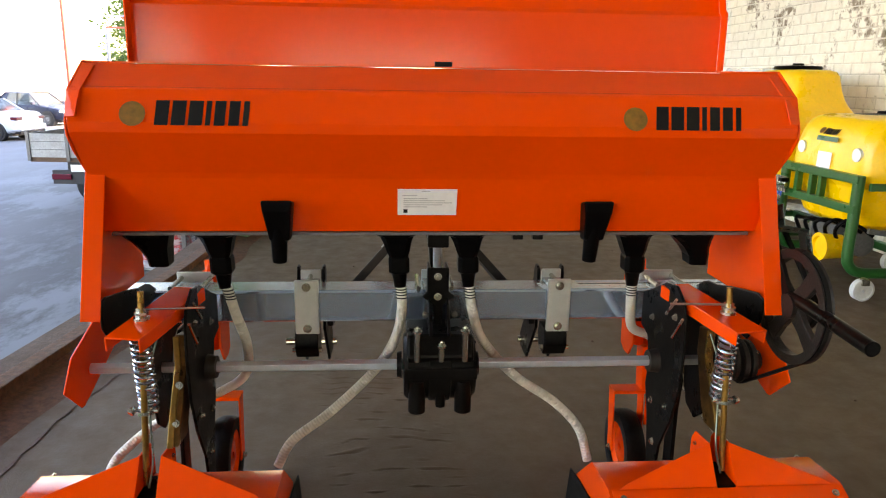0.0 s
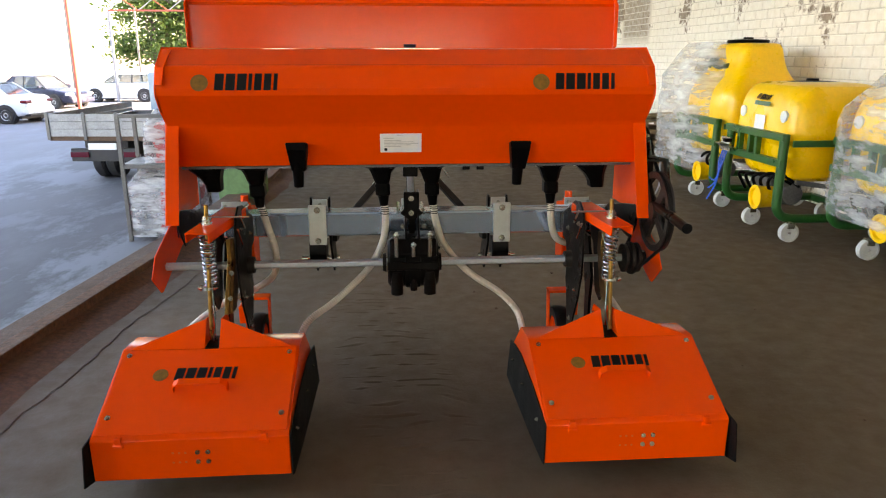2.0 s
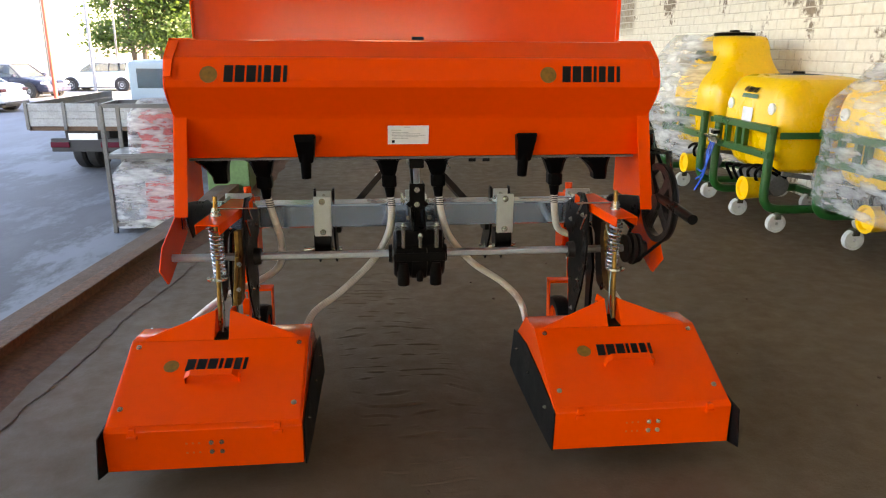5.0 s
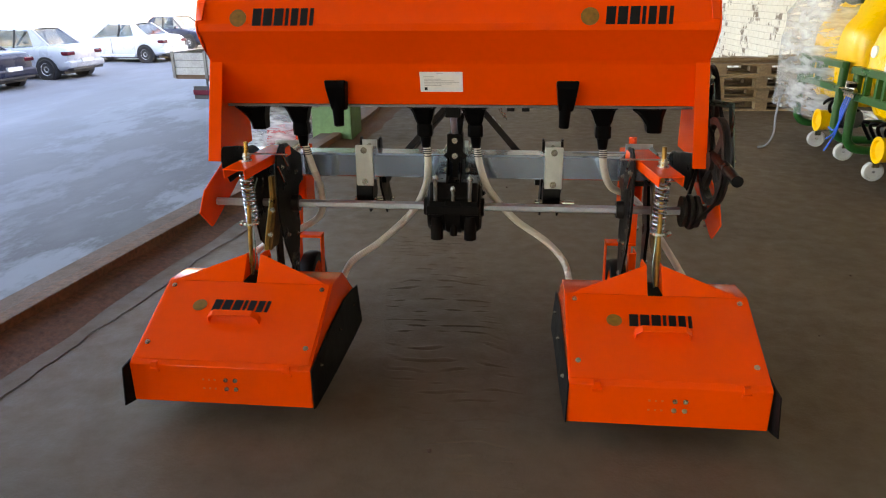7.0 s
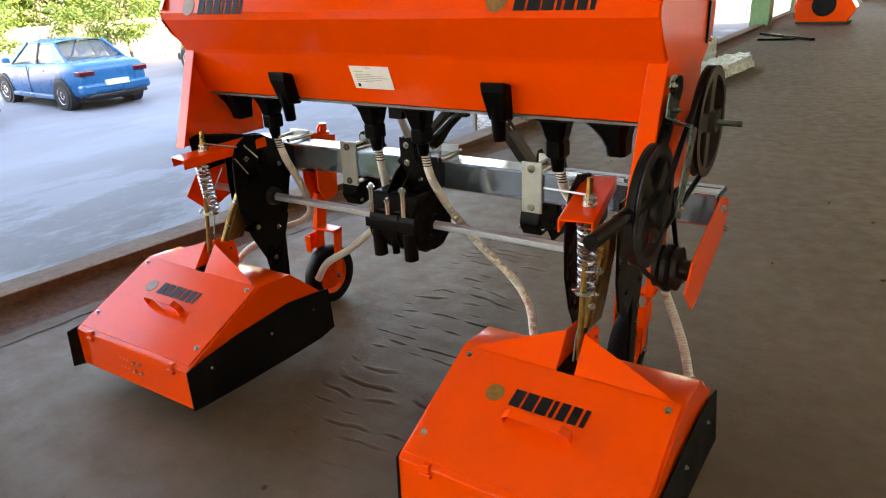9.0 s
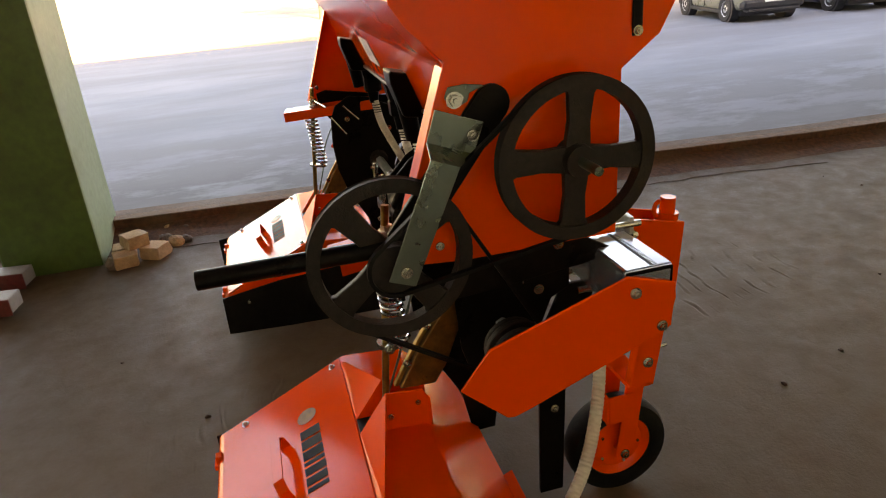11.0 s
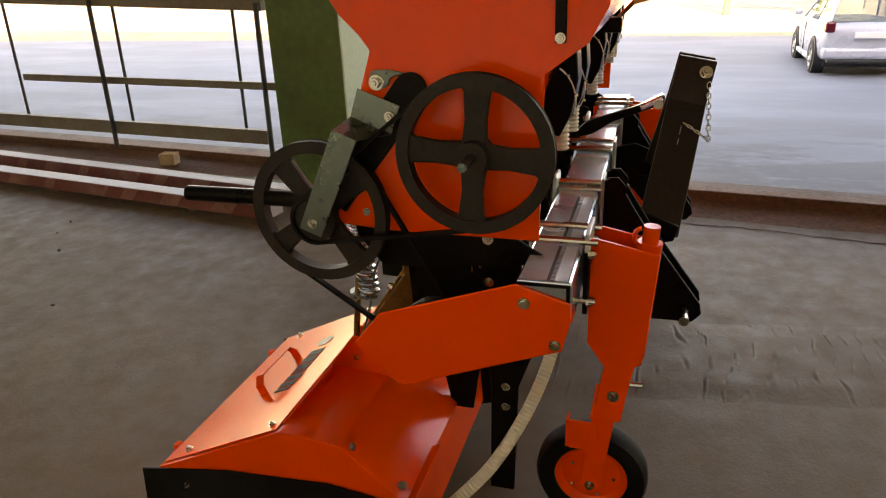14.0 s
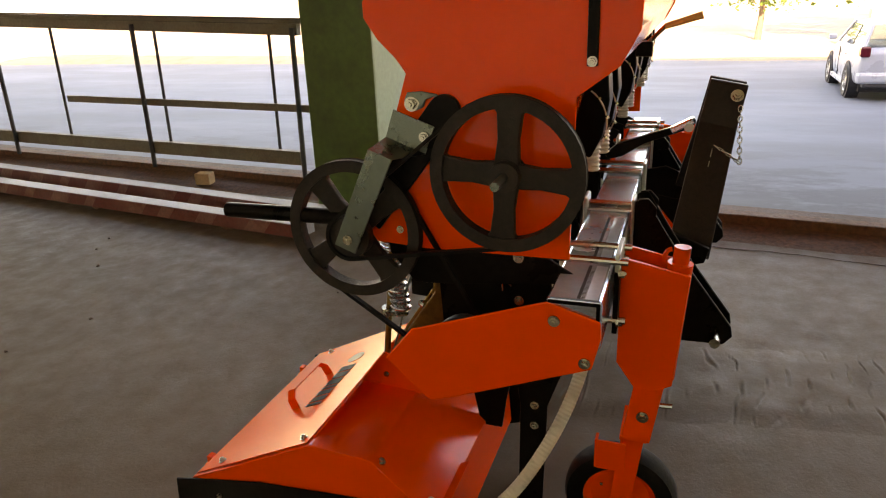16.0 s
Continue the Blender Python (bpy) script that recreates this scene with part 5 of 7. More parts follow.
def pulley(name, c, R, width, turn, spokes=4):
    p = part(name, lathe(B(), [(R - 0.024, -width / 2), (R, -width / 2), (R - 0.004, -width / 4), (R - 0.010, 0), (R - 0.004, width / 4), (R, width / 2), (R - 0.024, width / 2)], c, "x", 64), CAST, seeder, "black cast spoked belt pulley", smooth=True)
    for k in range(spokes):
        t = turn + 2 * math.pi * k / spokes
        d, n = Vector((0, math.cos(t), math.sin(t))), Vector((0, -math.sin(t), math.cos(t)))
        bm = B()
        cc = Vector(c)
        pts = []
        for r, hw in ((0.022, 0.024), (R * 0.45, 0.020), (R - 0.034, 0.024), (R - 0.018, 0.036)):
            pts.append((r, hw))
        poly = [cc + d * r + n * hw for r, hw in pts] + [cc + d * r - n * hw for r, hw in pts[::-1]]
        va = [bm.verts.new(q + Vector((-0.008, 0, 0))) for q in poly]
        vb = [bm.verts.new(q + Vector((0.008, 0, 0))) for q in poly]
        bm.faces.new(va)
        bm.faces.new(vb[::-1])
        for i in range(len(poly)):
            j = (i + 1) % len(poly)
            bm.faces.new((va[i], vb[i], vb[j], va[j]))
        part("spoke", bm, CAST, p, bev=0.003)
    part("hub", cyl(B(), Vector(c) - Vector((0.022, 0, 0)), Vector(c) + Vector((0.026, 0, 0)), 0.033, 0.028, 24), CAST, p, smooth=True)
    return p


PA, PB, PC = Vector((0.942, 0.314, 0.992)), Vector((0.905, -0.026, 0.851)), Vector((0.920, 0.205, 0.604))
p1 = pulley("drive_pulley", PA, 0.147, 0.026, radians(-4))
part("axle", cyl(B(), (0.886, PA.y, PA.z), (1.03, PA.y, PA.z), 0.0085, seg=14), DULLZINC, p1, "bare steel axle end", smooth=True)
p2 = pulley("tension_pulley", PB, 0.149, 0.026, radians(38))
part("axle_disc", cyl(B(), PB + Vector((0.012, 0.002, -0.008)), PB + Vector((0.034, 0.002, -0.008)), 0.046, 0.044, 28), CAST, p2, smooth=True)
crank = part("crank_tube", cyl(B(), (0.905, -0.02, 0.874), (0.885, -0.355, 0.866), 0.0175, seg=18), BLACK, seeder, "black tube crank handle", smooth=True)
part("tube_bore", cyl(B(), (0.885, -0.3555, 0.866), (0.885, -0.356, 0.866), 0.0135, seg=16), RUBBER, crank)
bm = B()
for x0, x1, r in ((0.868, 0.882, 0.06), (0.882, 0.892, 0.04), (0.892, 0.908, 0.066), (0.908, 0.918, 0.045), (0.918, 0.934, 0.062), (0.934, 0.962, 0.03)):
    cyl(bm, (x0, PC.y, PC.z), (x1, PC.y, PC.z), r, seg=28)
sp = part("stepped_pulley", bm, CAST, seeder, "black stepped belt pulley on the shaft end", bev=0.003)
for k in range(3):
    t = k * 2.1
    hexbolt(sp, (0.95, PC.y + 0.03 * math.cos(t), PC.z + 0.03 * math.sin(t)), (0, math.cos(t), math.sin(t)), 0.006, washer=False)


def belt(c0, r0, c1, r1, x, w=0.012, t=0.007):
    """A flat belt round two wheels in the plane of x."""
    a, b = Vector((c0.y, c0.z)), Vector((c1.y, c1.z))
    d = b - a
    L, th = d.length, math.atan2(d.y, d.x)
    al = math.acos(max(-1, min(1, (r0 - r1) / L)))
    pts = [(a + r0 * Vector((math.cos(th + al + (2 * math.pi - 2 * al) * i / 24), math.sin(th + al + (2 * math.pi - 2 * al) * i / 24)))) for i in range(25)]
    pts += [(b + r1 * Vector((math.cos(th - al + 2 * al * i / 14), math.sin(th - al + 2 * al * i / 14)))) for i in range(15)]
    cen = sum(pts, Vector((0, 0))) / len(pts)
    bm = B()
    n = len(pts)
    rings = []
    for i, p in enumerate(pts):
        tg = (pts[(i + 1) % n] - pts[i - 1]).normalized()
        nr = Vector((tg.y, -tg.x))
        if nr.dot(p - cen) < 0:
            nr = -nr
        rings.append([bm.verts.new((xx, q.x, q.y)) for xx, q in ((x - w / 2, p), (x + w / 2, p), (x + w / 2, p + nr * t), (x - w / 2, p + nr * t))])
    for i in range(n):
        r, q = rings[i], rings[(i + 1) % n]
        for k in range(4):
            bm.faces.new((r[k], r[(k + 1) % 4], q[(k + 1) % 4], q[k]))
    return part("belt", bm, RUBBER, seeder, "black rubber drive belt")


belt(PA, 0.139, PB + Vector((0, 0.002, -0.008)), 0.044, 0.940)
belt(PB, 0.141, PC, 0.062, 0.905)
# black tension lever behind, and the stepped galvanised strap in front of it
bm = bar(B(), (0.892, 0.180, 1.098), (0.892, 0.000, 0.870), 0.066, 0.012, up=(1, 0, 0))
cyl(bm, (0.8862, 0.180, 1.098), (0.8978, 0.180, 1.098), 0.033, seg=20)
part("tension_lever", bm, BLACK, seeder, bev=0.002)
part("hook", prism(B(), [(0.098, 1.118), (0.105, 1.134), (0.135, 1.136), (0.165, 1.131), (0.178, 1.121), (0.160, 1.126), (0.142, 1.120), (0.138, 1.106), (0.12, 1.098), (0.102, 1.102)], 0.890, 0.895), DULLZINC, seeder, "zinc locking hook", bev=0.002)
hexbolt(seeder, (0.896, 0.114, 1.112), (1, 0, 0), 0.014)
v = Vector((0, 0.93, -0.36)).normalized()
strap = [(Vector((0.900, 0.104, 1.092)), -0.028, 0.062), (Vector((0.901, 0.084, 1.036)), -0.028, 0.060), (Vector((0.965, 0.072, 1.026)), -0.026, 0.026), (Vector((0.966, -0.020, 0.828)), -0.024, 0.024)]
grid = [[q + v * (a, b)[r] for q, a, b in strap] for r in range(2)]
st = part("strap", sheet(B(), grid, 0.004), DULLZINC, seeder, "stepped galvanised strap", bev=0.0015)
hexbolt(st, (0.971, -0.011, 0.849), (1, 0, 0), 0.010)
hexbolt(st, (0.906, 0.140, 1.050), (1, 0, 0), 0.010)
# flow lever on the front of the hopper, with a tan grip
bm = cyl(B(), (0.10, 0.495, 1.155), (0.10, 0.545, 1.205), 0.006, seg=8)
lv = part("shutter_lever", bm, BOLT, seeder, "flow lever with a tan grip")
part("grip", cyl(B(), (0.10, 0.542, 1.203), (0.10, 0.637, 1.230), 0.008, 0.010, 12), GRIP, lv, smooth=True)
part("lever_block", box(B(), 0.07, 0.12, 0.470, 0.515, 1.125, 1.165), BLACK, lv, bev=0.004)

# ---------------------------------------------------------------- the hall's other things


def valve_block(t):
    """Chrome valves with blue hoses hanging from them."""
    bm = B()
    for k in range(5):
        cyl(bm, (-0.54, 0.30 + 0.035 * k, 0.60), (-0.54, 0.30 + 0.035 * k, 0.72), 0.013, seg=10)
        cyl(bm, (-0.54, 0.30 + 0.035 * k, 0.66), (-0.60, 0.30 + 0.035 * k, 0.66), 0.008, seg=8)
    box(bm, -0.56, -0.52, 0.28, 0.47, 0.63, 0.67)
    cb = part("control_valves", bm, BOLT, t, "chrome valve block", bev=0.002)
    part("valve_handle", box(B(), -0.62, -0.56, 0.22, 0.27, 0.69, 0.72), PLASTIC, cb, bev=0.004)
    for k in range(3):
        y = 0.34 + 0.035 * k
        pts = spline([(-0.54, y, 0.60), (-0.56, y + 0.01, 0.50), (-0.575, y + 0.03 - 0.03 * k, 0.40), (-0.57, 0.43 + 0.015 * k, 0.28 + 0.02 * k), (-0.60, 0.50, 0.14 + 0.10 * k)], 6)
        part("hose", sweep(B(), pts, 0.0075, 8), BLUEHOSE, t, "blue rubber hose", smooth=True)


def sprayer(m, style, label, valves=True):
    """A mounted field sprayer on castors: green tube frame, yellow moulded tank, pump, hoses. Its frame faces local -x."""
    t = thing("field_sprayer", label, "field sprayer", "sprayers along the brick wall", m=m)
    W = 0.94 if style == "low" else 1.08
    # tank: stacked rounded rings
    prof = ([(0.42, 0.30, 0.00), (0.46, 0.38, 0.03), (0.62, 0.42, 0.02), (0.74, 0.42, 0.0), (0.76, 0.455, 0.0), (0.82, 0.46, 0.0), (1.00, 0.45, 0.012), (1.13, 0.42, 0.04), (1.185, 0.375, 0.06), (1.205, 0.28, 0.09)]
            if style == "low" else
            [(0.42, 0.32, 0.0), (0.46, 0.40, 0.02), (0.80, 0.43, 0.0), (1.00, 0.43, 0.0), (1.12, 0.41, 0.03), (1.22, 0.34, 0.10), (1.34, 0.30, 0.13), (1.49, 0.28, 0.14), (1.53, 0.25, 0.15)])
    bm = B()
    rings = []
    for z, hw, ins in prof:
        ring = []
        for k in range(40):
            a = 2 * math.pi * k / 40
            ca, sa = math.cos(a), math.sin(a)
            ex = 0.34
            px = (abs(ca) ** ex) * (1 if ca >= 0 else -1) * (hw - ins * 0.4)
            py = (abs(sa) ** ex) * (1 if sa >= 0 else -1) * (W / 2 * hw / 0.44)
            flute = -0.022 if (style == "low" and 0.8 < z < 1.15 and abs(abs(py) - 0.22) < 0.06 and px < 0) else 0.0
            ring.append(bm.verts.new((px * 0.93 - 0.035 - flute, py, z)))
        rings.append(ring)
    for a, b in zip(rings, rings[1:]):
        for k in range(40):
            bm.faces.new((a[k], a[(k + 1) % 40], b[(k + 1) % 40], b[k]))
    bm.faces.new(rings[0][::-1])
    bm.faces.new(rings[-1])
    tank = part("tank", bm, YELLOW, t, "yellow moulded plastic tank", smooth=True)
    mod = tank.modifiers.new("round", "SUBSURF")
    mod.levels = mod.render_levels = 1
    lid_z = 1.20 if style == "low" else 1.525
    bm = lathe(B(), [(0.0001, 0.0), (0.19, 0.0), (0.20, 0.012), (0.19, 0.03), (0.10, 0.036), (0.05, 0.036), (0.045, 0.055), (0.0001, 0.055)], (-0.02, 0.05, lid_z - (0.0 if style == "tall" else 0.028)), "z", 28)
    part("filler_cap", bm, PLASTIC, tank, "black screw cap", smooth=True)
    for y in (-0.33, 0.31):
        if style == "low":
            bm = cyl(B(), (-0.448, y, 0.95), (-0.40, y, 0.95), 0.046, 0.046, 20)
            part("boss", bm, STICKER, tank, smooth=True)
    # frame: two U-shaped side tubes, cross rails
    for y in (-0.43, 0.43):
        pts = spline([(-0.47, y, 0.82), (-0.47, y, 0.55), (-0.47, y, 0.30), (-0.45, y, 0.22), (-0.38, y, 0.17), (-0.2, y, 0.16), (0.35, y, 0.16)], 6)
        bm = sweep(B(), pts, 0.036, 12)
        part("frame_tube", bm, GREENPAINT, t, smooth=True)
    for z in (0.80, 0.60):
        bm = box(B(), -0.505, -0.445, -0.46, 0.48, z - 0.028, z + 0.028)
        part("frame_rail", bm, GREENPAINT, t, bev=0.006)
    for y in (-0.05, 0.06, 0.24):
        bm = box(B(), -0.50, -0.455, y - 0.02, y + 0.02, 0.61, 0.79)
        part("frame_upright", bm, GREENPAINT, t, bev=0.004)
    part("tank_belt", box(B(), -0.44, 0.30, -0.512, -0.490, 0.735, 0.785), GREENPAINT, t, bev=0.004)
    part("tank_belt", box(B(), -0.44, 0.30, 0.490, 0.512, 0.735, 0.785), GREENPAINT, t, bev=0.004)
    bm = box(B(), 0.33, 0.39, -0.46, 0.42, 0.13, 0.19)
    part("rear_rail", bm, GREENPAINT, t, bev=0.006)
    # castors
    for x, y in ((-0.40, -0.53), (-0.40, 0.06), (0.34, -0.53), (0.34, 0.20)):
        r = 0.075
        c = part("castor", lathe(B(), [(0.012, -0.02), (0.055, -0.02), (0.060, -0.026), (r, -0.022), (r, 0.022), (0.060, 0.026), (0.055, 0.02), (0.012, 0.02)], (x, y, r), "y", 24), GREYPLASTIC, t, "grey plastic castor wheel", smooth=True)
        part("castor_fork", box(B(), x - 0.025, x + 0.025, y - 0.034, y + 0.034, 0.11, 0.155), BOLT, c)
    # pump, filters, control block, hoses
    bm = cyl(B(), (-0.36, -0.18, 0.29), (-0.50, -0.18, 0.29), 0.085, 0.092, 24)
    cone = part("drive_guard", bm, YELLOW, t, "yellow drive shaft guard", smooth=True)
    bm = lathe(B(), [(0.070, -0.03), (0.092, -0.03), (0.100, -0.05), (0.078, -0.05)], (-0.47, -0.18, 0.29), "x", 24)
    part("guard_rim", bm, YELLOW, cone, smooth=True)
    bm = B()
    box(bm, -0.34, -0.10, -0.08, 0.22, 0.20, 0.42)
    cyl(bm, (-0.22, -0.08, 0.31), (-0.22, -0.22, 0.31), 0.09, seg=18)
    cyl(bm, (-0.22, 0.22, 0.31), (-0.22, 0.34, 0.31), 0.08, seg=18)
    part("pump", bm, GREYSTEEL, t, bev=0.01)
    if valves:
        valve_block(t)
    for k in range(5):
        y = -0.35 + 0.12 * k
        pts = spline([(-0.25, y, 0.40), (-0.40, y + 0.05, 0.50 - 0.02 * k), (-0.46, y + 0.10, 0.42), (-0.36, y + 0.16, 0.28)], 5)
        part("pipe", sweep(B(), pts, 0.014, 8), PLASTIC, t, smooth=True)
    bm = bar(B(), (-0.30, -0.36, 0.44), (0.30, -0.44, 0.36), 0.035, 0.035)
    part("boom_strut", bm, GREYSTEEL, t, bev=0.003)
    return t


def loose_film(bm, x0, x1, y0, y1, z0, z1, seed, n=26):
    """A crumpled skin round a box."""
    rnd = random.Random(seed)
    per = []
    for i in range(n):
        a = 2 * math.pi * i / n
        per.append((math.cos(a), math.sin(a)))
    rings = []
    levels = 12
    for j in range(levels):
        k = j / (levels - 1)
        z = z0 + (z1 - z0) * k
        sh = 1.0 - 0.45 * max(0, k - 0.72) / 0.28
        ring = []
        for i, (ca, sa) in enumerate(per):
            px = (abs(ca) ** 0.5) * (1 if ca >= 0 else -1) * (x1 - x0) / 2 * sh
            py = (abs(sa) ** 0.5) * (1 if sa >= 0 else -1) * (y1 - y0) / 2 * sh
            d = 0.05 * noise.noise(Vector((px * 3 + seed, py * 3, z * 4))) + rnd.uniform(-0.018, 0.018)
            ring.append(bm.verts.new(((x0 + x1) / 2 + px * (1 + d), (y0 + y1) / 2 + py * (1 + d), z + (rnd.uniform(-0.02, 0.02) if 0 < j < levels - 1 else 0))))
        rings.append(ring)
    for a, b in zip(rings, rings[1:]):
        for i in range(n):
            bm.faces.new((a[i], a[(i + 1) % n], b[(i + 1) % n], b[i]))
    bm.faces.new(rings[-1])
    return bm


s_mid = sprayer(pose(3.40, 3.09, 0), "low", "yellow sprayer with green frame beside the brick wall")
s_far = sprayer(pose(3.48, 4.40, 0), "tall", "tall yellow sprayer half wrapped in clear film", False)
sprayer(pose(3.69, 1.98, 0), "low", "yellow sprayer on castors wrapped in clear film", False)
tagged(part("film_wrap", loose_film(B(), 2.88, 3.90, 4.22, 5.45, 0.30, 1.54, 3), FILM, smooth=True), "crumpled clear plastic film round a tall sprayer", "plastic wrap")
tagged(part("film_wrap", loose_film(B(), 3.12, 4.02, 1.34, 2.54, 0.28, 1.32, 8), FILM, smooth=True), "crumpled clear plastic film round a low sprayer", "plastic wrap")
# strap end hanging from the film to the floor
pts = spline([(2.80, 4.75, 0.42), (2.77, 4.70, 0.25), (2.72, 4.55, 0.10), (2.62, 4.42, 0.012), (2.52, 4.33, 0.012)], 8)
tagged(part("film_tail", sweep(B(), pts, lambda i: 0.010, 6), BOOMWHITE, smooth=True), "twisted tail of clear film trailing on the floor", "plastic wrap")

# marks on the tanks
for th, x0, y0, z0, w in ((s_mid, -0.437, 0.14, 1.06, 0.30),):
    word_mark(th, lambda u, v: Vector((x0 + 0.13 * v / 0.06 * 0.35, y0 - u, z0 + v)), w * 0.75, 0.055)
    decal("green_band", [(x0 - 0.012, y0 - 0.01, z0 - 0.045), (x0 - 0.012, y0 - 0.25, z0 - 0.045), (x0 - 0.004, y0 - 0.25, z0 - 0.012), (x0 - 0.004, y0 - 0.01, z0 - 0.012)], GREENPAINT, th)
    decal("paper_label", [(x0 - 0.022, y0 - 0.06, z0 - 0.25), (x0 - 0.022, y0 - 0.22, z0 - 0.25), (x0 - 0.018, y0 - 0.22, z0 - 0.12), (x0 - 0.018, y0 - 0.06, z0 - 0.12)], STICKER, th, "white paper label")


def lettering(text, size, m, material, parent, name, label):
    """Words as a flat mesh in the built-in font."""
    cu = bpy.data.curves.new(name, "FONT")
    cu.body, cu.size, cu.extrude, cu.align_x, cu.align_y = text, size, 0.0006, "CENTER", "CENTER"
    tmp = bpy.data.objects.new(name, cu)
    scene.collection.objects.link(tmp)
    me = bpy.data.meshes.new_from_object(tmp.evaluated_get(bpy.context.evaluated_depsgraph_get()))
    bpy.data.objects.remove(tmp)
    me.transform(m)
    me.materials.append(material)
    ob = new(name, me)
    ob.parent = parent
    ob["label"] = label
    return ob


bm = prism(B(), [(0.02 + 0.055 * math.cos(a), 0.955 + 0.15 * (1 if math.sin(a) > 0 else -1) * abs(math.sin(a)) ** 0.7) for a in [2 * math.pi * i / 28 for i in range(28)]], -0.4902, -0.4887, "y")
part("capacity_frame", bm, REDPOLE, s_mid, "red oval frame")
bm = prism(B(), [(0.02 + 0.046 * math.cos(a), 0.955 + 0.138 * (1 if math.sin(a) > 0 else -1) * abs(math.sin(a)) ** 0.7) for a in [2 * math.pi * i / 28 for i in range(28)]], -0.4917, -0.4904, "y")
part("capacity_field", bm, YELLOW, s_mid)
for k, ch in enumerate("400"):
    lettering(ch, 0.095, pose(0.02, -0.4927, 1.035 - 0.08 * k, 90, 0, 0), REDPOLE, s_mid, "capacity_number", "red printed number")
# dark mark on the tall tank as a plain coiled shape
pts = spline([(-0.285, 0.26, 1.30), (-0.300, 0.20, 1.36), (-0.302, 0.13, 1.39), (-0.300, 0.10, 1.36), (-0.296, 0.17, 1.33), (-0.294, 0.07, 1.30), (-0.290, -0.06, 1.305), (-0.288, -0.14, 1.31)], 6)
part("mark_coil", sweep(B(), pts, lambda i: 0.026, 8), surface("dark_green_print", (0.03, 0.06, 0.04), 0.4, bump=0.0), s_far, "dark green coiled emblem")

# ---- pallets


def pallet_parts(p, L=1.2, W=0.8, z=0.0, seed=0):
    """An open wooden pallet: bottom runners, blocks, cross boards, top boards."""
    rnd = random.Random(seed)
    for y in (-W / 2 + 0.05, 0, W / 2 - 0.05):
        part("runner", box(B(), -L / 2, L / 2, y - 0.05, y + 0.05, z, z + 0.02), WOOD, p)
        for x in (-L / 2 + 0.07, 0, L / 2 - 0.07):
            part("block", box(B(), x - 0.07, x + 0.07, y - 0.05, y + 0.05, z + 0.0202, z + 0.098), WOOD, p)
    for x in (-L / 2 + 0.07, 0, L / 2 - 0.07):
        part("cross_board", box(B(), x - 0.07, x + 0.07, -W / 2, W / 2, z + 0.0982, z + 0.119), WOOD, p)
    for k in range(5):
        y = -W / 2 + 0.06 + k * (W - 0.12) / 4
        part("top_board", box(B(), -L / 2, L / 2 - rnd.uniform(0, 0.03), y - 0.055, y + 0.055, z + 0.1192, z + 0.141), WOOD, p)


pal = thing("pallet", "weathered pine pallet in a low stack", "pallet", "stacked pallets", m=pose(3.22, 6.98, 0, 0, 0, 4))
pallet_parts(pal, seed=1)
for k, (dx, dy, a) in enumerate(((0.02, 0.03, 2), (-0.06, -0.04, 6), (0.03, 0.05, 1)), 1):
    copy_thing(pal, pose(3.22 + dx, 6.98 + dy, 0.1415 * k, 0, 0, a))
lean = thing("pallet", "brown wooden pallet leaning upright against the white wall", "pallet", m=pose(3.80, 13.6, 0, -9, 0, 52))
for x in (-0.36, 0.0, 0.36):
    part("runner", box(B(), x - 0.045, x + 0.045, -0.10, 0.0, 0.0, 1.18), DARKWOOD, lean)
for k in range(6):
    part("cross_board", box(B(), -0.42, 0.42, 0.0005, 0.022, 0.02 + 0.20 * k, 0.12 + 0.20 * k), WOOD, lean)
for k, (x, y, l, a, w) in enumerate(((3.15, 6.9, 1.1, 6, 0.10), (3.4, 7.05, 0.9, -14, 0.12), (3.25, 6.72, 1.3, 2, 0.09), (3.6, 6.9, 0.6, 30, 0.1))):
    b = thing("plank", "loose weathered board lying on the pallets", "board", "loose boards", m=pose(x, y, 0.568 + 0.021 * k, 0, 0, a))
    part("board", box(B(), -l / 2, l / 2, -w / 2, w / 2, 0, 0.02), WOOD, b)

# ---- far end of the hall
random.seed(4)
for k in range(7):
    b = thing("plank", "long brown plank leaning against the wall end", "board", "leaning planks")
    x = 3.12 + 0.10 * k
    part("board", bar(B(), (x, 15.2 + 0.12 * k, 0.0), (x + 0.50 - 0.06 * k, 15.75 + 0.08 * k, 1.9 + random.uniform(-0.5, 0.6)), 0.10, 0.022, up=(1, 0.3, 0.2)), DARKWOOD if k % 3 else WOOD, b)
for i in range(3):
    for j in range(2):
        b = thing("bale", "white plastic-wrapped bale stacked at the hall's end", "bale", "white bales")
        bm = box(B(), 2.55 + 0.68 * j, 3.20 + 0.68 * j, 19.6, 20.4, 0.10 + 0.47 * i, 0.56 + 0.47 * i)
        bmesh.ops.subdivide_edges(bm, edges=bm.edges, cuts=7, use_grid_fill=True)
        for v in bm.verts:
            v.co += Vector((1, 1, 0.4)) * 0.11 * noise.noise(v.co * 4 + Vector((i * 3.1, j * 5.7, 0)))
        part("pack", bm, FOAM, b, smooth=True)
p3 = thing("pallet", "dark pallet under the white bales", "pallet", m=pose(3.2, 20.0, 0))
part("deck", box(B(), -0.75, 0.75, -0.45, 0.45, 0.02, 0.10), DARKWOOD, p3)
for x in (-0.6, 0.0, 0.6):
    part("runner", box(B(), x - 0.06, x + 0.06, -0.45, 0.45, 0.0, 0.0198), DARKWOOD, p3)
ben = thing("crate", "open wooden crate at the hall's far end", "crate", m=pose(1.25, 22.6, 0))
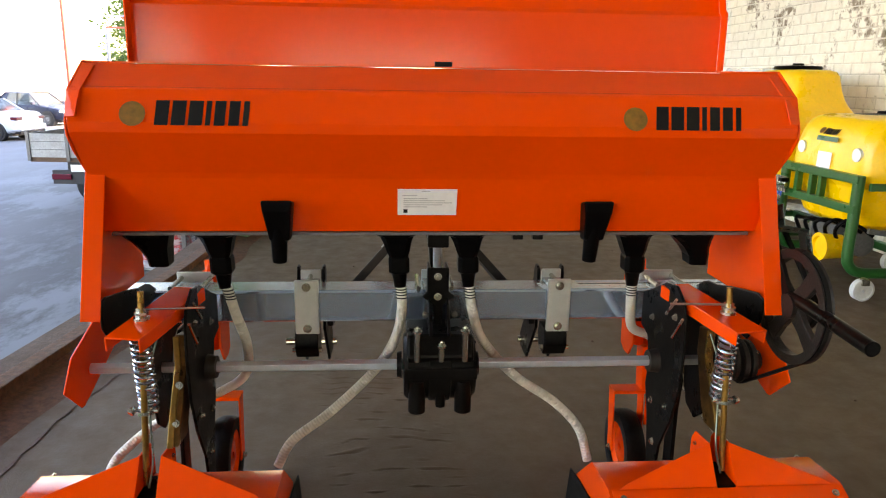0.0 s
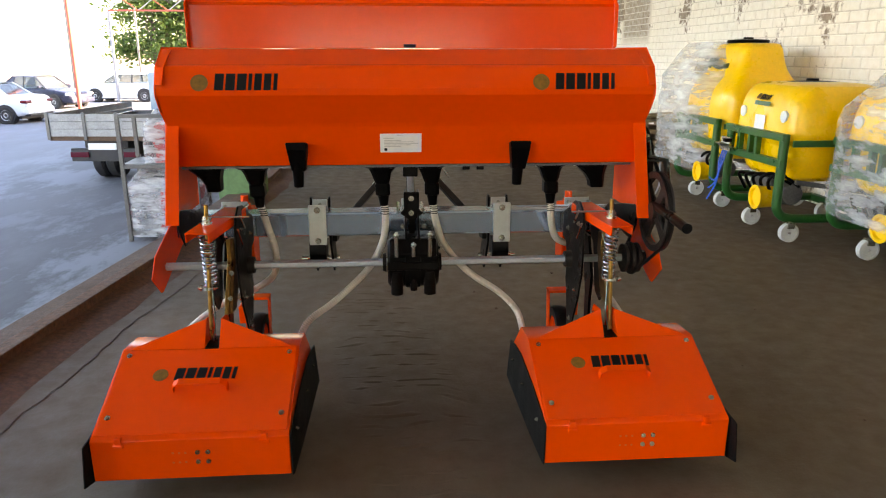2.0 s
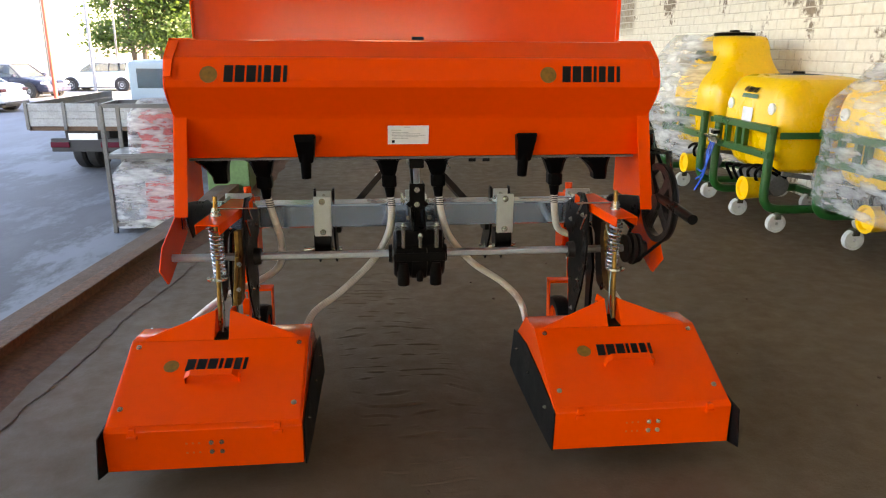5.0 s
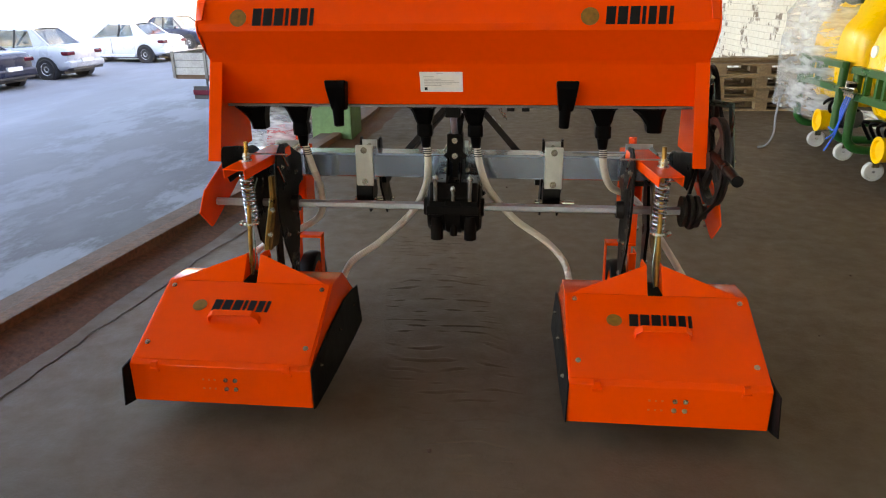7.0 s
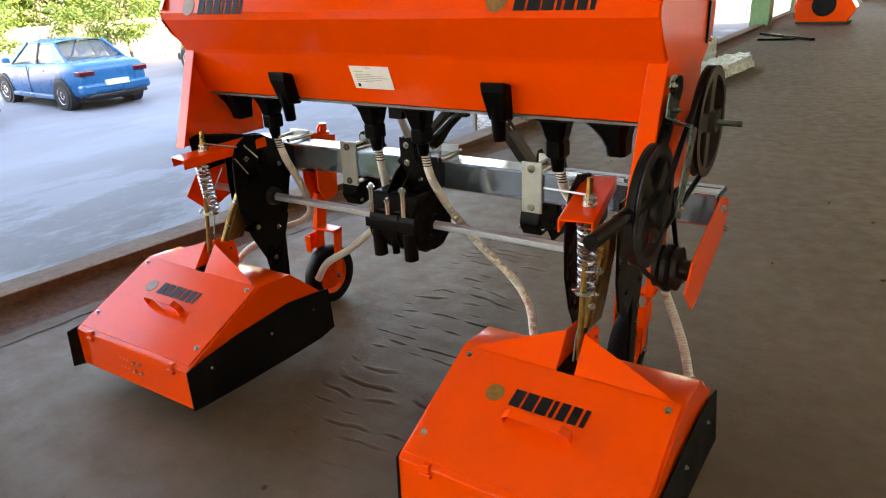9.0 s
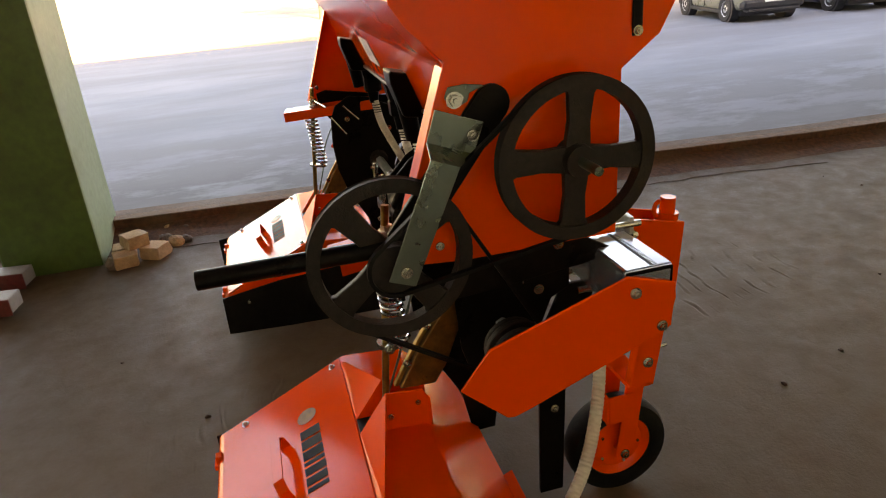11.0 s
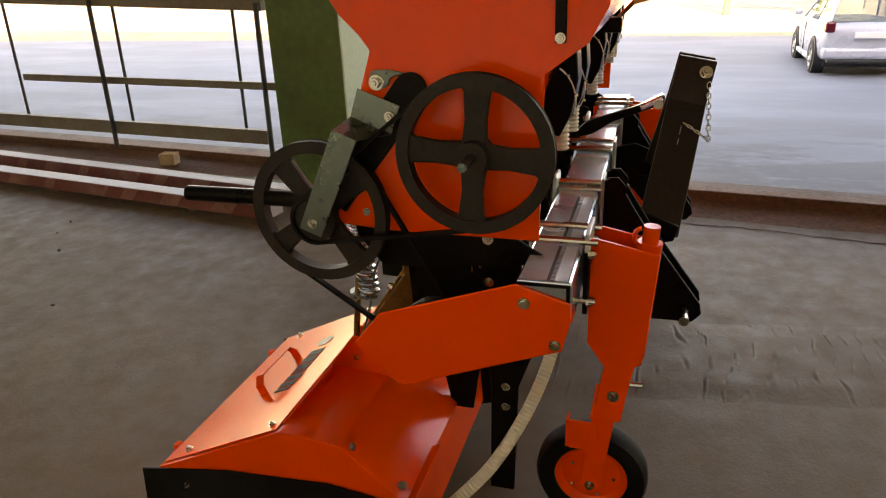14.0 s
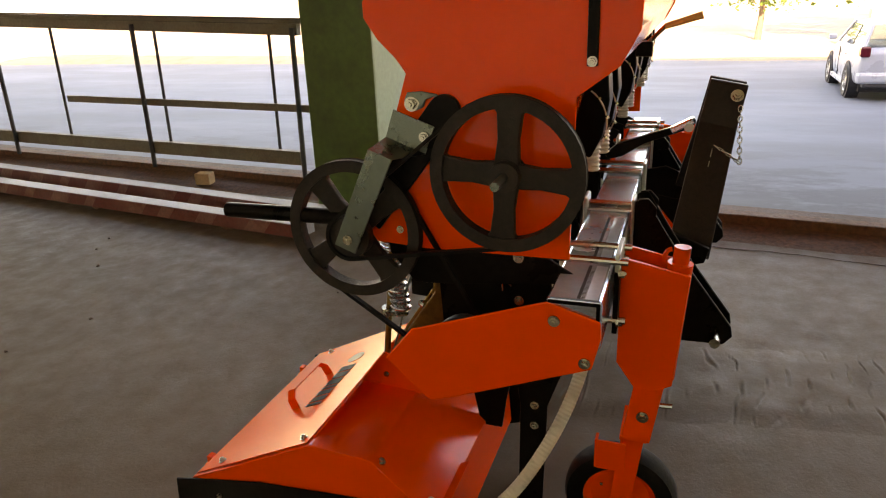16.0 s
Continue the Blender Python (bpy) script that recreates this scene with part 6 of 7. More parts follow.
for z in (0.0, 0.28, 0.56):
    part("slat", box(B(), -0.42, 0.42, -0.31, -0.29, z + 0.02, z + 0.20), WOOD, ben)
    part("slat", box(B(), -0.42, 0.42, 0.29, 0.31, z + 0.02, z + 0.20), WOOD, ben)
for x in (-0.4, 0.4):
    for y in (-0.27, 0.27):
        part("post", box(B(), x - 0.03, x + 0.03, y - 0.019, y + 0.019, 0, 0.85), WOOD, ben)
part("bottom", box(B(), -0.37, 0.37, -0.25, 0.25, 0.0, 0.04), WOOD, ben)
mc = thing("machine_hood", "orange machine hood with a dark round opening", "machine", m=pose(-0.42, 17.4, 0))
bm = prism(B(), [(-0.55, 0.05), (0.50, 0.05), (0.66, 0.34), (0.30, 0.92), (-0.30, 0.92), (-0.62, 0.45)], -0.35, 0.45, "y")
part("hood", bm, ORANGE, mc, bev=0.02)
bm = cyl(B(), (0.0, -0.352, 0.42), (0.0, -0.362, 0.42), 0.25, seg=28)
part("opening", bm, RUBBER, mc)
part("skid", box(B(), -0.55, 0.55, -0.33, 0.43, 0.0, 0.0498), DARKTRIM, mc, bev=0.01)
for z in range(5):
    q = thing("pallet", "pallet in a far stack", "pallet", "far pallets", m=pose(0.35, 27.5, 0.141 * z))
    pallet_parts(q, seed=20 + z)

# bundles in film, tube and small litter by the next columns
for k, (x, y, l, a, z, w, h) in enumerate(((-0.74, 8.2, 2.2, 85, 0.0, 0.36, 0.17), (-1.36, 8.8, 2.2, 85, 0.0, 0.30, 0.36))):
    b = thing("wrapped_bundle", "long bundle wrapped in crumpled white film on the floor", "bundle", "wrapped bundles", m=pose(x, y, z, 0, 0, a))
    bm = box(B(), -l / 2, l / 2, -w / 2, w / 2, 0.0, h)
    bmesh.ops.subdivide_edges(bm, edges=bm.edges, cuts=15, use_grid_fill=True)
    for v in bm.verts:
        d = noise.noise(v.co * 5 + Vector((k * 3.0, 0, 0))) + 0.7 * noise.noise(v.co * 17 + Vector((k * 3.0, 4, 0)))
        v.co += Vector((0.4, 0.8 if v.co.y > 0 else -0.8, 0.9 if v.co.z > 0.02 else 0.0)) * 0.055 * d
    part("film", bm, WRAP, b)
b = thing("black_profile", "black steel profile lying on the floor", "steel profile")
part("profile", bar(B(), (-1.20, 14.2, 0.03), (-0.14, 13.116, 0.03), 0.09, 0.05), BLACK, b, bev=0.004)
b = thing("black_profile", "black steel profile lying askew on the floor", "steel profile")
part("profile", bar(B(), (-1.077, 13.044, 0.02), (-0.46, 13.25, 0.02), 0.06, 0.04), BLACK, b, bev=0.004)
random.seed(12)
for k in range(46):
    x, y = random.uniform(-1.2, 2.2), random.uniform(-3.2, 4.0)
    if -1.1 < x < 1.1 and -0.5 < y < 0.75:
        continue
    r = random.uniform(0.004, 0.012)
    g = thing("pebble", "small grey crumb of concrete on the floor", "pebble", "floor crumbs", m=pose(x, y, 0, 0, 0, random.uniform(0, 180)))
    bm = B()
    bmesh.ops.create_icosphere(bm, subdivisions=1, radius=r)
    for v in bm.verts:
        v.co = Vector((v.co.x * random.uniform(0.8, 1.6), v.co.y * random.uniform(0.6, 1.1), max(v.co.z * 0.7 + r * 0.5, 0)))
    part("stone", bm, KERBTOP, g)

# ---- railing, barrier poles, bricks at the edge
rail = thing("railing", "olive steel railing with thin dark rods along the platform edge", "railing")


def rail_x(y):
    """The railing follows the kerb, a little askew."""
    return -2.13 + 0.12 * (y + 1.9)


def rail_bar(y0, y1, za, zb, w, h, dx=0.0):
    """A rail between two stations, za and zb its heights at y = -1.9 and y = -5.0."""
    z = [za + (zb - za) * (-1.9 - y) / 3.1 for y in (y0, y1)]
    return bar(B(), (rail_x(y0) + dx, y0, z[0]), (rail_x(y1) + dx, y1, z[1]), w, h)


part("top_rail", rail_bar(-8.2, -1.90, 1.118, 1.225, 0.05, 0.075), RAILPAINT, rail, bev=0.004)
part("cap_rail", rail_bar(-8.2, -1.74, 1.170, 1.277, 0.075, 0.026, -0.012), RAILPAINT, rail, bev=0.004)
part("cap_strip", rail_bar(-7.6, -1.80, 1.188, 1.298, 0.05, 0.008, 0.004), IRON, rail, "thin dark strip lying on the rail")
part("mid_rail", rail_bar(-4.36, -1.66, 0.592, 0.598, 0.03, 0.052), RAILPAINT, rail, bev=0.003)
part("bottom_rail", rail_bar(-8.2, -1.985, 0.235, 0.233, 0.05, 0.100), RAILPAINT, rail, bev=0.004)
for y in (-1.95, -3.44, -5.15, -6.6, -8.0):
    part("post", cyl(B(), (rail_x(y) + 0.045, y, 0.08), (rail_x(y) + 0.045, y + 0.02, 1.13 + 0.034 * (-1.9 - y)), 0.018, seg=10), IRON, rail, smooth=True)
for y in (-2.20, -3.29, -4.47, -5.55, -6.8):
    part("rod", cyl(B(), (rail_x(y) - 0.034, y, 0.26), (rail_x(y) - 0.034, y + 0.02, 1.10 + 0.034 * (-1.9 - y)), 0.012, seg=8), IRON, rail, smooth=True)


def barrier(x0, x1, y0, y1, label):
    """A long lifting-barrier pole laid on the floor: square tube, white with red lower face."""
    b = thing("barrier_pole", label, "barrier pole", "barrier poles on the floor")
    d = Vector((x1 - x0, y1 - y0, 0))
    L = d.length
    b.matrix_basis = pose(x0, y0, 0.0, 0, 0, math.degrees(math.atan2(d.y, d.x)))
    part("tube", box(B(), 0, L, -0.055, 0.055, 0.03, 0.10), BOOMWHITE, b, bev=0.006)
    part("red_side", box(B(), 0.002, L - 0.002, -0.060, -0.0552, 0.02, 0.098), BOOMRED, b, "red painted side with scuffs")
    y, k = 0.18, 0
    while y < L - 0.2:
        w = 0.14 + 0.05 * math.sin(k * 2.7)
        bm = prism(B(), [(y, 0.024), (y + w, 0.024), (y + w + 0.06, 0.094), (y + 0.06, 0.094)], -0.0622, -0.0602, "y")
        part("stripe", bm, BOOMWORN, b, "worn pale stripe")
        y, k = y + 0.36 + 0.05 * math.sin(k * 1.9), k + 1
    for k in range(5):
        part("bearer", box(B(), L * (k + 0.5) / 5 - 0.03, L * (k + 0.5) / 5 + 0.03, -0.05, 0.05, 0.0, 0.0298), DARKWOOD, b)
    return b


barrier(-2.42, -1.46, -7.4, -1.42, "white and red barrier pole lying along the kerb")
barrier(-2.07, -1.16, -7.4, -1.40, "white and red barrier pole lying on the floor")
for k, (x, y, z, a) in enumerate(((-1.54, -1.00, 0, 12), (-1.60, -0.86, 0, 60), (-1.66, -1.02, 0.0, 95), (-1.62, -0.95, 0.068, 30))):
    b = thing("brick", "broken sand-coloured brick beside the green column", "brick", "loose bricks", m=pose(x, y, z, 0, 0, a))
    bm = box(B(), -0.055, 0.055, -0.055, 0.055, 0, 0.066)
    bmesh.ops.subdivide_edges(bm, edges=bm.edges, cuts=2, use_grid_fill=True)
    for v in bm.verts:
        v.co += Vector((1, 1, 0.3 if v.co.z > 0.01 else 0)) * 0.008 * noise.noise(v.co * 22 + Vector((k, 0, 0)))
    part("brick_body", bm, TANBRICK, b, bev=0.004)
random.seed(44)
for k in range(9):
    r = random.uniform(0.025, 0.055)
    b = thing("stone", "broken grey lump of rubble beside the green column", "rubble", "rubble at the column", m=pose(random.uniform(-1.98, -1.52), random.uniform(-1.06, -0.72), 0.0, 0, 0, random.uniform(0, 180)))
    bm = B()
    bmesh.ops.create_icosphere(bm, subdivisions=2, radius=r)
    for v in bm.verts:
        d = 1 + 0.35 * noise.noise(v.co * 30 + Vector((k, 0, 0)))
        v.co = Vector((v.co.x * d * 1.25, v.co.y * d, max((v.co.z * d + r * 0.55) * 0.85, 0)))
    part("lump", bm, TANBRICK if k % 4 == 0 else RUBBLE, b)
b = thing("wood_block", "small tan wooden block lying on the caked mud", "block", m=pose(-2.06, -2.80, 0.026, 0, 0, 8))
part("block_body", box(B(), -0.045, 0.045, -0.06, 0.06, 0, 0.085), TANBRICK, b, bev=0.006)

# ---------------------------------------------------------------- outdoors


def car(m, paint, label, kind="sedan", L=4.4, W=1.70, H=1.44):
    """A parked car, front towards local +x, on its four wheels."""
    c = thing("car", label, "car", "parked cars", m=m)
    if kind == "sedan":
        st = [(-L / 2, 0.45, 0.78, 0.80), (-L / 2 + 0.06, 0.30, 0.93, 0.90), (-L / 2 + 0.30, 0.24, 0.99, 0.96), (-1.25, 0.20, 1.00, 1.0), (-0.5, 0.18, 0.94, 1.0), (0.6, 0.18, 0.91, 1.0), (1.1, 0.20, 0.90, 0.99), (L / 2 - 0.5, 0.22, 0.80, 0.95), (L / 2 - 0.12, 0.28, 0.70, 0.86), (L / 2, 0.36, 0.58, 0.70)]
    else:
        st = [(-L / 2, 0.50, 0.86, 0.82), (-L / 2 + 0.06, 0.32, 1.00, 0.92), (-L / 2 + 0.35, 0.28, 1.02, 0.97), (-1.1, 0.24, 1.00, 1.0), (-0.4, 0.22, 0.98, 1.0), (0.6, 0.22, 0.96, 1.0), (1.0, 0.24, 0.95, 0.99), (L / 2 - 0.5, 0.26, 0.86, 0.95), (L / 2 - 0.12, 0.32, 0.76, 0.86), (L / 2, 0.42, 0.62, 0.72)]
    bm = B()
    rings = []
    for x, zb, zt, k in st:
        w = W / 2 * k
        h = zt - zb
        half = [(w * 0.70, zb), (w * 0.93, zb + 0.02), (w * 0.985, zb + 0.22 * h), (w, zb + 0.50 * h), (w * 0.985, zb + 0.74 * h), (w * 0.955, zt - 0.05), (w * 0.90, zt - 0.005), (w * 0.66, zt + 0.02)]
        pts = half + [(-y, z) for y, z in half[::-1]]
        rings.append([bm.verts.new((x, y, z)) for y, z in pts])
    n = len(rings[0])
    for a, b in zip(rings, rings[1:]):
        for i in range(n):
            bm.faces.new((a[i], b[i], b[(i + 1) % n], a[(i + 1) % n]))
    bm.faces.new(rings[0])
    bm.faces.new(rings[-1][::-1])
    body = part("body", bm, paint, c, smooth=True)
    mod = body.modifiers.new("round", "SUBSURF")
    mod.levels = mod.render_levels = 2
    # cabin: glass shell, painted roof and pillars
    if kind == "sedan":
        base, roof = [(-1.55, 0.70), (0.98, 0.72)], [(-0.85, 0.55), (0.30, 0.56)]
    elif kind == "hatch":
        base, roof = [(-L / 2 + 0.14, 0.72), (1.0, 0.73)], [(-L / 2 + 0.42, 0.57), (0.28, 0.58)]
    else:
        base, roof = [(-L / 2 + 0.10, 0.74), (1.0, 0.75)], [(-L / 2 + 0.35, 0.60), (0.25, 0.60)]
    k = W / 1.70
    zr = H
    bz = 0.93 if kind == "sedan" else 0.99
    lo = [Vector((base[0][0], base[0][1] * k, bz)), Vector((base[1][0], base[1][1] * k, bz - 0.03)), Vector((base[1][0], -base[1][1] * k, bz - 0.03)), Vector((base[0][0], -base[0][1] * k, bz))]
    hi = [Vector((roof[0][0], roof[0][1] * k, zr - 0.05)), Vector((roof[1][0], roof[1][1] * k, zr - 0.05)), Vector((roof[1][0], -roof[1][1] * k, zr - 0.05)), Vector((roof[0][0], -roof[0][1] * k, zr - 0.05))]
    for i in range(4):
        j = (i + 1) % 4
        part("window", sheet(B(), [[lo[i], lo[j]], [hi[i], hi[j]]], 0.006), GLASS, c, "tinted car window")
    g = [[(x, y * k, z) for y, z in ((-(wr + 0.03), zr - 0.08), (-wr * 0.8, zr - 0.012), (0, zr), (wr * 0.8, zr - 0.012), (wr + 0.03, zr - 0.08))] for x, wr in ((roof[0][0] - 0.06, roof[0][1]), ((roof[0][0] + roof[1][0]) / 2, roof[0][1] + 0.02), (roof[1][0] + 0.08, roof[1][1]))]
    top = part("roof", sheet(B(), g, 0.02), paint, c, smooth=True)
    mod = top.modifiers.new("round", "SUBSURF")
    mod.levels = mod.render_levels = 2
    # broad rear quarter panels beside the back window
    wide = 0.46 if kind == "sedan" else 0.30
    for q in (-1, 1):
        e = [Vector((base[0][0] + 0.03, q * (base[0][1] * k + 0.008), bz - 0.03)), Vector((base[0][0] + wide + 0.16, q * (base[0][1] * k + 0.012), bz - 0.03)), Vector((roof[0][0] + wide * 0.32, q * (roof[0][1] * k + 0.012), zr - 0.055)), Vector((roof[0][0] - 0.02, q * (roof[0][1] * k + 0.008), zr - 0.055))]
        part("quarter_panel", sheet(B(), [[e[0], e[1]], [e[3], e[2]]], 0.02 * q), paint, c, bev=0.006)
    for i in range(4):
        part("pillar", bar(B(), lo[i] * 1.0, hi[i], 0.07, 0.055, up=(0, 1, 0)), paint, c, bev=0.01)
    for s in (-1, 1):
        mx = (roof[0][0] + roof[1][0]) / 2 + 0.05
        part("pillar", bar(B(), (mx, s * 0.725 * k, bz - 0.02), (mx - 0.03, s * 0.575 * k, zr - 0.05), 0.06, 0.02, up=(0, 1, 0)), DARKTRIM, c)
        part("mirror", box(B(), 0.72, 0.86, *sorted((s * (W / 2 - 0.02), s * (W / 2 + 0.14))), bz + 0.0, bz + 0.12), paint, c, bev=0.03)
        for x in (-L / 2 + 0.78, L / 2 - 0.82):
            R = 0.31 if kind == "sedan" else 0.325
            bm = cyl(B(), (x, s * (W / 2 - 0.22), R + 0.01), (x, s * (W / 2 + 0.004), R + 0.01), R + 0.055, seg=28)
            part("wheel_arch", bm, DARKTRIM, c)
            y0 = s * (W / 2 - 0.072)
            wh = part("wheel", lathe(B(), [(R * 0.60, -0.09), (R * 0.92, -0.10), (R, -0.07), (R, 0.07), (R * 0.92, 0.10), (R * 0.60, 0.09)], (x, y0, R), "y", 28), TYRE, c, smooth=True)
            bm = lathe(B(), [(0.02, s * 0.05), (R * 0.2, s * 0.085), (R * 0.5, s * 0.06), (R * 0.62, s * 0.092), (R * 0.62, s * -0.05), (0.02, s * -0.05)], (x, y0, R), "y", 28)
            part("rim", bm, RIM, wh, smooth=True)
            for q in range(5):
                t = 2 * math.pi * q / 5
                a = Vector((x + R * 0.38 * math.cos(t), y0 + s * 0.093, R + R * 0.38 * math.sin(t)))
                part("rim_gap", cyl(B(), a, a + Vector((0, s * 0.004, 0)), R * 0.10, seg=8), DARKTRIM, wh)
    for s in (-1, 1):
        zt = 0.78 if kind == "sedan" else 0.90
        bm = box(B(), -L / 2 - 0.006, -L / 2 + 0.24, *sorted((s * W * (0.26 if kind == "sedan" else 0.36), s * (W * 0.462))), zt - 0.06, zt + 0.06 + (0.08 if kind != "sedan" else 0))
        part("tail_lamp", bm, REDLAMP, c, "red tail lamp", bev=0.03)
        bm = box(B(), L / 2 - 0.30, L / 2 - 0.06, *sorted((s * W * 0.26, s * (W * 0.44))), 0.60, 0.72)
        part("head_lamp", bm, CLEARLAMP, c, "clear head lamp", bev=0.03)
        part("door_handle", box(B(), -0.75, -0.60, *sorted((s * (W / 2 - 0.02), s * (W / 2 + 0.012))), 0.80, 0.825), paint, c, bev=0.005)
        part("sill", box(B(), -0.95, 0.95, *sorted((s * (W / 2 - 0.10), s * (W / 2 + 0.006))), 0.20, 0.30), DARKTRIM if kind == "crossover" else paint, c, bev=0.02)
        part("door_gap", box(B(), 0.02, 0.03, *sorted((s * (W / 2 - 0.02), s * (W / 2 + 0.003))), 0.32, 0.90), DARKTRIM, c)
    part("rear_bumper", box(B(), -L / 2 - 0.05, -L / 2 + 0.25, -W * 0.46, W * 0.46, 0.34, 0.56), DARKTRIM if kind == "crossover" else paint, c, bev=0.06)
    part("front_bumper", box(B(), L / 2 - 0.28, L / 2 + 0.04, -W * 0.42, W * 0.42, 0.26, 0.50), DARKTRIM if kind == "crossover" else paint, c, bev=0.06)
    part("rear_plate", box(B(), -L / 2 - 0.066, -L / 2 + 0.02, -0.26, 0.26, 0.74 if kind == "hatch" else 0.50, 0.85 if kind == "hatch" else 0.61), STICKER, c, "blank white number plate")
    part("bumper_gap", box(B(), -L / 2 - 0.045, -L / 2 + 0.2, -W * 0.40, W * 0.40, 0.27, 0.345), DARKTRIM, c, bev=0.02)
    part("grille", box(B(), L / 2 - 0.04, L / 2 + 0.015, -0.42, 0.42, 0.54, 0.64), DARKTRIM, c, bev=0.01)
    part("underside", box(B(), -L / 2 + 0.3, L / 2 - 0.3, -W * 0.40, W * 0.40, 0.16, 0.30), DARKTRIM, c)
    return c


P_WHITE = car_paint("white_car_paint", (0.74, 0.76, 0.78))
P_BLUE = car_paint("bright_blue_car_paint", (0.0, 0.12, 0.30))
P_NAVY = car_paint("dark_navy_car_paint", (0.02, 0.025, 0.05))
P_SILVER = car_paint("silver_car_paint", (0.42, 0.45, 0.50))
P_BEIGE = car_paint("beige_car_paint", (0.26, 0.245, 0.18))
P_PALE = car_paint("pale_silver_car_paint", (0.42, 0.46, 0.53))
Z = Z_ROAD
car(pose(-15.28, 4.42, Z, 0, 0, 179), P_PALE, "pale silver hatchback parked across the yard", "hatch", 3.9, 1.68, 1.46)
car(pose(-15.08, 7.50, Z, 0, 0, 177), P_BLUE, "bright blue sedan parked across the yard", "sedan", 4.25, 1.68, 1.42)
car(pose(-15.75, 13.1, Z, 0, 0, 171), P_BEIGE, "beige crossover with dark trim parked outside", "crossover", 4.02, 1.75, 1.55)
car(pose(-15.75, 16.1, Z, 0, 0, 174), P_NAVY, "dark navy sedan parked outside", "sedan", 4.5, 1.76, 1.46)
car(pose(-15.45, 19.2, Z, 0, 0, 174), P_SILVER, "silver sedan parked outside", "sedan", 4.3, 1.74, 1.52)
car(pose(-15.25, 24.9, Z, 0, 0, 172), P_WHITE, "white sedan parked outside", "sedan", 4.4, 1.72, 1.46)
car(pose(-16.7, 32.4, Z, 0, 0, -16), P_NAVY, "dark navy sedan facing the platform", "sedan", 4.5, 1.82, 1.50)
car(pose(-14.4, 36.9, Z, 0, 0, 176), P_WHITE, "white hatchback parked far off", "hatch", 4.2, 1.74, 1.50)

# flatbed truck seen from behind
truck = thing("flatbed_truck", "old flatbed truck with grey wooden sides parked outside", "truck", m=pose(-5.42, 10.8, Z, 0, 0, -4))
GREYWOOD = surface("grey_weathered_boards", (0.36, 0.36, 0.35), 0.75, big=3, small=30, var=0.15, dirt=(0.2, 0.19, 0.18), dirt_amount=0.6, bump=0.2, bump_scale=40)
part("bed_floor", box(B(), -0.98, 0.98, 0, 3.6, 0.88, 0.96), DARKWOOD, truck)
for z0 in (0.962, 1.10, 1.238):
    part("tailboard", box(B(), -1.0, 1.0, -0.03, 0.0, z0, z0 + 0.132), GREYWOOD, truck, bev=0.004)
    for s in (-1, 1):
        part("sideboard", box(B(), *sorted((s * 0.97, s * 1.0)), 0.002, 3.6, z0, z0 + 0.132), GREYWOOD, truck, bev=0.004)
for x in (-0.97, -0.3, 0.3, 0.97):
    part("stake", box(B(), x - 0.03, x + 0.03, -0.05, -0.0302, 0.90, 1.40), GREYSTEEL, truck, bev=0.004)
part("chassis", box(B(), -0.40, 0.40, 0.1, 5.2, 0.55, 0.8798), DARKTRIM, truck)
part("rear_beam", box(B(), -0.62, 0.62, -0.02, 0.08, 0.50, 0.74), DARKTRIM, truck, bev=0.01)
part("number_plate", box(B(), -0.28, 0.24, -0.035, -0.0202, 0.72, 0.84), STICKER, truck, "blank white number plate")
for s in (-1, 1):
    part("tail_lamp", box(B(), *sorted((s * 0.28, s * 0.62)), -0.05, -0.0202, 0.58, 0.68), REDLAMP, truck, "red tail lamp", bev=0.01)
    for q in (0, 0.26):
        part("wheel", lathe(B(), [(0.16, -0.10), (0.36, -0.11), (0.40, -0.07), (0.40, 0.07), (0.36, 0.11), (0.16, 0.10)], (s * (0.62 - q), 1.3, 0.40), "x", 28), TYRE, truck, smooth=True)
    part("front_wheel", lathe(B(), [(0.16, -0.10), (0.36, -0.11), (0.40, -0.07), (0.40, 0.07), (0.36, 0.11), (0.16, 0.10)], (s * 0.8, 4.6, 0.40), "x", 28), TYRE, truck, smooth=True)
part("cab", prism(B(), [(3.75, 0.55), (3.75, 2.02), (4.5, 2.05), (5.0, 1.35), (5.6, 1.25), (5.7, 0.55)], -0.62, 0.95), surface("pale_blue_truck_paint", (0.35, 0.45, 0.52), 0.4, var=0.08, bump=0.02), truck, bev=0.05)
part("cab_window", box(B(), -0.42, 0.75, 3.74, 3.7498, 1.42, 1.86), GLASS, truck)

# steel stillage with red machines in film
sti = thing("stillage", "grey steel stillage with red machines packed in film", "stillage", m=pose(-3.16, 7.15, Z, 0, 0, 3))
for x in (-0.46, 0.46):
    for y in (-0.35, 0.35):
        part("post", box(B(), x - 0.025, x + 0.025, y - 0.025, y + 0.025, 0.0, 1.66), GREYSTEEL, sti, bev=0.004)
for z in (0.09, 0.98, 1.63):
    for y in (-0.35, 0.35):
        part("rail", box(B(), -0.435, 0.435, y - 0.02, y + 0.02, z, z + 0.05), GREYSTEEL, sti, bev=0.003)
    for x in (-0.46, 0.46):
        part("rail", box(B(), x - 0.02, x + 0.02, -0.325, 0.325, z, z + 0.05), GREYSTEEL, sti, bev=0.003)
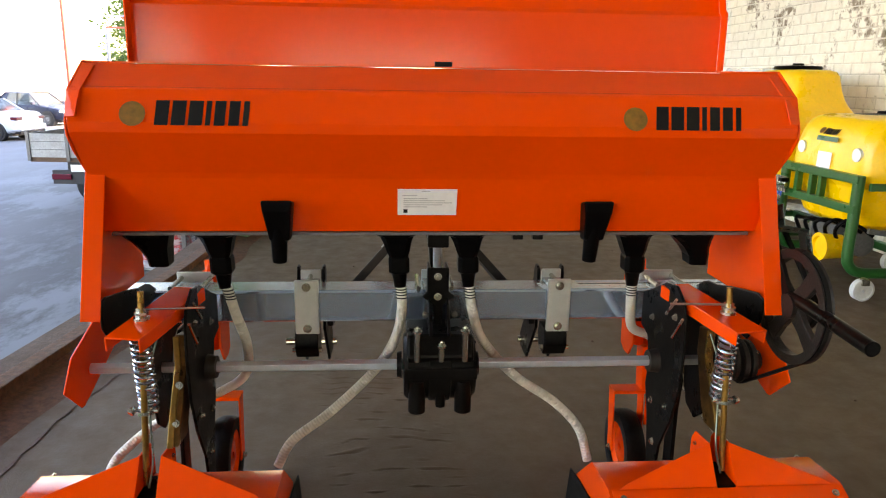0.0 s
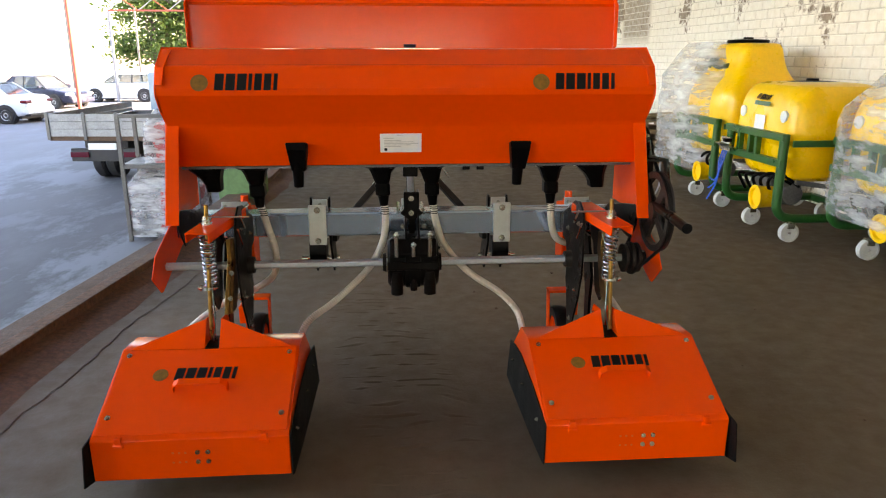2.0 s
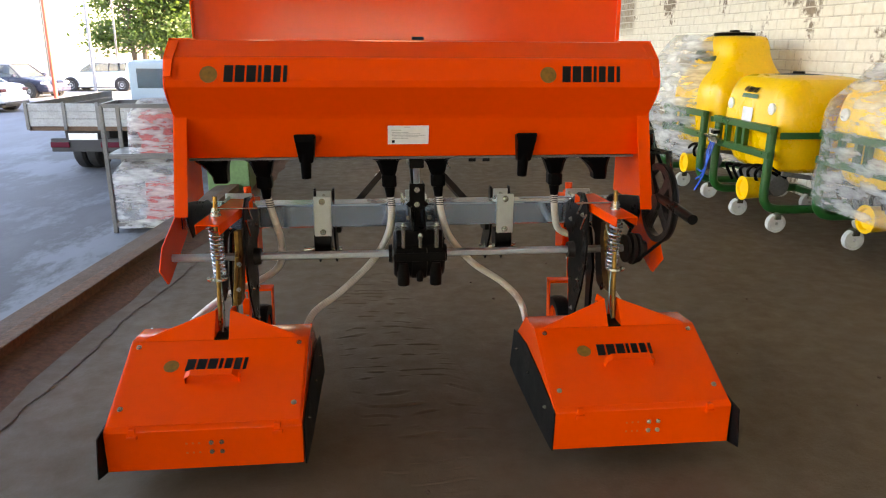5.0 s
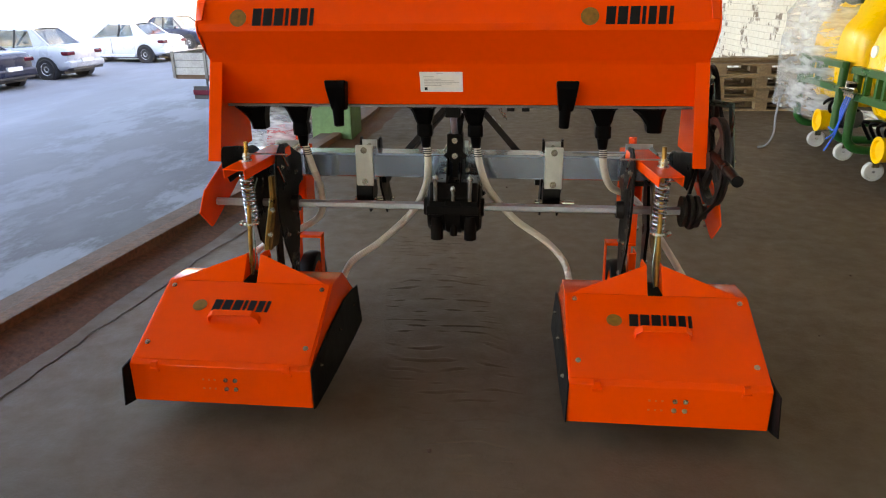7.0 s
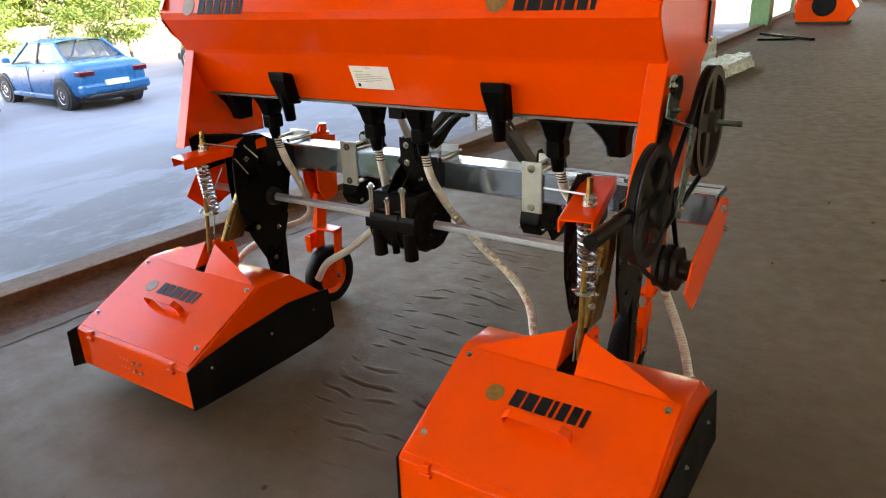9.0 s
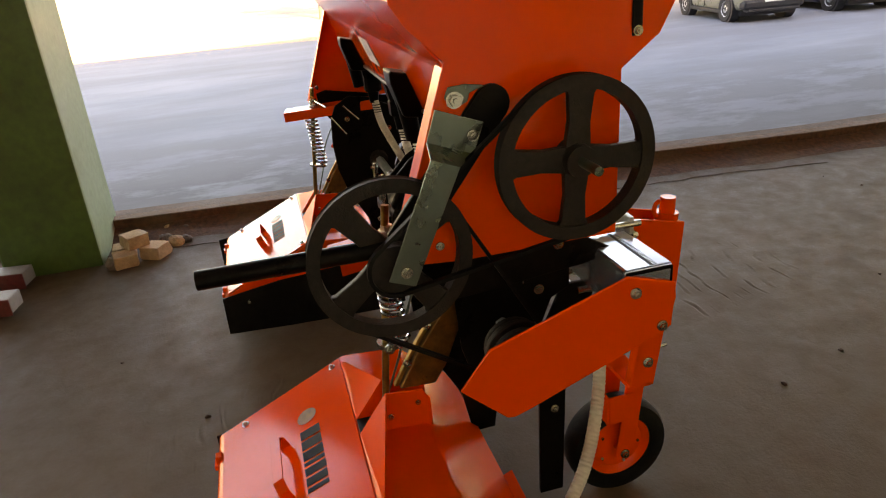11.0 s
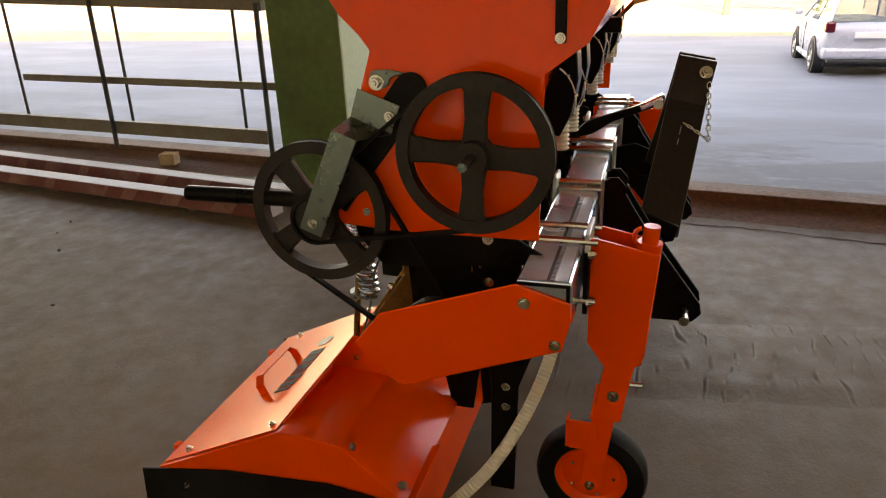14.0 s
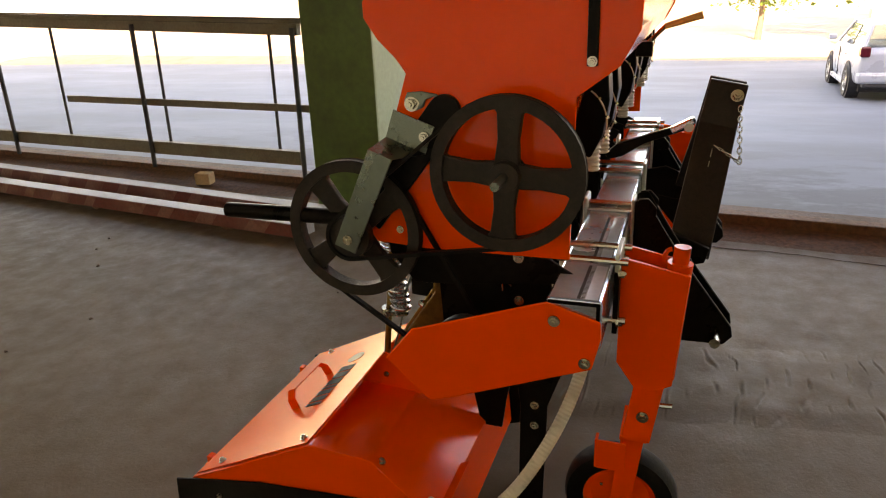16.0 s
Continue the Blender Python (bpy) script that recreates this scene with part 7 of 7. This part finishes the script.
for z in (0.14, 1.03):
    part("deck", box(B(), -0.43, 0.43, -0.33, 0.33, z, z + 0.01), GREYSTEEL, sti)
    bm = box(B(), -0.05, 0.40, -0.28, 0.28, z + 0.011, z + 0.52)
    bmesh.ops.subdivide_edges(bm, edges=bm.edges, cuts=4, use_grid_fill=True)
    for v in bm.verts:
        v.co += Vector((1, 1, 0)) * 0.05 * noise.noise(v.co * 4 + Vector((z, 0, 0)))
    part("packed_machine", bm, REDCLOTH, sti, "red machine packed in film", smooth=True)
part("film", loose_film(B(), -0.52, 0.52, -0.40, 0.40, 0.06, 0.98, 14), FILM, sti, "clear stretch film round the lower shelf", smooth=True)
part("film", loose_film(B(), -0.22, 0.46, -0.33, 0.33, 1.03, 1.72, 15), FILM, sti, "clear stretch film round the upper load", smooth=True)

# dirt verge, stone wall, poles, gantry and trees behind the cars
bm = B()
rows = []
for i in range(60):
    y = -60 + i * 2.4
    rows.append([(-21.5 + 1.2 * noise.noise(Vector((y * 0.1, 0, 0))), y, Z - 0.05), (-23.0, y, Z + 0.18 + 0.14 * noise.noise(Vector((y * 0.35, 1, 0)))), (-25.0, y, Z + 0.30 + 0.2 * noise.noise(Vector((y * 0.3, 5, 0)))), (-29.0, y, Z - 0.05)])
sheet(bm, rows, 0.05)
tagged(part("verge", bm, SAND, smooth=True), "low tan dirt verge beyond the yard", "verge", kind="structure")
wall = thing("stone_wall", "low pale stone wall behind the parked cars", "stone wall")
random.seed(21)
for j in range(4):
    y = 5.2 + random.uniform(0, 0.4)
    while y < 24:
        l, hh = random.uniform(0.45, 0.95), 0.34
        bm = box(B(), -22.35, -21.95 + random.uniform(-0.04, 0.06), y, y + l - 0.03, Z + 0.35 * j, Z + 0.35 * j + hh)
        part("stone", bm, STONE, wall)
        y += l


def tree(m, label, H=7.5, leaves=2600, seed=1, spread=2.6):
    t = thing("tree", label, "tree", "trees behind the yard", m=m)
    rnd = random.Random(seed)
    bm = B()
    trunk = spline([(0, 0, 0), (0.08, 0.05, H * 0.22), (0.0, 0.15, H * 0.42), (0.1, 0.1, H * 0.62), (0.05, 0, H * 0.85)], 5)
    n = len(trunk)
    sweep(bm, trunk, lambda i: 0.20 * (1 - 0.8 * i / n), 10)
    tips = []
    for k in range(16):
        b0 = trunk[int(n * rnd.uniform(0.28, 0.85))]
        a = 2 * math.pi * k / 16 * 2.6
        tip = b0 + Vector((math.cos(a) * spread * rnd.uniform(0.5, 1.0), math.sin(a) * spread * rnd.uniform(0.5, 1.0), rnd.uniform(0.3, 1.9)))
        mid = b0.lerp(tip, 0.5) + Vector((0, 0, 0.25))
        sweep(bm, spline([b0, mid, tip], 4), lambda i: 0.055 * (1 - 0.1 * i), 6)
        tips += [tip, mid.lerp(tip, 0.5)]
    part("trunk", bm, BARK, t, "rough brown trunk with limbs", smooth=True)
    bm = B()
    for k in range(leaves):
        c = rnd.choice(tips)
        p = c + Vector((rnd.gauss(0, 0.55), rnd.gauss(0, 0.55), rnd.gauss(0, 0.42)))
        s = rnd.uniform(0.06, 0.14)
        u = Vector((rnd.uniform(-1, 1), rnd.uniform(-1, 1), rnd.uniform(-0.7, 0.7))).normalized()
        w = u.cross(Vector((rnd.uniform(-1, 1), rnd.uniform(-1, 1), rnd.uniform(-1, 1)))).normalized()
        bm.faces.new([bm.verts.new(q) for q in (p - u * s * 1.5, p + w * s * 0.7, p + u * s * 1.5, p - w * s * 0.7)])
    part("crown", bm, LEAF, t, "loose green leafy crown")
    return t


t1 = tree(pose(-25.5, 11.0, Z), "broad green tree behind the yard", 7.0, 3600, 1)
t2 = tree(pose(-27.0, 19.0, Z), "broad green tree in sunlight behind the yard", 8.5, 3600, 2, 3.2)
for x, y, a, sc in ((-26.0, 15.0, 40, 0.9), (-27.5, 7.2, 130, 0.8), (-25.0, 23.5, 200, 0.9), (-29.0, 12.5, 300, 1.2), (-30, 3.0, 80, 0.7)):
    copy_thing(t1, pose(x, y, Z, 0, 0, a) @ Matrix.Scale(sc, 4))
for x, y, a, sc in ((-23.6, 9.4, 15, 0.56), (-24.4, 12.2, 75, 0.60), (-23.8, 14.4, 150, 0.55), (-24.6, 16.8, 215, 0.62), (-23.9, 19.2, 280, 0.56), (-24.5, 21.8, 330, 0.60), (-24.2, 25.0, 110, 0.58), (-14.6, 43.0, 60, 0.95), (-12.6, 43.6, 190, 1.0), (-10.8, 44.6, 260, 0.9)):
    copy_thing(t1, pose(x, y, Z, 0, 0, a) @ Matrix.Scale(sc, 4))
for x, y, a, sc in ((-21.2, 8.6, 50, 0.34), (-21.4, 11.6, 140, 0.30), (-21.1, 13.3, 230, 0.38), (-21.5, 16.9, 310, 0.32), (-21.3, 20.4, 20, 0.36)):
    copy_thing(t1, pose(x, y, Z, 0, 0, a) @ Matrix.Scale(sc, 4))
for x, y, a, sc in ((-13.2, 44.0, 30, 1.25), (-10.2, 46.0, 160, 1.3), (-16.0, 50.0, 250, 1.2), (-7.0, 52.0, 80, 1.3)):
    copy_thing(t2, pose(x, y, Z, 0, 0, a) @ Matrix.Scale(sc, 4))
for x, y, h, mt, r, nm in ((-14.4, 31.0, 6.5, REDPOLE, 0.09, "faded red steel pole beside the road"), (-17.5, 38.0, 7.0, GREYSTEEL, 0.08, "thin grey lamp pole beside the road"), (-14.6, 40.0, 5.0, GREYSTEEL, 0.07, "thin grey pole beside the road")):
    b = thing("pole", nm, "pole", "roadside poles", m=pose(x, y, Z))
    part("shaft", cyl(B(), (0, 0, 0), (0.05, 0, h), r, r * 0.8, 12), mt, b, smooth=True)
gan = thing("gantry", "red and white lattice beam across the far road", "gantry", m=pose(-14.5, 36.0, Z))
for dz in (0.0, 0.55):
    part("chord", bar(B(), (0, 0, 4.6 + dz), (9, 0, 4.6 + dz), 0.08, 0.08), REDPOLE if dz == 0 else BOOMWHITE, gan)
for k in range(12):
    part("lattice", bar(B(), (k * 0.75, 0, 4.6 + 0.55 * (k % 2)), (k * 0.75 + 0.75, 0, 4.6 + 0.55 * ((k + 1) % 2)), 0.04, 0.04), REDPOLE if k % 2 else BOOMWHITE, gan)
for x in (0.0, 9.0):
    part("leg", box(B(), x - 0.06, x + 0.06, -0.06, 0.06, 0, 4.5598), BOOMWHITE, gan)

# ---------------------------------------------------------------- pieces of the brick wall
wall_e = bpy.data.objects["wall_east"]
BW, BH, GAP = 0.250, 0.088, 0.012


def brick_mesh(l):
    bm = box(B(), 0, 0.022, 0, l, 0, BH)
    bmesh.ops.bevel(bm, geom=[e for e in bm.edges if all(v.co.x < 0.001 for v in e.verts)], offset=0.005, segments=1, affect="EDGES")
    me = bpy.data.meshes.new("brick")
    bm.to_mesh(me)
    bm.free()
    me.materials.append(BRICK)
    return me


full = brick_mesh(BW)
random.seed(31)
rest = B()
row = 0
z = 0.0
while z < 3.4:
    y = -6.0 + (0.131 if row % 2 else 0.0)
    while y < 16.0:
        x = X_WALL + 0.005 + random.uniform(-0.003, 0.003)
        if 3.6 < y < 7.6 and 1.15 < z < 2.4:
            o = new("brick", full)
            o.parent = wall_e
            o.location = (x, y, z)
        elif y > -2:
            d = random.uniform(-0.002, 0.002)
            x1 = X_WALL + 0.0115
            v = [rest.verts.new(q) for q in ((x, y + 0.004, z + 0.004 + d), (x, y + BW - 0.004, z + 0.004 + d), (x, y + BW - 0.004, z + BH - 0.004), (x, y + 0.004, z + BH - 0.004), (x1, y, z), (x1, y + BW, z), (x1, y + BW, z + BH), (x1, y, z + BH))]
            for f in ((3, 2, 1, 0), (0, 1, 5, 4), (1, 2, 6, 5), (2, 3, 7, 6), (3, 0, 4, 7)):
                rest.faces.new([v[i] for i in f])
        y += BW + GAP
    z += BH + GAP
    row += 1
ob = part("bricks", rest, BRICK, wall_e)
ob["kind"] = "stuff"
